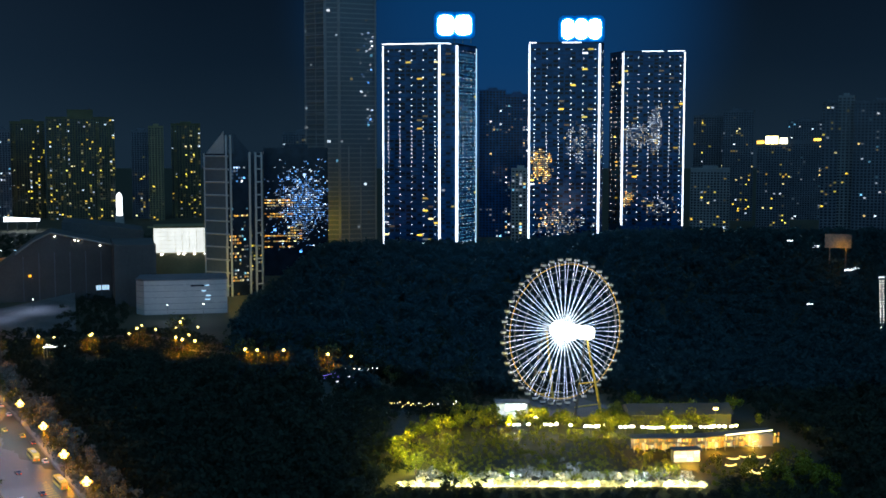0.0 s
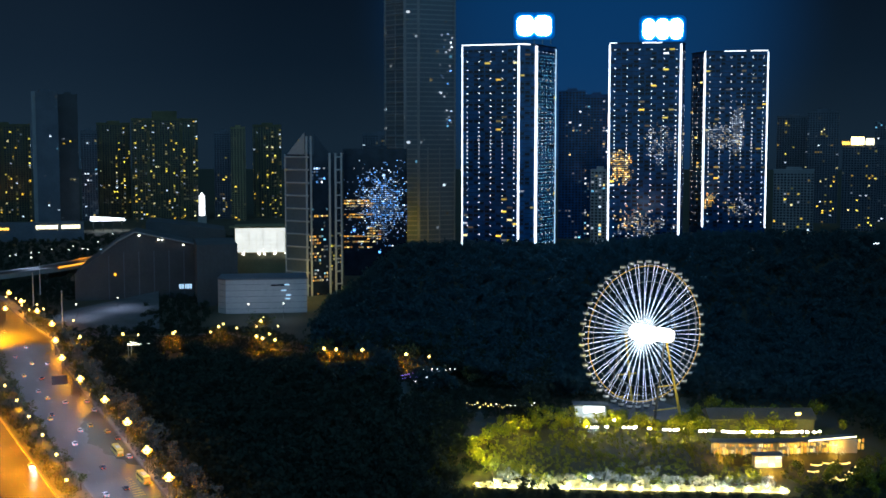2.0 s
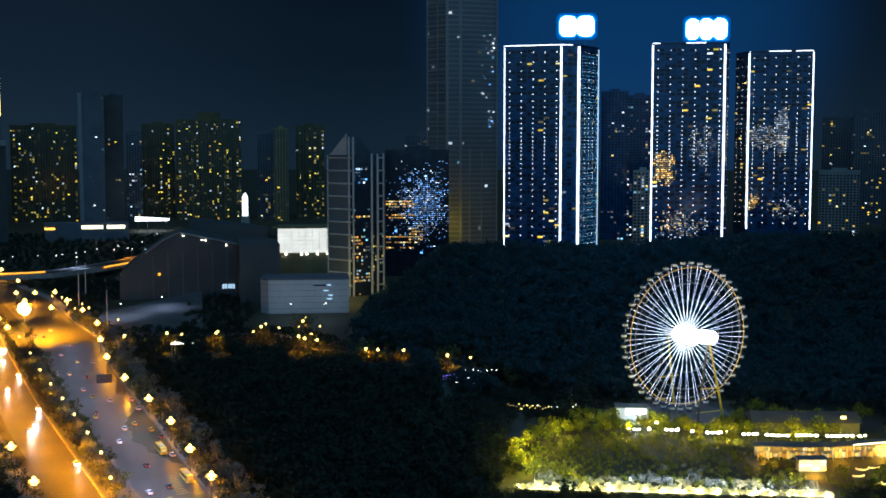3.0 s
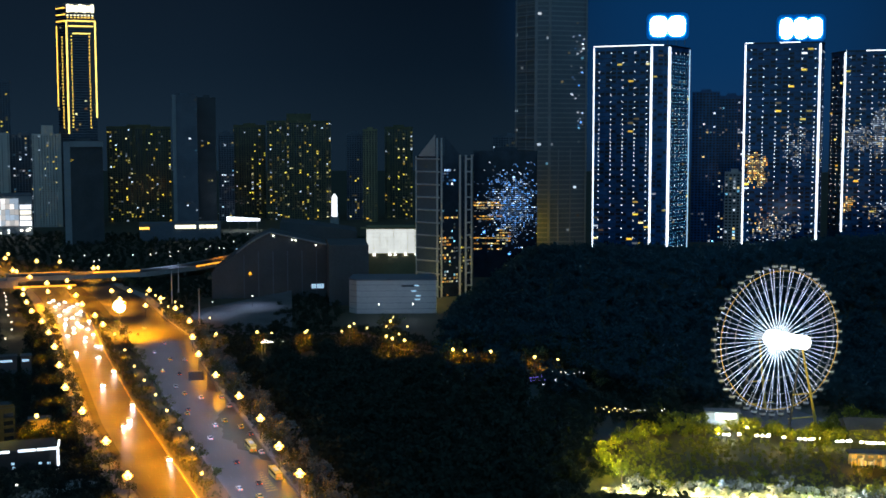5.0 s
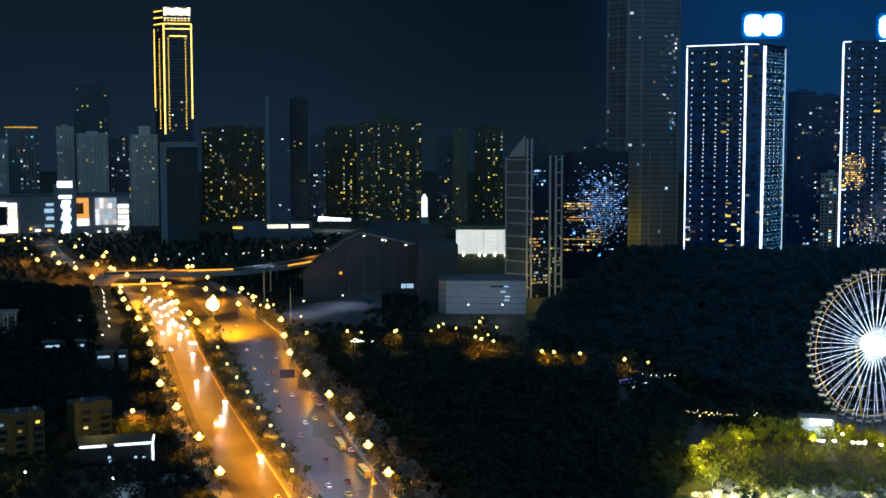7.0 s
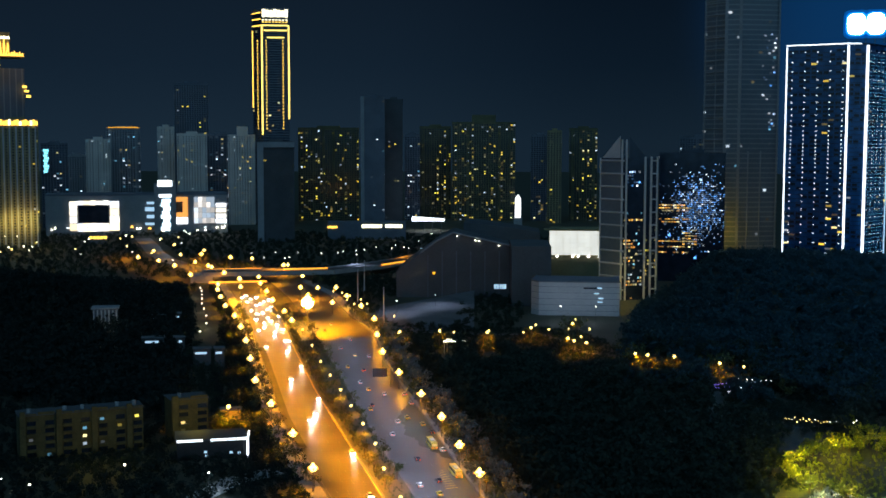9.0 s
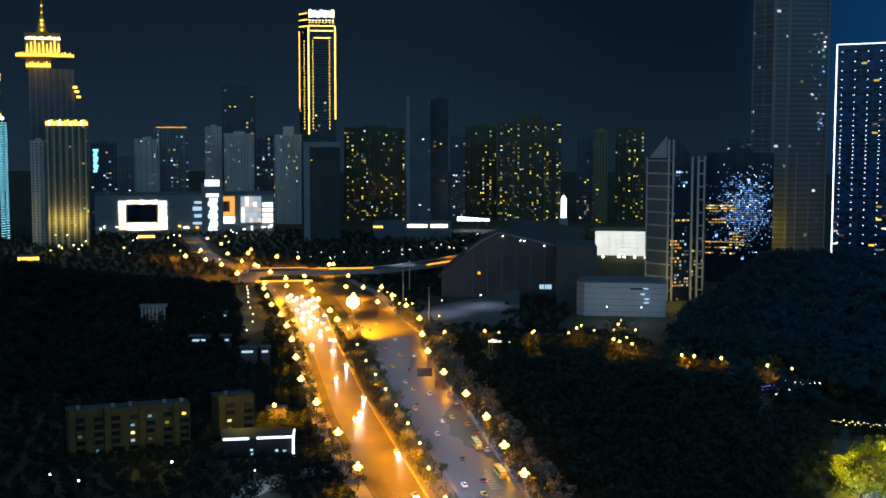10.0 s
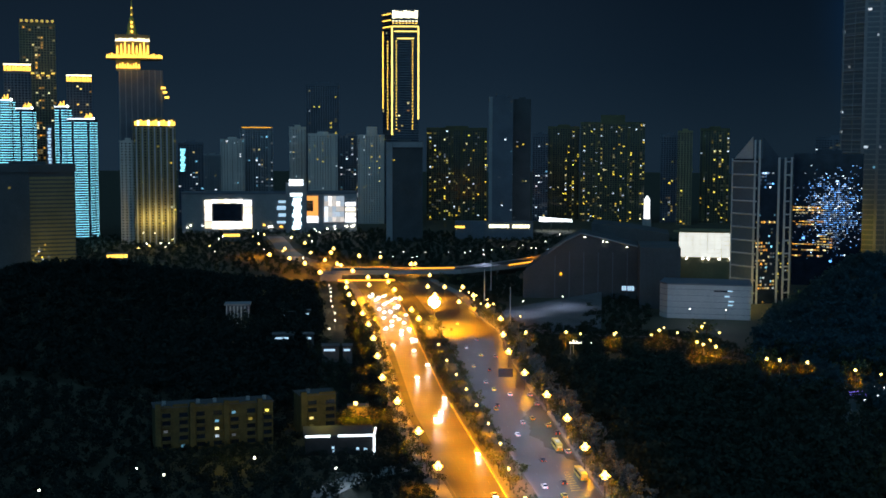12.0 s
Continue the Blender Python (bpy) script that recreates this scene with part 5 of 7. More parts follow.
for s in (0.2, 0.4, 0.6, 0.8):
    dashes("lane_marking", OUT_L, OUT_R, s, 372, 900, 4, 9, 0.16, mat_paint, "worn white broken lane line")
for s in (0.22, 0.42, 0.62, 0.8):
    dashes("lane_marking", IN_L, IN_R, s, 390, 890, 4, 9, 0.16, mat_paint, "worn white broken lane line")
dashes("edge_marking", OUT_L, OUT_R, 0.955, 372, 950, 12, 0, 0.4, mat_paint_y, "yellow edge line beside the median")
dashes("edge_marking", OUT_L, OUT_R, 0.035, 372, 950, 12, 0, 0.25, mat_paint, "white edge line")
m = Mesh()
for k in range(9):
    y = 402 + k * 2.6
    x = across(IN_R, y) - 8.5
    m.add([(x - 2.2 + k * 0.2, y, 0.067), (x + 1.2 - k * 0.1, y + 2.6, 0.067), (x + 1.2 - k * 0.1, y + 3.3, 0.067), (x - 2.2 + k * 0.2, y + 0.7, 0.067)], [(0, 1, 2, 3)])
tagged(part("hatched_marking", m, mat_paint_y), "yellow hatched wedge on the carriageway", "road marking", kind="structure")

# ---- vehicles ----
paint_white = surface("white_car_paint", (0.6, 0.6, 0.6), (0.75, 0.75, 0.75), 1, 8, 0.3)
paint_dark = surface("dark_car_paint", (0.02, 0.022, 0.025), (0.05, 0.05, 0.055), 1, 8, 0.3)
paint_yellow = surface("yellow_bus_paint", (0.6, 0.42, 0.05), (0.75, 0.55, 0.08), 1, 8, 0.35)
mat_tyre = surface("tyre_rubber", (0.015, 0.015, 0.015), (0.03, 0.03, 0.03), 1, 8, 0.9)
head_led = glow("headlight", (1.0, 0.97, 0.9), 60.0)
tail_led = glow("tail_light", (1.0, 0.10, 0.02), 3.0)


def shell(name, rings, material, parent):
    """A body from cross rings (y, half width, z low, z high), tapered upward."""
    m = Mesh()
    for (y0, w0, a0, b0), (y1, w1, a1, b1) in zip(rings, rings[1:]):
        m.add([(-w0, y0, a0), (w0, y0, a0), (w0 * 0.94, y0, b0), (-w0 * 0.94, y0, b0), (-w1, y1, a1), (w1, y1, a1), (w1 * 0.94, y1, b1), (-w1 * 0.94, y1, b1)], [(0, 4, 5, 1), (1, 5, 6, 2), (2, 6, 7, 3), (3, 7, 4, 0)])
    y, w, a, b = rings[0]
    m.add([(-w, y, a), (w, y, a), (w * 0.94, y, b), (-w * 0.94, y, b)], [(0, 1, 2, 3)])
    y, w, a, b = rings[-1]
    m.add([(-w, y, a), (w, y, a), (w * 0.94, y, b), (-w * 0.94, y, b)], [(3, 2, 1, 0)])
    return part(name, m, material, parent)


def wheels(t, w, ys, r):
    for y in ys:
        for x in (-w, w):
            k = part("wheel", Mesh().tube((x - 0.11, y, r), (x + 0.11, y, r), r, n=12), mat_tyre, t)
            part("rim", Mesh().tube((x - 0.12, y, r), (x + 0.12, y, r), r * 0.55, n=8), mat_steel, k)


def car(paint, label, beams):
    t = thing("car", Matrix.Identity(4), label, "car", "cars on the avenue")
    shell("body", [(-2.3, 0.78, 0.35, 0.72), (-2.1, 0.88, 0.28, 0.82), (-0.9, 0.9, 0.25, 0.92), (1.6, 0.9, 0.25, 0.95), (2.2, 0.86, 0.28, 0.9), (2.35, 0.78, 0.35, 0.75)], paint, t)
    shell("cabin", [(-0.95, 0.72, 0.9, 0.93), (-0.2, 0.70, 0.9, 1.42), (1.0, 0.70, 0.9, 1.45), (1.75, 0.70, 0.92, 0.97)], mat_glass_blk, t)
    shell("roof", [(-0.25, 0.62, 1.40, 1.46), (0.4, 0.66, 1.42, 1.50), (1.05, 0.62, 1.42, 1.48)], paint, t)
    wheels(t, 0.8, (-1.4, 1.4), 0.32)
    for x in (-0.62, 0.62):
        part("headlight", Mesh().ball((x, -2.28, 0.62), 0.27 if beams else 0.12, 8, 5), head_led if beams else mat_steel, t)
        part("tail_light", Mesh().box(x - 0.2, 2.3, 0.6, x + 0.2, 2.38, 0.75), tail_led, t)
    return t


def bus(paint, label):
    t = thing("bus", Matrix.Identity(4), label, "bus", "buses on the avenue")
    shell("body", [(-5.9, 1.15, 0.45, 2.7), (-5.7, 1.25, 0.35, 2.95), (5.7, 1.25, 0.35, 2.95), (5.9, 1.15, 0.45, 2.8)], paint, t)
    part("roof_unit", Mesh().box(-0.8, -1.5, 2.95, 0.8, 2.5, 3.2), mat_steel, t)
    for k in range(7):
        for x in (-1.26, 1.26):
            part("window", Mesh().box(x - 0.02, -5 + k * 1.45, 1.5, x + 0.02, -3.75 + k * 1.45, 2.5), mat_glass_blk, t)
    part("windscreen", Mesh().box(-1.0, -5.93, 1.3, 1.0, -5.88, 2.55), mat_glass_blk, t)
    part("rear_window", Mesh().box(-0.9, 5.88, 1.6, 0.9, 5.93, 2.5), lit_gold, t)
    wheels(t, 1.15, (-3.6, 3.2), 0.48)
    for x in (-0.85, 0.85):
        part("headlight", Mesh().ball((x, -5.9, 0.85), 0.16, 8, 5), head_led, t)
        part("tail_light", Mesh().box(x - 0.15, 5.88, 0.9, x + 0.15, 5.96, 1.2), tail_led, t)
    return t


def heading(line, y):
    return math.degrees(math.atan2(-(across(line, y + 6) - across(line, y - 6)), 12.0))


def on_road(left, right, share, y, flip=False):
    x = across(left, y) + share * (across(right, y) - across(left, y))
    return pose(x, y, 0.07, 0, 0, heading(left, y) + (180 if flip else 0))


car_on = car(paint_white, "pale car with dazzling headlights driving down the avenue", True)
car_off = car(paint_white, "pale car driving away along the avenue", False)
car_dark = car(paint_dark, "dark car driving away along the avenue", False)
car_taxi = car(paint_yellow, "yellow taxi driving away along the avenue", False)
bus_y = bus(paint_yellow, "yellow city bus in the outer lane")
ONCOMING = [(0.74, 384), (0.9, 436), (0.5, 484), (0.66, 496), (0.9, 526), (0.5, 566), (0.9, 602), (0.72, 640), (0.9, 676), (0.55, 690), (0.35, 720), (0.75, 735), (0.55, 760), (0.3, 775), (0.7, 800), (0.45, 815), (0.2, 790), (0.85, 812), (0.6, 826), (0.25, 832), (0.75, 838), (0.4, 848), (0.15, 852), (0.9, 850), (0.6, 858), (0.3, 866), (0.2, 652), (0.8, 676), (0.6, 704), (0.15, 708), (0.85, 716), (0.4, 738), (0.62, 748), (0.2, 752), (0.9, 770), (0.5, 782)]
for i, (s, y) in enumerate(ONCOMING):
    m = on_road(OUT_L, OUT_R, s, y)
    if i == 0:
        car_on.matrix_basis = m
    else:
        copy_thing(car_on, m)
    p = m @ Vector((0, -2.6, 0.7))
    q = m @ Vector((0, -17, 0.0))
    ob = new("headlight_beam", bpy.data.lights.new("headlight_beam", "SPOT"))
    ob.data.energy, ob.data.spot_size, ob.data.spot_blend, ob.data.color, ob.data.shadow_soft_size = 4500 if y < 640 else 2000, radians(26), 0.8, (1.0, 0.97, 0.92), 0.15
    ob.matrix_world = look(p, q)
LEAVING = [(0.2, 402, 0), (0.55, 410, 1), (0.45, 436, 1), (0.3, 470, 0), (0.5, 492, 0), (0.25, 520, 1), (0.6, 545, 0), (0.3, 568, 0), (0.5, 600, 1), (0.75, 640, 0), (0.3, 660, 0), (0.55, 690, 0), (0.2, 720, 1), (0.4, 745, 0), (0.93, 452, 0), (0.95, 480, 1), (0.95, 530, 0), (0.95, 548, 0)]
for i, (s, y, k) in enumerate(LEAVING):
    src = car_dark if k else car_off
    if i < 2:
        src.matrix_basis = on_road(IN_L, IN_R, s, y, True)
    else:
        copy_thing(src, on_road(IN_L, IN_R, s, y, True))
for i, (s, y) in enumerate(((0.88, 420), (0.81, 457))):
    m = on_road(IN_L, IN_R, s, y, True)
    if i == 0:
        bus_y.matrix_basis = m
    else:
        copy_thing(bus_y, m)

for i, (s, y) in enumerate(((0.88, 491), (0.70, 501), (0.41, 394), (0.19, 512), (0.37, 553), (0.24, 606), (0.5, 640))):
    m = on_road(IN_L, IN_R, s, y, True)
    if i == 0:
        car_taxi.matrix_basis = m
    else:
        copy_thing(car_taxi, m)

# large dark direction board over the carriageway, seen from behind
t = thing("direction_board", pose(-213, 563.5, 0, 0, 0, 22), "dark back of a large direction board on a steel post", "road sign")
part("board", Mesh().box(-6.6, -0.1, 5.2, 0.6, 0.1, 9.4), surface("black_sign_back", (0.012, 0.012, 0.018), (0.022, 0.022, 0.03), 0.5, 3.0, 0.7), t)
part("post", Mesh().tube((2.2, 0, 0), (2.2, 0, 8.4), 0.22, 0.18, 8), mat_pole, t)
for z in (6.0, 8.0):
    part("arm", Mesh().tube((2.2, 0.2, z), (-5.2, 0.2, z), 0.1, n=6), mat_pole, t)

# ---- flyover ----


def ribbon(line, half, z0, z1, off=0.0):
    m = Mesh()
    v = []
    for i, p in enumerate(line):
        a, b = Vector(line[max(0, i - 1)]), Vector(line[min(len(line) - 1, i + 1)])
        d = (b - a).normalized()
        n = Vector((d.y, -d.x))
        c = Vector(p) + n * off
        l, r = c - n * half, c + n * half
        v += [(l.x, l.y, z1), (r.x, r.y, z1), (l.x, l.y, z0), (r.x, r.y, z0)]
    f = []
    for i in range(len(line) - 1):
        k = 4 * i
        f += [(k, k + 1, k + 5, k + 4), (k + 2, k, k + 4, k + 6), (k + 1, k + 3, k + 7, k + 5), (k + 3, k + 2, k + 6, k + 7)]
    return m.add(v, f)


# extra lamps and posts added to brighten the far junction
for x, y, w in ((-330, 706, 60000), (-352, 742, 70000), (-385, 792, 90000), (-412, 838, 90000), (-440, 884, 90000), (-372, 824, 70000), (-398, 868, 80000), (-462, 925, 60000)):
    lamp_light("junction_fill_light", (x, y, 15), ORANGE, w * 1.7, 0.7, 140)
    copy_thing(first, pose(x, y, 0.1, 0, 0, x % 50))
slip = part("slip_road", ribbon(SLIP, 10, -0.4, 0.1), mat_asphalt)
tagged(slip, "amber-lit road beyond the flyover", "road", kind="structure")
for x, y in ((-790, 1290), (-712, 1178), (-655, 1106), (-598, 1053), (-556, 1004)):
    lamp_light("slip_lamp_light", (x, y, 14), ORANGE, 62000, 0.7, 116)
fly = thing("flyover", Matrix.Identity(4), "concrete flyover curving over the avenue with amber-lit edges", "flyover", kind="structure")
part("deck", ribbon(DECK, 12, 5.2, 8.0), mat_concrete, fly)
part("carriageway", ribbon(DECK, 11.2, 7.9, 8.06), mat_asphalt, fly)
for off in (-11.6, 11.6):
    part("parapet", ribbon(DECK, 0.25, 8.0, 9.1, off), mat_concrete, fly)
for i, p in enumerate(DECK):
    if i in (2, 3, 4, 5):
        part("pier", Mesh().tube((p[0], p[1], 0), (p[0], p[1], 6.4), 1.3, 1.5, 12), mat_concrete, fly)
for x, y, c, w in ((-560, 930, ORANGE, 20000), (-470, 978, ORANGE, 16000), (-415, 1040, PALE, 9000), (-398, 1130, ORANGE, 14000), (-393, 1210, PALE, 8000), (-700, 1100, ORANGE, 20000), (-600, 1060, ORANGE, 14000)):
    lamp_light("flyover_lamp_light", (x, y, 18), c, w * 4, 0.7, 160)
rnd = random.Random(66)
for k in range(34):
    x, y = rnd.choice(((-483, 1026), (-431, 944), (-385, 871), (-340, 794), (-469, 868), (-538, 985), (-330, 760), (-310, 735), (-576, 1023), (-629, 1130)))
    x, y = x + rnd.uniform(-22, 22), y + rnd.uniform(-5, 26)
    if near_line(DECK, x, y, 13) or across(OUT_L, y) is not None and across(IN_R, y) is not None and across(OUT_L, y) - 3 < x < across(IN_R, y) + 3:
        continue
    copy_thing(STREET[k % 3], pose(x, y, 0, 0, 0, k * 37) @ Matrix.Scale(rnd.uniform(0.8, 1.3), 4))
for x, y in ((-552, 942), (-468, 988), (-422, 1042), (-408, 1130), (-403, 1210)):
    copy_thing(row, pose(x, y, 8.0))
amber_led = glow("amber_edge_light", (1.0, 0.42, 0.03), 1.6)
part("edge_light", ribbon([(-524, 948), (-500, 962), (-482, 972)], 0.5, 8.2, 9.3, -12.1), amber_led, fly, "amber strip light along the parapet")
part("edge_light", ribbon([(-462, 975), (-440, 988), (-428, 998)], 0.5, 8.2, 9.2, -12.1), amber_led, fly, "amber strip light along the parapet")
part("edge_light", ribbon([(-412, 1050), (-400, 1110), (-393, 1180)], 0.4, 8.2, 9.4, 12.2), amber_led, fly, "amber strip light along the parapet")
# no lamp here: orange light under the deck is added as a glowing ribbon
part("edge_light", ribbon([(-512, 932), (-494, 942), (-470, 956)], 0.5, 0.8, 2.2, 3.0), amber_led, fly, "amber-lit underside, built as a glowing ribbon")
part("abutment", Mesh().prism([(-528, 930), (-512, 939), (-524, 961), (-540, 952)], 0, 6.4), mat_concrete, fly)

for k in range(16):
    x, y = along(PATHWAY, 0.25 + 0.045 * k)
    copy_thing(STREET[k % 3], pose(x + 2 + 3 * (k % 3), y + 5 + 2 * (k % 2), land(x, y), 0, 0, k * 40) @ Matrix.Scale(0.8 + 0.1 * (k % 4), 4))
for k, (x, y) in enumerate(LANE_SPOTS):
    for dx in (-3, 2.5):
        copy_thing(STREET[k % 3], pose(x + dx, y + (dx > 0), land(x, y), 0, 0, k * 70 + dx * 9) @ Matrix.Scale(1.35 + 0.2 * (k % 3), 4))
lane = part("lane", ribbon(PATHWAY[:7], 2.2, -4, 0.12), mat_asphalt)
tagged(lane, "narrow asphalt lane through the wood", "road", kind="structure")

# ---- museum quarter ----
t = thing("museum", facing(16.5, 955), "large dark museum block with a long sloping roof", "museum")
def slab(profile, y0, y1, foot=-2):
    """A block whose front outline is a roof profile over a level foot."""
    n = len(profile)
    v = [(x, y0, z) for x, z in profile] + [(x, y1, z) for x, z in profile] + [(x, y0, foot) for x, z in profile] + [(x, y1, foot) for x, z in profile]
    f = [(2 * n, 2 * n + n - 1, n - 1, 0), (n - 1, 3 * n - 1, 4 * n - 1, 2 * n - 1), (0, n, 3 * n, 2 * n)]
    for i in range(n - 1):
        f += [(i, i + 1, n + i + 1, n + i), (2 * n + i, 2 * n + i + 1, i + 1, i), (n + i, n + i + 1, 3 * n + i + 1, 3 * n + i)]
    return Mesh().add(v, f[1:])


WING = [(-62, 20), (-43, 34.5), (-30, 44), (-18, 50), (0, 46), (25.3, 40.3)]
part("wall", slab(WING, 0, 58), mat_stone_dark, t)
part("wall", Mesh().box(25.6, -50, -2, 54.5, 12, 44.2), surface("dim_museum_stone", (0.055, 0.058, 0.062), (0.09, 0.095, 0.10), 0.05, 0.6), t, "dim stone corner block")
for k in range(5):
    part("cladding_seam", Mesh().box(30 + k * 5.0, -50.25, -1, 30.35 + k * 5.0, -50.02, 43.5), mat_stone_dark, t)
for k in range(6):
    part("cladding_seam", Mesh().box(-38 + k * 11, -0.5, -1, -37.2 + k * 11, -0.03, 36 if k else 33), mat_wall_dim, t)
for (xa, za), (xb, zb) in zip(WING[1:], WING[2:]):
    part("roof_edge", Mesh().tube((xa, -0.6, za + 0.4), (xb, -0.6, zb + 0.4), 0.7, n=6), mat_wall_grey, t)
for x, z in ((-15, 47.5), (-1, 44.2), (1.6, 43.8), (17, 40)):
    part("wall_light", Mesh().box(x - 0.6, -1.4, z, x + 0.6, -0.6, z + 0.6), glow_cool, t)
part("wall_light", Mesh().ball((-33, -0.8, 19), 1.1, 8, 6), glow_amber, t)
for k in range(5):
    part("lit_window", Mesh().box(13.6 + k * 1.9, -0.4, 7, 15.2 + k * 1.9, 0.1, 10.4), glow_soft, t)
fc = [spot(16.6, 790, 0.3), spot(21.0, 780, 0.3), spot(21.2, 880, 1.5), spot(16.6, 952, 6)]
fore = part("forecourt", Mesh().add(fc + [p - Vector((0, 0, 12)) for p in fc], [(1, 0, 3, 2), (4, 5, 6, 7), (0, 1, 5, 4), (1, 2, 6, 5), (2, 3, 7, 6), (3, 0, 4, 7)]), surface("weathered_paving", (0.05, 0.052, 0.055), (0.13, 0.13, 0.135), 0.05, 0.6))
tagged(fore, "dim sloping paved forecourt of the museum", "forecourt", kind="structure")
# unseen lamps added to brighten the forecourt
for az, d in ((20.2, 850), (18.4, 880)):
    p = spot(az, d, 26)
    copy_thing(row, pose(p.x, p.y, 1.0))
    lamp_light("forecourt_fill_light", tuple(p), PALE, 26000, 0.7, 112)
t = thing("museum_hall", facing(15.0, 1012), "grey museum hall with a curved roofline behind the main block", "museum")
part("wall", Mesh().prism(rect(62, 50), -2, 36), mat_wall_dim, t)
prof = [(-37 + 6.2 * k, 54.5 - 8 * (k / 10) ** 1.4) for k in range(11)] + [(25, 35.5), (-37, 35.5)]
rf = Mesh().add([(x, -2, z) for x, z in prof] + [(x, 52, z) for x, z in prof], [tuple(reversed(range(13))), tuple(range(13, 26))] + [(i, (i + 1) % 13, 13 + (i + 1) % 13, 13 + i) for i in range(13)])
part("roof", rf, mat_stone_dark, t, "curved metal roof")
t = thing("lit_gallery", facing(11.88, 1050), "gallery with a glowing translucent white facade", "museum")
part("wall", Mesh().prism(rect(47, 30), -2, 47), mat_wall_warm, t)
panel_glow = surface("backlit_panel", (0.62, 0.60, 0.52), (0.82, 0.80, 0.70), 0.15, 0.8, 0.6)
pb = panel_glow.node_tree.nodes["Principled BSDF"]
pl = panel_glow.node_tree.links
pl.new(panel_glow.node_tree.nodes["Color Ramp"].outputs[0], pb.inputs["Emission Color"])
pb.inputs["Emission Strength"].default_value = 1.1
panel_glow.cycles.emission_sampling = "NONE"
for i in range(8):
    for j in range(6):
        part("light_panel", Mesh().box(-23.2 + i * 5.8, -0.7, 25.2 + j * 3.4, -17.6 + i * 5.8, -0.2, 28.4 + j * 3.4), panel_glow, t)
for k in (1, 4, 5, 7, 9):
    part("downlight", Mesh().box(-22 + k * 4.4, -1.4, 23.4, -20.3 + k * 4.4, -0.6, 24.5), glow_bulb, t)
part("canopy", Mesh().box(-28, -2, 45.8, 24, 4, 47.2), mat_wall_warm, t)
t = thing("pavilion_block", facing(11.95, 860), "pale grey boxy building with thin horizontal joints", "building")
PAV = [(-30.5, 8), (-25, 0), (30.6, 0), (30.6, 34), (-28, 34)]
part("wall", Mesh().prism(PAV, -3, 23.6), mat_wall_pale, t)
for k in range(5):
    part("joint_rail", bands(PAV, [3.2 + k * 4.2], 0.15, 0.2), mat_wall_dim, t)
part("parapet", bands(PAV, [23.2], 0.5, 0.9), mat_wall_dim, t)
part("slot_window", Mesh().box(6, -0.3, 18.8, 16, 0.1, 19.8), mat_glass_blk, t)
# pale reflections on the wall, added as glowing bars
for x, z in ((15, 19.2), (13, 15.4), (16, 12), (15.5, 9.5)):
    part("reflection_light", Mesh().box(x, -0.35, z, x + 3.4, -0.2, z + 0.7), glow_soft, t)
# pale lamps and posts added to brighten the front of the block
lamp_light("block_fill_light", tuple(spot(12.6, 835, 13)), (0.8, 0.88, 1.0), 2600, 1.0)
lamp_light("block_fill_light", tuple(spot(11.0, 835, 12)), (0.8, 0.88, 1.0), 1800, 1.0)
for az, d in ((12.6, 834), (11.0, 834)):
    p = spot(az, d)
    copy_thing(row, pose(p.x, p.y, 0))

t = thing("lit_shelter", pose(-212, 668, land(-212, 668), 0, 0, 10), "open shelter edged with slanting white tubes", "shelter")
for a, b in (((-4, 3, 7.5), (3, -2, 7.2)), ((-5, -2, 7.0), (2, -2.2, 7.2)), ((3, -2, 7.2), (8, -1.5, 7.3))):
    part("light_tube", Mesh().tube(a, b, 0.2, n=6), glow_cool, t)
part("roof", Mesh().prism([(-5, -2), (3, -2.4), (8, -1.5), (7, 5), (-4, 4)], 7.25, 7.5), mat_roof, t)
for x, y in ((-4.5, -1.6), (7, -1.2), (6.5, 4.4), (-3.6, 3.6)):
    part("post", Mesh().tube((x, y, -3), (x, y, 7.3), 0.15, n=6), mat_steel, t)
t = thing("ramp_light", facing(18.55, 1010), "long slanting white handrail light on the ramp", "handrail light")
part("light_tube", Mesh().tube((-10, 0, 33.5), (10, 0, 30.5), 0.3, n=6), glow_soft, t)
for x in (-9, 0, 9):
    part("post", Mesh().tube((x, 0.2, -2), (x, 0.2, 32 - x * 0.15), 0.25, n=6), mat_concrete, t)
t = thing("obelisk", facing(14.61, 1750), "white floodlit obelisk on a dark base", "monument")
part("base", Mesh().box(-6, -2, 0, 6, 10, 14), mat_concrete, t)
# floodlighting on the shaft is put in as emission
part("shaft", Mesh().tube((0, 0, 14), (0, 0, 41), 4.2, 4.0, 4).tube((0, 0, 41), (0, 0, 46), 4.0, 0.8, 4), glow("floodlit_stone", (1.0, 1.0, 0.97), 1.6), t, "glowing white shaft")
t = thing("white_canopy", facing(18.75, 1680), "brilliant white lit canopy roof", "canopy")
part("roof", Mesh().add([(-22, 0, 13), (22, 0, 13), (22, 20, 14), (-22, 20, 14), (-22, 0, 16.5), (22, 0, 14.0), (22, 20, 15), (-22, 20, 18)], [(0, 1, 5, 4), (1, 2, 6, 5), (2, 3, 7, 6), (3, 0, 4, 7), (4, 5, 6, 7), (3, 2, 1, 0)]), glow("canopy_light", (0.92, 0.97, 1.0), 3.0), t)
for x in (-18, -6, 6, 18):
    part("post", Mesh().tube((x, 4, 0), (x, 4, 13), 0.4, n=8), mat_stone_dark, t)
t = thing("shop_row", facing(20.9, 1530), "row of low shops with glowing amber signs", "shops")
part("wall", Mesh().box(-66, 0, 0, 30, 18, 22), mat_wall_dim, t)
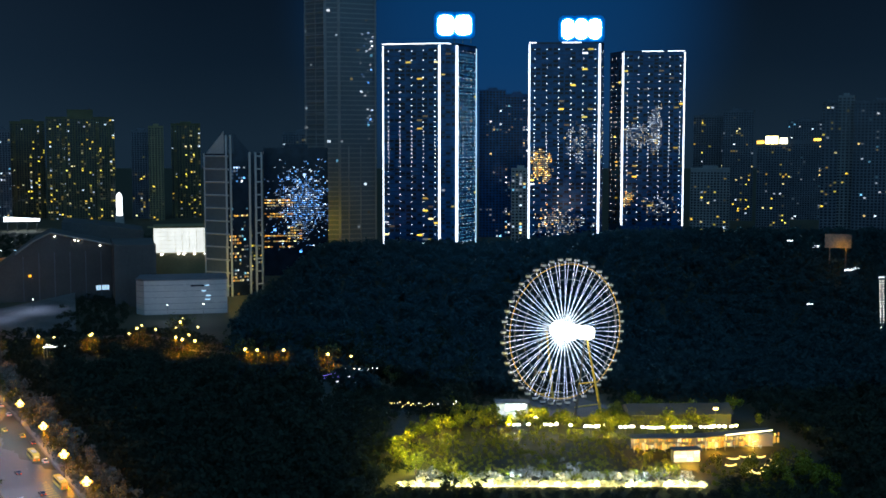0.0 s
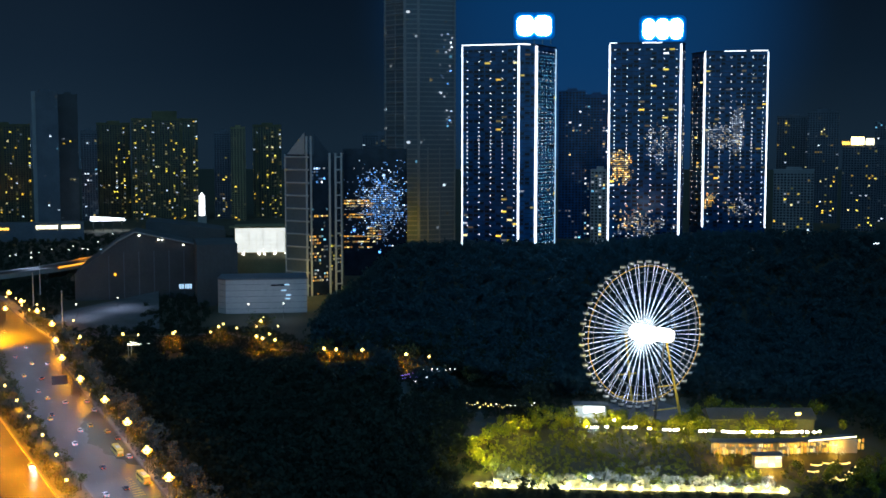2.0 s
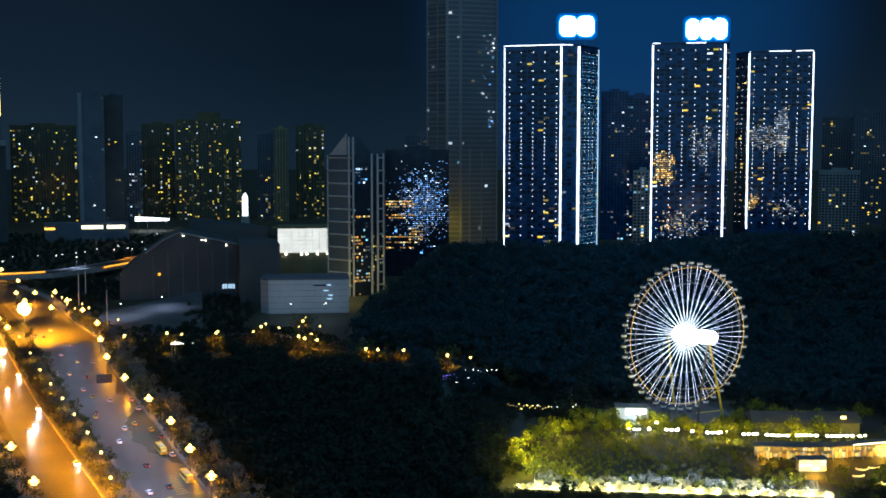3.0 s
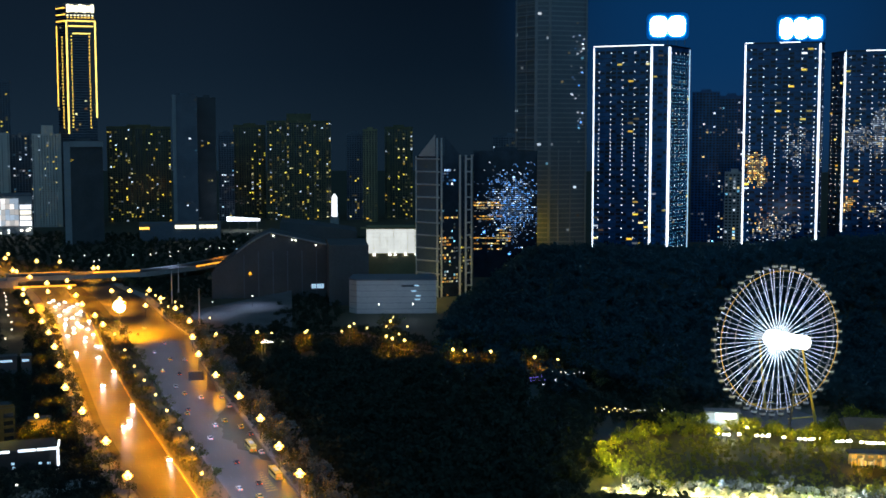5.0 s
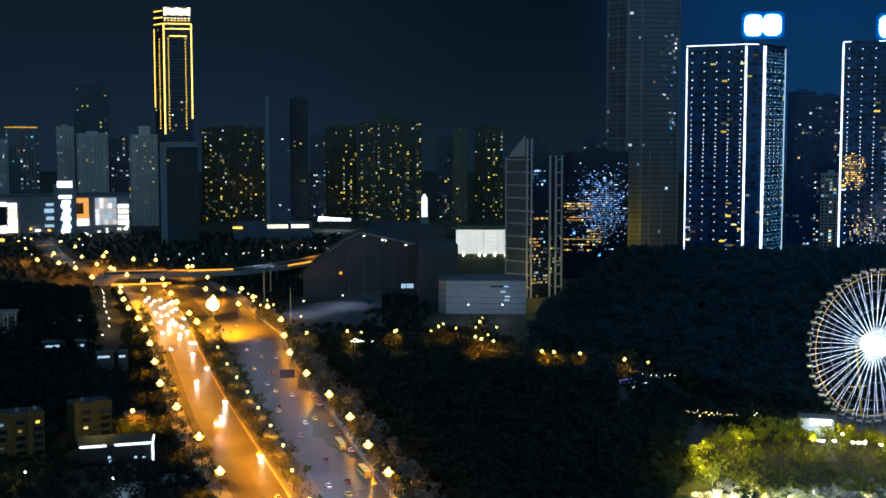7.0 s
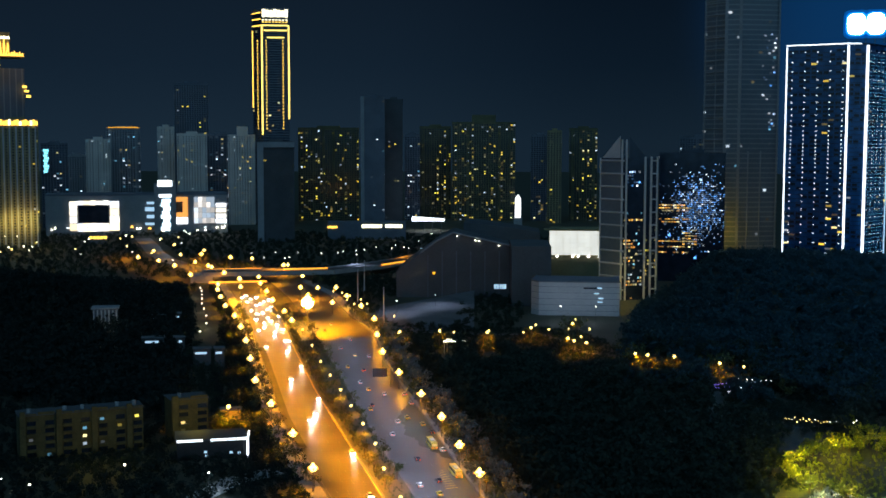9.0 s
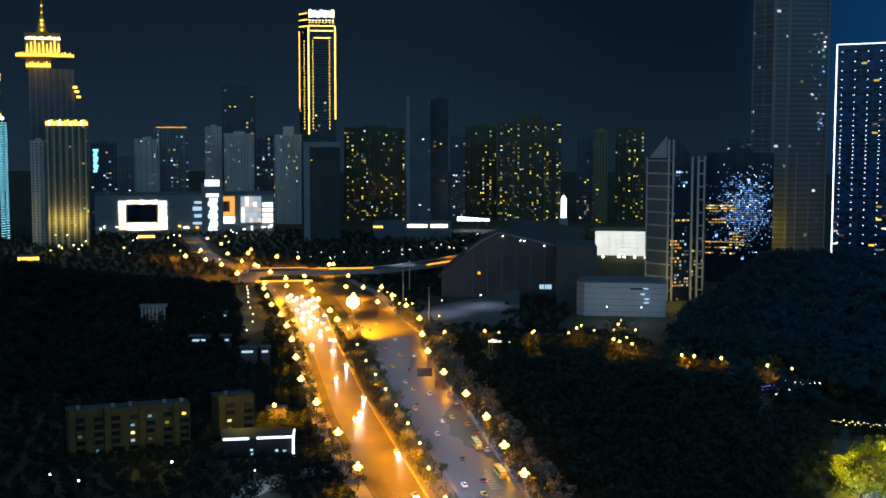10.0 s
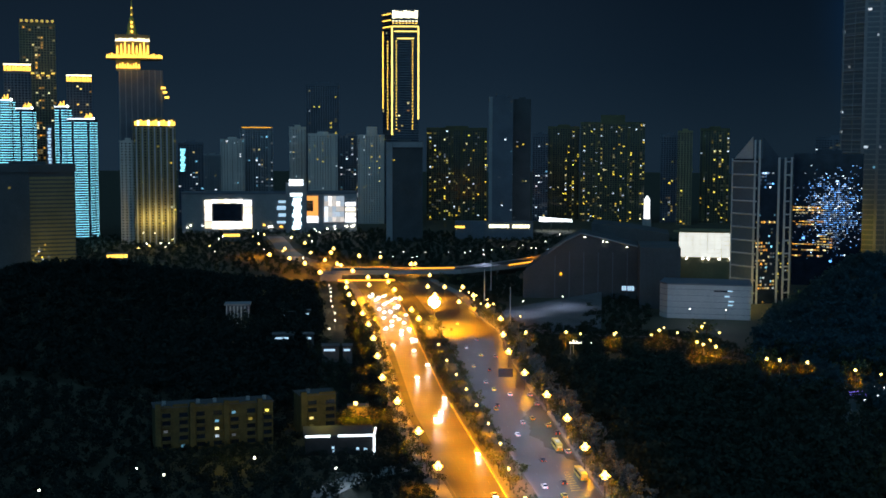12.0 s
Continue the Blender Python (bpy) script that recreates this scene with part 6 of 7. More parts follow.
for k in range(14):
    if k == 7:
        continue
    part("sign_letter", Mesh().box(-24 + k * 3.6, -0.8, 14.5, -21.4 + k * 3.6, -0.1, 18.5), glow_goldw, t, "unreadable glowing sign character")
for k in range(6):
    part("sign_letter", Mesh().box(-66 + k * 2.0, -0.8, 14, -64.4 + k * 2.0, -0.1, 16.5), glow_gold, t, "unreadable amber sign character")

# ---- shopping centre ----
t = thing("shopping_centre", facing(31.93, 1650), "long low shopping centre with large bright screens", "shopping centre")
part("wall", Mesh().prism([(-112, 0), (116, 0), (116, 60), (-112, 60)], -4, 51), mat_wall_grey, t)
part("parapet", bands([(-112, 0), (116, 0), (116, 60), (-112, 60)], [50.5], 0.8, 2.0), mat_wall_dim, t)
screen_w = lit_panes("warm_white_screen", [(1.0, 0.9, 0.7), (1.0, 0.95, 0.85), (1.0, 0.8, 0.5), (0.95, 0.97, 1.0)], 1.4, 4.0)
screen_b = lit_panes("blue_white_screen", [(0.85, 0.93, 1.0), (1.0, 0.95, 0.88), (0.72, 0.86, 1.0), (1.0, 0.9, 0.8)], 0.5, 1.3)
screen_o = glow("orange_screen", (1.0, 0.42, 0.08), 1.0)


def px(az):
    """Place along the front of the shopping centre."""
    return -1650 * math.tan(radians(az - 31.93))


x0, x1 = px(34.80), px(32.69)
for k in range(4):
    part("screen_panel", Mesh().box(x0, -1.2, 6 + k * 9.5, x0 + 9, -0.3, 14.6 + k * 9.5), screen_w, t, "glowing billboard panel")
    part("screen_panel", Mesh().box(x1 - 11, -1.2, 6 + k * 9.5, x1, -0.3, 14.6 + k * 9.5), screen_w, t, "glowing billboard panel")
for k in range(5):
    part("screen_panel", Mesh().box(x0 + 9.4 + k * 8, -1.2, 5, x0 + 16.8 + k * 8, -0.3, 15), screen_w, t, "glowing billboard panel")
    part("screen_panel", Mesh().box(x0 + 9.4 + k * 8, -1.2, 39, x0 + 16.8 + k * 8, -0.3, 43.8), screen_w, t, "glowing billboard panel")
part("screen", Mesh().box(x0 + 11, -0.9, 16, x1 - 13, -0.2, 38), mat_glass_blk, t, "dark video screen")
part("sign_tower", Mesh().box(px(31.05) - 3, -8, -2, px(30.3) + 3, -1, 66), mat_wall_grey, t)
blue_white = glow("blue_white_sign", (0.65, 0.88, 1.0), 3.5)
part("sign", Mesh().box(px(31.0), -8.8, 62, px(30.36), -8.1, 70), glow_white, t, "white lit sign")
part("sign", Mesh().box(px(30.95), -8.8, 48, px(30.4), -8.1, 52), glow_white, t, "white lit sign")
for k in range(8):
    part("sign", Mesh().box(px(30.86) + (k % 3) * 1.5, -8.8, 5 + k * 5.2, px(30.50) + (k % 2) * 1.5, -8.1, 9.4 + k * 5.2), blue_white, t, "blue-white lit sign")
for k in range(4):
    part("sign", Mesh().box(px(31.55) + (k % 2) * 2, -1.2, 12 + k * 9, px(31.15), -0.4, 15 + k * 9 + (k % 3)), glow_soft, t)
part("screen", Mesh().box(px(30.32), -1.4, 22, px(29.68), -0.5, 48), screen_o, t, "orange lit advertising screen")
part("screen", Mesh().box(px(30.2), -1.8, 28, px(29.9), -1.45, 42), mat_glass_blk, t)
part("screen", Mesh().box(px(30.32), -1.5, 13, px(29.68), -0.5, 21.5), screen_w, t)
for i in range(5):
    for j in range(5):
        part("screen_panel", Mesh().box(px(29.40) + i * 5.3, -1.6, 13.6 + j * 6.9, px(29.40) + i * 5.3 + 5.1, -0.6, 20.2 + j * 6.9), screen_b, t)
for j in range(4):
    part("screen_panel", Mesh().box(px(28.43), -1.4, 13.6 + j * 6.9, px(27.97), -0.5, 18.8 + j * 6.9), screen_w, t)
rnd = random.Random(71)
for k in range(26):
    x, z = -110 + 226 * rnd.random(), rnd.choice((4, 7, 9))
    part("shop_light", Mesh().box(x, -2.5, z, x + rnd.uniform(1.5, 4), -1.8, z + rnd.uniform(1, 2.2)), rnd.choice((glow_cool, glow_gold, glow_white)), t)
for az, d in ((27.4, 1010), (28.1, 1060), (28.8, 1120), (29.6, 1050), (30.3, 1130), (31.0, 1180), (27.8, 1200), (26.4, 1080), (25.4, 1120), (24.3, 1090), (31.9, 1220), (29.1, 1240)):
    p = spot(az, d)
    if not near_line(DECK, p.x, p.y, 12):
        copy_thing(first, pose(p.x, p.y, 0, 0, 0, az * 9) @ Matrix.Scale(1.15, 4))
        lamp_light("street_lamp_and_fill_light", (p.x - 2, p.y - 2, 13), ORANGE, 30000, 0.7, 156)
rnd = random.Random(72)
for k in range(30):
    p = spot(rnd.uniform(29.5, 37.8), rnd.uniform(1230, 1560))
    copy_thing(row if k % 3 else walkway, pose(p.x, p.y, rnd.uniform(0, 4)) @ Matrix.Scale(rnd.uniform(1.0, 1.7), 4))
for az, d, w in ((38.66, 1245, 10), (33.6, 1500, 10)):
    t = thing("lit_shopfront", facing(az, d), "low shop glowing amber among dark trees", "shop", "amber shops by the wood")
    part("wall", Mesh().box(-w, 0, -3, w, 9, 11), mat_wall_dim, t)
    for k in range(5):
        part("shop_window", Mesh().box(-w + k * w * 0.4, -0.6, 6.5, -w + k * w * 0.4 + w * 0.33, -0.1, 9.5), glow_gold, t)
mast = thing("flag_mast", Matrix.Identity(4), "tall pale unlit mast beside the junction", "mast", "pale masts")
part("pole", Mesh().tube((0, 0, -0.5), (0, 0, 24), 0.45, 0.2, 8), mat_steel, mast)
part("finial", Mesh().ball((0, 0, 24.2), 0.4), mat_steel, mast)
mast.matrix_basis = facing(20.8, 815)
copy_thing(mast, facing(22.0, 930))
copy_thing(mast, facing(21.7, 1000))
t = thing("cyan_sign", facing(35.72, 1796), "vertical cyan neon sign on a dark block", "sign")
for k in range(9):
    part("sign_letter", Mesh().box(-4 + (k % 2) * 1.2, -1.4, 77 + k * 3.6, 1 + (k % 3), -0.7, 79.8 + k * 3.6), glow_cyan, t, "unreadable cyan sign character")
part("bracket", Mesh().box(-5, -0.65, 76, 4, 0.6, 110), mat_wall_dim, t)
t = tower(-14.86, 1700, 43.2, 111, "dim tower with a blazing amber roof sign", seed=6, fill=0.05)
for a, b, h, mat in ((-22, -13, 4, glow_gold), (-11, 5, 10, glow("amber_sign", (1.0, 0.78, 0.3), 6.0)), (7, 17, 8, glow_goldw), (50, 60, 3, glow_gold)):
    part("sign", Mesh().box(a, -1.5, 112 if b < 40 else 116, b, -0.6, 112 + h if b < 40 else 119), mat, t, "blazing amber sign panel")
part("sign_beam", Mesh().box(-22, -0.6, 111.5, 62, 0.2, 117.5), mat_wall_dim, t)


# ---- lit park by the wheel ----
park = part("park_lawn", Mesh().prism([(-24, 404), (140, 404), (142, 470), (128, 520), (50, 522), (-6, 505), (-24, 470)], -0.5, 0.1), surface("park_lawn", (0.010, 0.018, 0.002), (0.040, 0.046, 0.006), 0.12, 1.0))
tagged(park, "dim lawn and planting beds of the park", "lawn", kind="structure")
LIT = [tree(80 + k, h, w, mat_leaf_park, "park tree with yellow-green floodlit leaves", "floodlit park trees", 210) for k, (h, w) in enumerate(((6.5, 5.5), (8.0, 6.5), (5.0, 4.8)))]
PALE_T = [tree(90 + k, h, w, mat_leaf_lit, "small tree with pale glittering leaves over floodlights", "pale trees of the garden", 190) for k, (h, w) in enumerate(((4.6, 5.0), (5.4, 5.6)))]
rnd = random.Random(81)
ring = []
for k in range(30):
    a = radians(100 + k * 6.2)
    ring.append((30 + 48 * math.cos(a) + rnd.uniform(-2, 2), 462 + 44 * math.sin(a) + rnd.uniform(-2, 2)))
for k in range(34):
    ring.append((-2 + k * 3.4 + rnd.uniform(-1, 1), 505 + rnd.uniform(-3, 5)))
for k in range(26):
    ring.append((rnd.uniform(-4, 26), rnd.uniform(512, 545)) if k % 2 else (rnd.uniform(72, 134), rnd.uniform(527, 548)))
for k in range(16):
    ring.append((68 + rnd.uniform(0, 45), 512 + rnd.uniform(0, 14)))
for k in range(95):
    x, y = rnd.uniform(-12, 132), rnd.uniform(424, 530)
    if ((x - 34) / 50) ** 2 + ((y - 462) / 38) ** 2 > 1 and not (70 < x < 132 and 440 < y < 484) and not (76 < x < 124 and 503 < y < 527) and math.dist((x, y), (54, 543)) > 24:
        ring.append((x, y))
for k in range(16):
    ring.append((96 + rnd.uniform(0, 38), 415 + rnd.uniform(0, 40)))
ring = [p for p in ring if p[1] > 421 or p[0] < -10 or p[0] > 92]
CROWNS, thicket = [crown_points(86 + k, 210, 7, 6.0, 6.5, 0.45) for k in range(3)], []
for k, (x, y) in enumerate(ring):
    if k < 3:
        LIT[k].matrix_basis = pose(x, y, 0.1)
    elif k > 84:
        thicket.append(CROWNS[k % 3] * rnd.uniform(0.75, 1.15) + np.array([x, y, 0.1]))
    else:
        copy_thing(LIT[k % 3], pose(x, y, 0.1, 0, 0, rnd.uniform(0, 360)) @ Matrix.Scale(rnd.uniform(0.75, 1.15), 4))
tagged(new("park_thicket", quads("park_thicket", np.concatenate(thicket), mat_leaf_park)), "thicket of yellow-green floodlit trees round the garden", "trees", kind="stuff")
pale = [(-6 + k * 3.1 + rnd.uniform(-1, 1), 423.5 + rnd.uniform(-0.5, 9)) for k in range(30)] + [(36 + rnd.uniform(-8, 20), 438 + rnd.uniform(0, 14)) for k in range(5)]
for k, (x, y) in enumerate(pale):
    if k < 2:
        PALE_T[k].matrix_basis = pose(x, y, 0.1)
    else:
        copy_thing(PALE_T[k % 2], pose(x, y, 0.1, 0, 0, rnd.uniform(0, 360)) @ Matrix.Scale(rnd.uniform(0.5, 0.9) if k < 30 else 0.45, 4))
r = np.random.RandomState(9)
pts = []
for _ in range(1500):
    x, y = r.uniform(-14, 136), r.uniform(406, 500)
    if (x > 92 and not (70 < x < 134 and 445 < y < 484)) or ((x - 34) / 52) ** 2 + ((y - 462) / 40) ** 2 < 1:
        pts.append(KINDS[r.randint(6)] * r.uniform(0.1, 0.26) + np.array([x, y, 0.0]))
tagged(new("garden_shrubs", quads("garden_shrubs", np.concatenate(pts), mat_leaf_park)), "low shrubs filling the garden oval", "shrubs", kind="stuff")

wall = part("garden_wall", Mesh().box(-16, 419.6, -0.2, 91, 420, 0.6), surface("white_garden_wall", (0.6, 0.58, 0.5), (0.8, 0.78, 0.7), 0.3, 3.0))
tagged(wall, "low white garden wall washed by floodlights", "wall", kind="structure")
r = np.random.RandomState(11)
pts = []
for x in np.arange(-15.5, 91, 0.4):
    pts.append(KINDS[r.randint(6)] * (r.uniform(0.10, 0.26) + 0.22 * max(0, math.sin(x * 0.71) * math.sin(x * 1.03) * math.sin(x * 0.37 + 1))) + np.array([x, 420.2 + r.uniform(-1.6, 1.8), 0.0]))
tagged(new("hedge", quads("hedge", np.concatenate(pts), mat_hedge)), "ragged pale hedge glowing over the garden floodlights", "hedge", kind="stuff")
flood_face = glow("floodlight_lens", (1.0, 0.88, 0.5), 22.0)
fl = thing("garden_floodlight", Matrix.Identity(4), "small floodlight blazing at the garden wall", "floodlight", "garden floodlights")
part("housing", Mesh().box(-0.6, -0.25, 0.25, 0.6, 0.15, 0.95), mat_pole, fl)
part("lens", Mesh().box(-0.55, 0.16, 0.3, 0.55, 0.26, 0.9), flood_face, fl)
part("stake", Mesh().tube((0, 0, -0.2), (0, 0, 0.3), 0.06, n=6), mat_pole, fl)
for k in range(18):
    x = -14.5 + k * 6.1
    if k == 0:
        fl.matrix_basis = pose(x, 416.5, 0.1)
    else:
        copy_thing(fl, pose(x, 416.5 + rnd.uniform(-0.3, 0.3), 0.1, 0, 0, rnd.uniform(-15, 15)))
    ob = lamp_light("garden_floodlight_light", (x, 416.9, 1.0), (1.0, 0.80, 0.28), 16000 if k % 2 else 9000, 0.5, 130)
    ob.matrix_world = look((x, 416.9, 1.0), (x, 424, 3.6))
for k in range(7):
    lamp_light("garden_uplight", (-8 + k * 15.5, 428, 1.2), (0.75, 0.88, 1.0), 5500, 0.4)
lamp_light("garden_floodlight_light", (-15.5, 422, 2.4), (1.0, 0.76, 0.06), 2600, 0.8)

bulb = globe_lamp(3.2, "short lamp post with a cluster of white globes", "white lamps behind the garden", 1, glow_bulb)
WHITE_LAMPS = [(27, 500), (30, 500), (35, 500), (39, 512), (44, 500), (46.5, 500), (52, 498), (60, 497), (63, 497), (66, 498), (74, 496), (77, 496), (83, 494.5), (86, 494.5), (91, 495), (94, 495), (98, 495), (106, 495), (109, 495), (112, 496), (117, 496), (119, 496)]
trio = globe_lamp(3.0, "short lamp post with three blazing white globes", "white lamps behind the garden", 3, glow_bulb)
for k, (x, y) in enumerate(WHITE_LAMPS):
    wide = 1.5 if k % 4 == 1 else 1.9
    if k < 2:
        (bulb, trio)[k].matrix_basis = pose(x, y, 0.1)
    else:
        copy_thing(trio if k % 3 == 1 or 11 < k < 18 else bulb, pose(x, y, 0.1, 0, 0, rnd.uniform(-20, 20)) @ Matrix.Diagonal((wide, wide, rnd.uniform(1.0, 1.12), 1)))
    if k % 3 == 0:
        lamp_light("park_lamp_and_fill_light", (x, y - 1, 4.5), (1.0, 0.72, 0.02), 7000, 0.4)
# yellow lights without lamps, added to brighten the park's left edge
for x, y in ((-13, 470), (0, 494), (-12, 440), (-14, 455)):
    lamp_light("park_lamp_and_fill_light", (x, y, 6), (1.0, 0.78, 0.02), 8500, 0.4)

# food stalls: a long roofed arcade and a brighter kiosk in front
stall_glow = lit_panes("lit_stall_fronts", [(1.0, 0.5, 0.05), (1.0, 0.62, 0.1), (1.0, 0.8, 0.4), (1.0, 0.65, 0.12), (1.0, 0.38, 0.02)], 0.6, 2.0)
t = thing("stall_arcade", pose(87, 470, 0.1, 0, 0, 4), "long row of brightly lit market stalls under a flat roof", "market stalls")
part("back_wall", Mesh().box(-14, 3.4, 0, 42, 3.8, 5.2), mat_wall_pale, t)
part("roof", Mesh().box(-15, -2.5, 5.2, 14, 4.2, 5.6), mat_roof, t)
part("roof", Mesh().add([(14.2, -2.5, 5.2), (42, 4.5, 5.6), (42, 10, 5.6), (14.2, 4.2, 5.2), (14.2, -2.5, 5.6), (42, 4.5, 6.0), (42, 10, 6.0), (14.2, 4.2, 5.6)], [(0, 3, 2, 1), (4, 5, 6, 7), (0, 1, 5, 4), (1, 2, 6, 5), (2, 3, 7, 6), (3, 0, 4, 7)]), mat_roof, t)
for k in range(15):
    x = -14 + k * 4
    y = 0 if x < 14 else (x - 14) * 0.25
    part("post", Mesh().tube((x, y - 2, 0), (x, y - 2, 5.2), 0.12, n=6), mat_steel, t)
    u = x + 0.2
    while u < x + 3.7:
        w, top = rnd.uniform(0.3, 1.1), rnd.uniform(1.8, 3.3)
        part("stall_front", Mesh().box(u, y - 0.4 - rnd.uniform(0, 0.8), rnd.uniform(0.3, 1.0), u + w, y, top), stall_glow, t)
        if rnd.random() < 0.75:
            part("stall_sign", Mesh().box(u, y - 1.2, 3.3 + rnd.uniform(0, 0.5), u + w * 0.9, y - 0.9, 4.2 + rnd.uniform(0, 0.7)), stall_glow, t)
        u += w + rnd.uniform(0.15, 0.6)
part("eave_light", Mesh().tube((22, -0.6, 5.7), (42, 4.4, 6.1), 0.25, n=6), glow_goldw, t)
t = thing("kiosk", pose(90.5, 452, 0.1, 0, 0, 8), "small brilliantly lit kiosk", "kiosk")
part("wall", Mesh().box(-5, 0.4, 0, 5, 4, 4.6), mat_wall_pale, t)
part("roof", Mesh().box(-5.6, -1.2, 4.6, 5.6, 4.6, 4.95), mat_roof, t)
for i in range(4):
    for j in range(3):
        part("lit_pane", Mesh().box(-4.9 + i * 2.5, 0.2, 0.3 + j * 1.4, -2.6 + i * 2.5, 0.38, 1.5 + j * 1.4), lit_panes("kiosk_light", [(1.0, 0.75, 0.3), (1.0, 0.62, 0.1), (1.0, 0.9, 0.6), (1.0, 0.85, 0.5)], 1.0, 4.0) if i + j == 0 else bpy.data.materials["kiosk_light"], t)
for x, y, z, w in ((76, 464, 3, 1500), (90, 447, 3, 2600), (104, 468, 3, 1500), (120, 474, 3, 1500)):
    lamp_light("stall_light", (x, y, z), (1.0, 0.45, 0.02), w * 2.6, 0.5)
t = thing("hall_roof", pose(98, 508, 0.1, 0, 0, 3), "low dark hall with a shallow metal roof behind the stalls", "hall")
part("wall", Mesh().box(-20, 0, 0, 22, 16, 5.5), mat_stone_dark, t)
part("roof", Mesh().add([(-21, -1, 5.5), (23, -1, 5.5), (23, 17, 5.5), (-21, 17, 5.5), (-21, 8, 8.5), (23, 8, 8.5)], [(0, 1, 5, 4), (2, 3, 4, 5), (1, 2, 5), (3, 0, 4), (3, 2, 1, 0)]), mat_stone_dark, t)
amber_post = globe_lamp(9.0, "single tall amber lamp over the hall", "", 2)
amber_post.matrix_basis = pose(112, 503, 0.1)
lamp_light("hall_lamp_light", (112, 502, 9.2), (1.0, 0.6, 0.12), 1500, 0.4)
# lit tables on the terrace
tab = thing("terrace_light", Matrix.Identity(4), "curved amber string of lights over a terrace table", "string light", "terrace lights")
part("cord", Mesh().tube((-2.2, 0, 2.4), (2.2, 0, 2.4), 0.05, n=5), mat_pole, tab)
for k in range(7):
    part("bulb", Mesh().ball((-2 + k * 0.66, 0.25 * math.cos(k), 2.3 - 0.25 * math.sin(k * 0.5)), 0.24, 6, 4), glow_lamp, tab)
for x in (-2.2, 2.2):
    part("post", Mesh().tube((x, 0, 0), (x, 0, 2.5), 0.05, n=5), mat_pole, tab)
for k, (x, y) in enumerate(((107, 449), (112, 452), (118, 452), (108, 431), (115, 436), (118, 439), (111, 430), (122, 446), (104, 440))):
    if k == 0:
        tab.matrix_basis = pose(x, y, 0.1)
    else:
        copy_thing(tab, pose(x, y, 0.1, 0, 0, rnd.uniform(-25, 25)))
for x, y in ((111, 449), (113, 433)):
    lamp_light("terrace_lamp_light", (x, y, 3), (1.0, 0.55, 0.04), 600, 0.3)
t = thing("blue_light_tree", pose(119, 466, 0.1), "small tree wound with blue-white lights", "tree")
ob = new("crown", quads("crown", crown_points(5, 70, 5, 4.5, 6.0, 0.16), glow_soft))
ob.parent = t
part("trunk", Mesh().tube((0, 0, 0), (0, 0, 3), 0.15, 0.1, 6), mat_bark, t)
# boarding house with white lights at the foot of the wheel
t = thing("boarding_house", pose(30, 520, 0.1), "small white-lit ticket house at the foot of the wheel", "ticket house")
part("wall", Mesh().box(-7, 0, 0, 6, 6, 7.5), mat_wall_pale, t)
part("roof", Mesh().box(-7.8, -1, 7.5, 6.8, 6.6, 8.0), mat_roof, t)
for k in range(4):
    part("light_box", Mesh().box(-3.4 + k * 2.2, -0.5, 4.6 + (k % 2) * 0.4, -1.5 + k * 2.2, -0.1, 7.2), glow_white, t, "white light box")
lamp_light("ticket_house_light", (29, 513, 6), (0.7, 0.88, 1.0), 4500, 0.5)
lamp_light("wheel_hub_light", tuple(spot(-6.3, 528, 35)), (0.85, 0.93, 1.0), 4500, 2.0)

# small event ground with coloured tubes
violet = glow("violet_tube", (0.25, 0.2, 1.0), 0.9)
t = thing("stage_frame", pose(*STAGE, land(*STAGE)), "low frame of white and violet light tubes in a clearing", "light frame")
for a, b, m in (((-12, 2, 1.2), (-1, 6, 1.6), violet), ((-6, -9, 1.0), (3, -1, 3.4), glow_white), ((-13, 6, 1.6), (-6, 9, 2.4), violet), ((-2, 11, 3.0), (9, 12, 3.2), glow_soft), ((2, 2, 1.4), (8, 6, 1.8), violet), ((4, -6, 0.8), (9, -5, 0.9), glow_soft)):
    part("light_tube", Mesh().tube(a, b, 0.17, n=6), m, t)
    part("post", Mesh().tube((a[0], a[1], -2), a, 0.1, n=6).tube((b[0], b[1], -2), b, 0.1, n=6), mat_pole, t)
for k in range(9):
    part("bulb", Mesh().ball((-4 + k * 2.2, 13 + (k % 3), 3.6 + 0.3 * (k % 2)), 0.2, 6, 4), glow_cool, t)
    part("post", Mesh().tube((-4 + k * 2.2, 13 + (k % 3), -2), (-4 + k * 2.2, 13 + (k % 3), 3.5), 0.06, n=5), mat_pole, t)
part("deck", Mesh().box(-9, -4, -2.5, 7, 9, 0.3), mat_stone_dark, t)
rnd = random.Random(83)
string = thing("string_light", pose(-9, 523, land(-9, 523)), "string of small amber lights along a terrace edge", "string light")
for k in range(26):
    x, y = -14 + k * 1.15, rnd.uniform(-2.5, 2.5)
    part("bulb", Mesh().ball((x, y, 6.3 + rnd.uniform(-0.7, 0.7)), rnd.uniform(0.10, 0.26), 6, 4), rnd.choice((glow_lamp, glow_lamp, glow_cool)), string)
part("rail", Mesh().tube((-14.5, 0, 6.1), (15.5, 0, 6.1), 0.06, n=5), mat_pole, string)
for x in (-14, 0, 15):
    part("post", Mesh().tube((x, 0, -1), (x, 0, 6.1), 0.08, n=5), mat_pole, string)

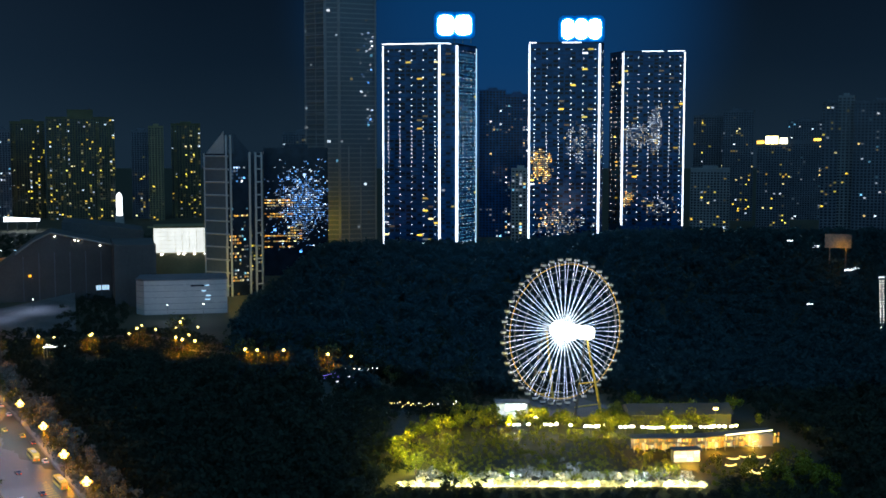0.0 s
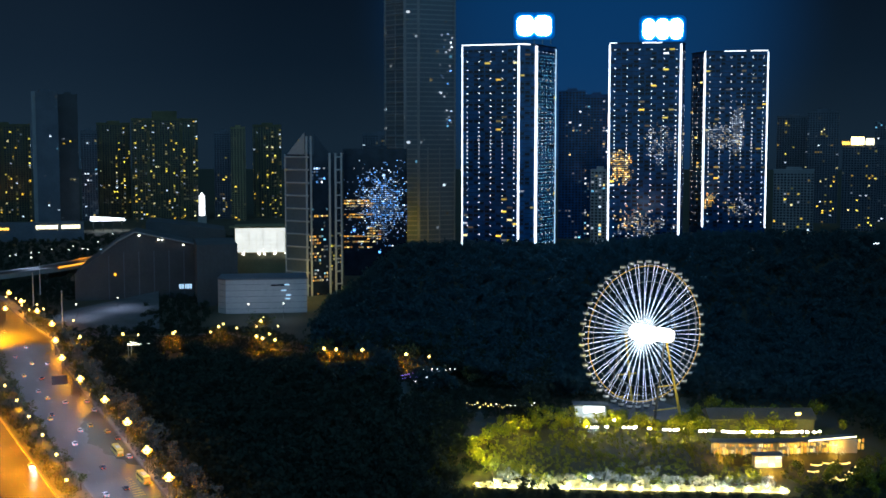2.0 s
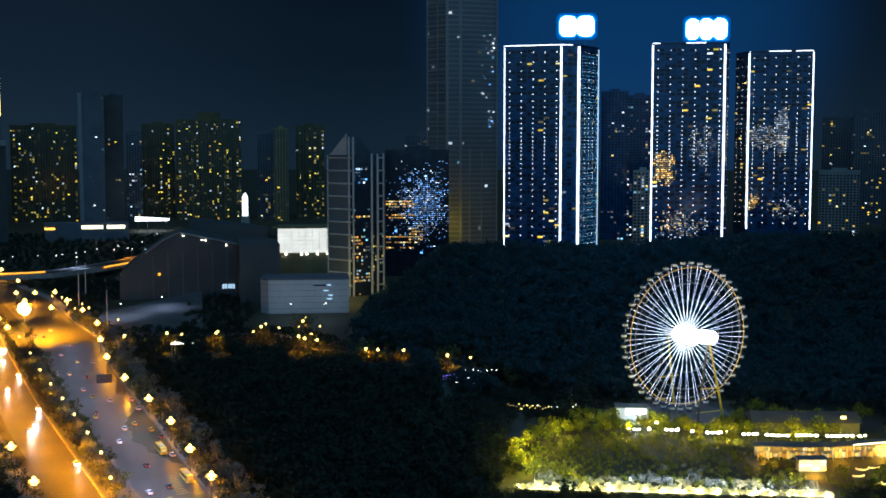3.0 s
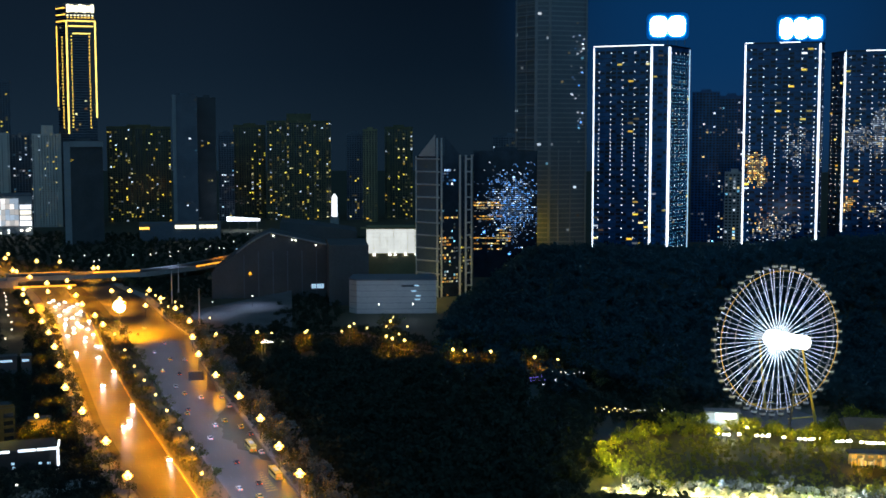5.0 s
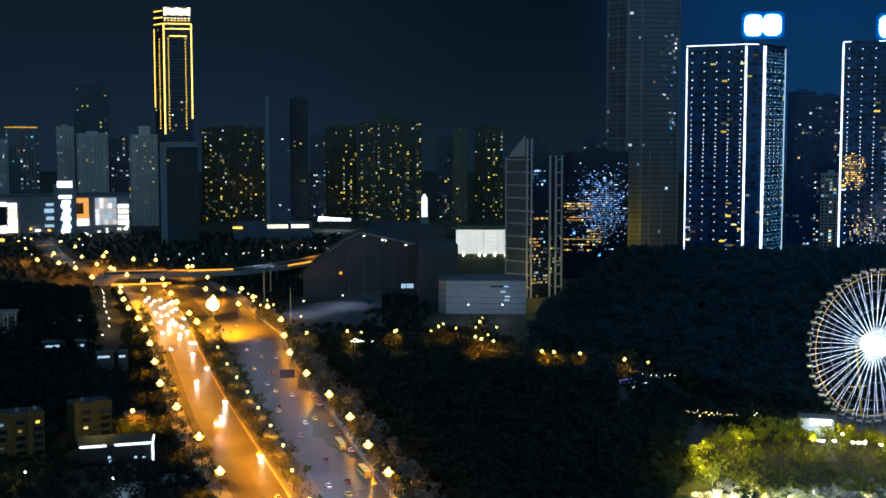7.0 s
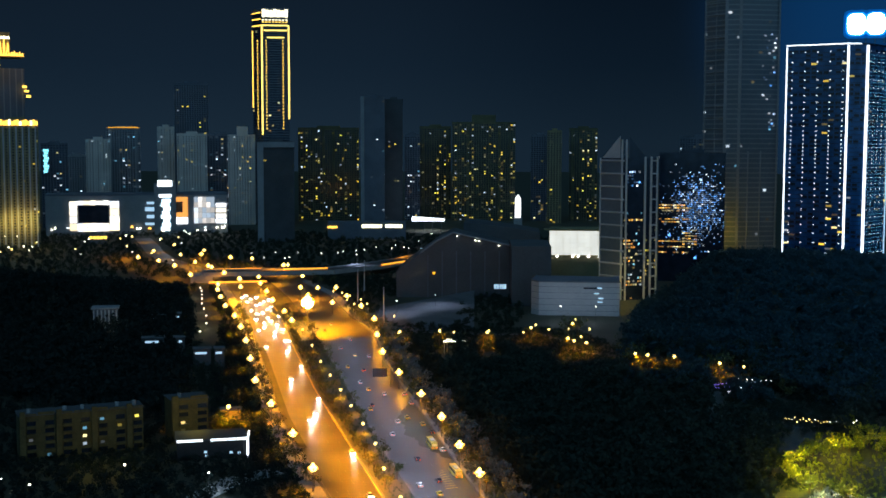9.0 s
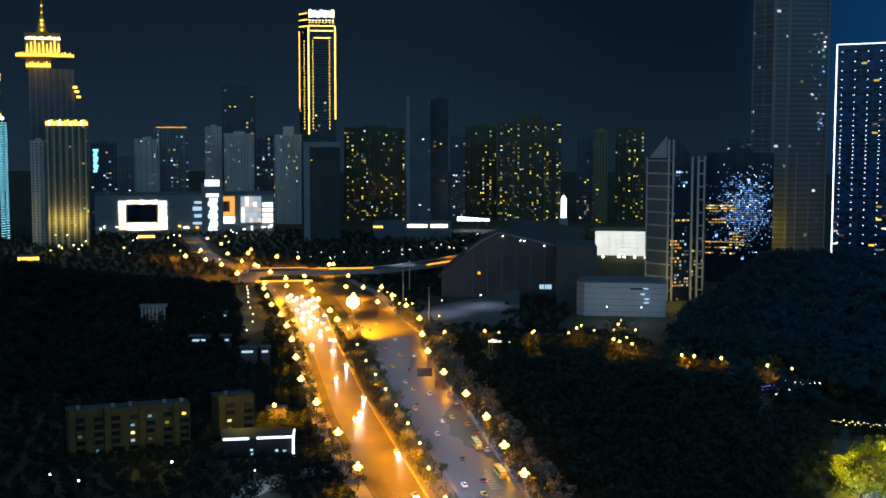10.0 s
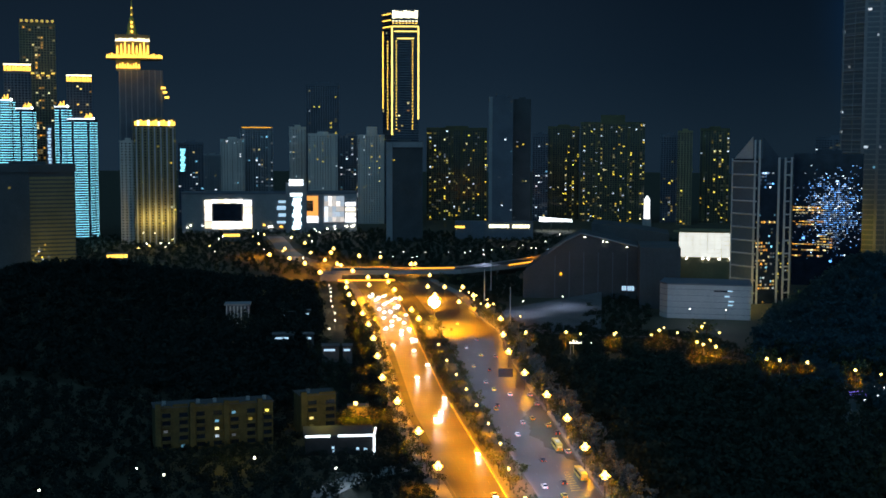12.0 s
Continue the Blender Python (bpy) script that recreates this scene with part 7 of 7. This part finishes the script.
# ---- houses and yards across the avenue ----
def apartment_row(m, length, height, bays, label, seed):
    rnd = random.Random(seed)
    t = thing("apartment_row", m, label, "apartment house", "old apartment houses")
    part("wall", Mesh().box(-length / 2, 0, -3, length / 2, 11, height), mat_wall_old, t)
    part("roof", Mesh().box(-length / 2 - 0.4, -0.5, height, length / 2 + 0.4, 11.4, height + 0.35), mat_stone_dark, t)
    w = length / bays
    for i in range(bays):
        x = -length / 2 + i * w
        part("parapet", Mesh().box(x + 0.3, -0.45, height + 0.36, x + w - 0.3, -0.15, height + 0.8 + 0.5 * (i % 3 == 1)), mat_wall_old, t)
        if i % 3 != 1:
            part("roof_tank", Mesh().tube((x + w * 0.6, 4.5, height + 0.36), (x + w * 0.6, 4.5, height + 1.9), 0.8, n=10), mat_concrete, t)
        if i % 2 == 0:
            part("stair_tower", Mesh().box(x + 0.2, -1.4, -3, x + w * 0.34, 0, height + 1.8), mat_wall_old, t)
        for j in range(int(height / 3)):
            z = 0.6 + j * 3
            part("balcony", Mesh().box(x + w * 0.4, -1.1, z - 0.5, x + w * 0.95, -0.1, z + 0.45), mat_wall_old, t)
            lit = rnd.random() < 0.2
            part("window", Mesh().box(x + w * (0.52 if lit else 0.43), -0.12, z + 0.6, x + w * (0.74 if lit else 0.92), 0.02, z + (1.6 if lit else 2.2)), (lit_cold if rnd.random() < 0.5 else lit_home) if lit else mat_glass_blk, t)
    return t


apartment_row(pose(-276, 402, 0, 0, 0, 42), 46, 17, 7, "old ochre apartment house with stair towers and balconies", 84)
apartment_row(pose(-249, 436, 0, 0, 0, 44), 15, 17, 2, "old ochre apartment house with stacked balconies", 85)
lamp_light("yard_lamp_light", (-256, 384, 12), (1.0, 0.72, 0.05), 2400, 0.4)
lamp_light("yard_lamp_light", (-240, 424, 13), (1.0, 0.72, 0.05), 1600, 0.4)
t = thing("market_hall", pose(-226, 412, 0, 0, 0, 31), "low hall edged with white strip lights", "market hall")
part("wall", Mesh().box(-13, 0.5, -1, 13, 16, 7.4), surface("black_sheet_cladding", (0.012, 0.013, 0.014), (0.03, 0.031, 0.033), 0.3, 2.0), t)
part("roof", Mesh().box(-13.6, -0.3, 7.4, 13.6, 16.4, 7.9), mat_stone_dark, t)
for x0, x1 in ((-13, -3.5), (-0.5, 5.5), (5.9, 9), (9.3, 13.2)):
    part("strip_light", Mesh().box(x0, -0.7, 7.3, x1, -0.3, 8.1), glow_white, t, "white strip light under the eave")
part("strip_light", Mesh().box(12.9, -0.8, 0, 13.7, -0.2, 7.3), glow_white, t, "white strip light on the corner post")
part("strip_light", Mesh().tube((13.4, -0.4, 8), (14.5, 9, 8.3), 0.35, n=6), glow_white, t, "white strip light along the gable")
for x, z in ((-3, 2.6), (-2.6, 1.0), (6.5, 2.0), (9.5, 1.8)):
    part("sign", Mesh().box(x, 0.2, z, x + 1.1, 0.45, z + 0.8), glow_soft, t)
kio = thing("kiosk", pose(-247, 467, 0, 0, 0, 28), "small kiosk glowing amber under a lamp", "kiosk")
part("wall", Mesh().box(-4, 0, -0.5, 4, 6, 6), mat_wall_warm, kio)
part("roof", Mesh().box(-4.6, -0.8, 6, 4.6, 6.6, 6.4), mat_roof, kio)
part("lamp", Mesh().ball((-1, -2, 8.2), 0.9), glow_lamp, kio)
part("lamp_post", Mesh().tube((-1, -2, -0.3), (-1, -2, 7.6), 0.12, n=6), mat_pole, kio)
for k, (x, y) in enumerate(((-252, 463), (-244, 459), (-240, 464), (-236, 457), (-231, 462))):
    copy_thing(STREET[k % 3], pose(x, y, 0, 0, 0, k * 61) @ Matrix.Scale(0.9 + 0.1 * (k % 3), 4))
lamp_light("kiosk_lamp_light", (-243, 454, 8), ORANGE, 24000, 0.5)
lamp_light("kiosk_lamp_light", (-233, 452, 6), ORANGE, 6000, 0.5)
court = part("yard_path", ribbon([(-196, 405), (-205, 387), (-206, 362), (-200, 340)], 5.0, -0.4, 0.14), mat_concrete)
tagged(court, "pale concrete yard path beside the hall", "path", kind="structure")
lamp_light("yard_path_light", (-203, 372, 7), (0.7, 0.85, 1.0), 1500, 0.4)
copy_thing(row, pose(-205.5, 372, 0) @ Matrix.Scale(0.7, 4))
alley = part("alley", ribbon(ALLEY, 4.5, -0.5, 0.1), mat_paving)
tagged(alley, "narrow lit side street", "street", kind="structure")
for x, y, w in ((-389, 704, 1800), (-424, 764, 1800), (-472, 846, 1500)):
    lamp_light("alley_lamp_light", (x, y, 6), (1.0, 0.75, 0.4), w, 0.4)
small = globe_lamp(4.0, "small wall lamp post in the side street", "lamps of the side street", 1, glow_cool)
small.matrix_basis = pose(-375, 671, 0)
for x, y in ((-389, 704), (-406, 735), (-424, 764), (-440, 790), (-453, 814), (-465, 835), (-477, 856), (-488, 874), (-275, 352), (-261, 349), (-287, 316), (-245, 382)):
    copy_thing(small, pose(x, y, 0))
t = thing("hill_pavilion", pose(-419, 636, land(-419, 636), 0, 0, 30), "pale pavilion with fluted walls on the dark hill", "pavilion")
part("wall", Mesh().box(-7, 0, -4, 7, 10, 13), mat_wall_dim, t)
for k in range(7):
    part("column", Mesh().tube((-6.6 + k * 2.2, -0.4, -4), (-6.6 + k * 2.2, -0.4, 12.6), 0.45, n=8), mat_wall_pale, t)
part("roof", Mesh().box(-8, -1.2, 13, 8, 11, 14), mat_wall_grey, t)
lamp_light("pavilion_light", (-409, 624, land(-409, 624) + 14), (1.0, 0.9, 0.7), 700, 0.4)
for x, y, w in ((-365, 600, 6), (-352, 606, 3), (-321, 576, 4.5), (-313, 580, 2.5), (-410, 681, 4), (-402, 691, 2)):
    t = thing("low_house", pose(x, y, 0, 0, 0, 30), "low house with one lit window among trees", "house", "low houses by the avenue")
    part("wall", Mesh().box(-w, 0, -2, w, 7, 11), mat_stone_dark, t)
    part("roof", Mesh().box(-w - 0.4, -0.5, 11, w + 0.4, 7.5, 11.4), mat_roof, t)
    part("lit_window", Mesh().box(-w * 0.8, -0.2, 8.4, w * 0.5, 0.05, 9.5), glow_soft, t)

# ---- lights on the right-hand hillside ----
t = thing("light_stair", pose(250, 700, 0), "steep stairway edged with small white lights", "stairway")
for k in range(24):
    x, y, z = k * 0.35, k * 1.2, 5 + k * 1.35
    part("step", Mesh().box(x - 1, y - 0.6, z - 1.6, x + 1, y + 0.6, z - 0.6), mat_concrete, t)
    for s in (-0.9, 0.9):
        part("step_light", Mesh().ball((x + s, y - 0.6, z), 0.22, 6, 4), glow_cool, t)
part("support", Mesh().tube((0, 0, -2), (0, 0, 4), 0.5, n=8).tube((8, 28, -2), (8, 28, 35), 0.5, n=8), mat_concrete, t)
hut = thing("lit_hut", Matrix.Identity(4), "small hut with white lit windows on the wooded hill", "hut", "huts on the hill")
part("wall", Mesh().box(-4, 0, -8, 4, 5, 12), mat_stone_dark, hut)
part("roof", Mesh().box(-4.5, -0.6, 12, 4.5, 5.6, 12.5), mat_stone_dark, hut)
for k in range(4):
    part("window", Mesh().box(-3.7 + k * 1.9, -0.25, 9.4 + (k % 2) * 0.6, -2.3 + k * 1.9, 0.02, 11.0 + (k % 2) * 0.6), glow_white, hut)
for k, (x, y) in enumerate((*HUTS, (252, 835), (330, 1010), (344, 1030), (376, 1062), (395, 1220))):
    m = pose(x, y, land(x, y) + (4 if k < 5 else 0), 0, 0, -16) @ Matrix.Scale(0.7 if k < 5 else 1.0, 4)
    if k == 0:
        hut.matrix_basis = m
    else:
        copy_thing(hut, m)
t = thing("billboard", facing(-17.68, 840), "billboard lit orange from below", "billboard")
part("panel", Mesh().box(-8.2, 0, 49, 8.2, 0.6, 58), surface("billboard_print", (0.06, 0.065, 0.07), (0.24, 0.2, 0.15), 0.2, 0.8), t)
part("post", Mesh().tube((-5, 1.2, 18), (-5, 1.2, 57), 0.45, n=8).tube((5, 1.2, 18), (5, 1.2, 57), 0.45, n=8), mat_pole, t)
lamp_light("billboard_light", tuple(spot(-17.85, 836, 49)), (1.0, 0.42, 0.02), 1500, 0.4)
lamp_light("billboard_light", tuple(spot(-17.5, 832, 55)), (0.8, 0.9, 1.0), 350, 0.4)
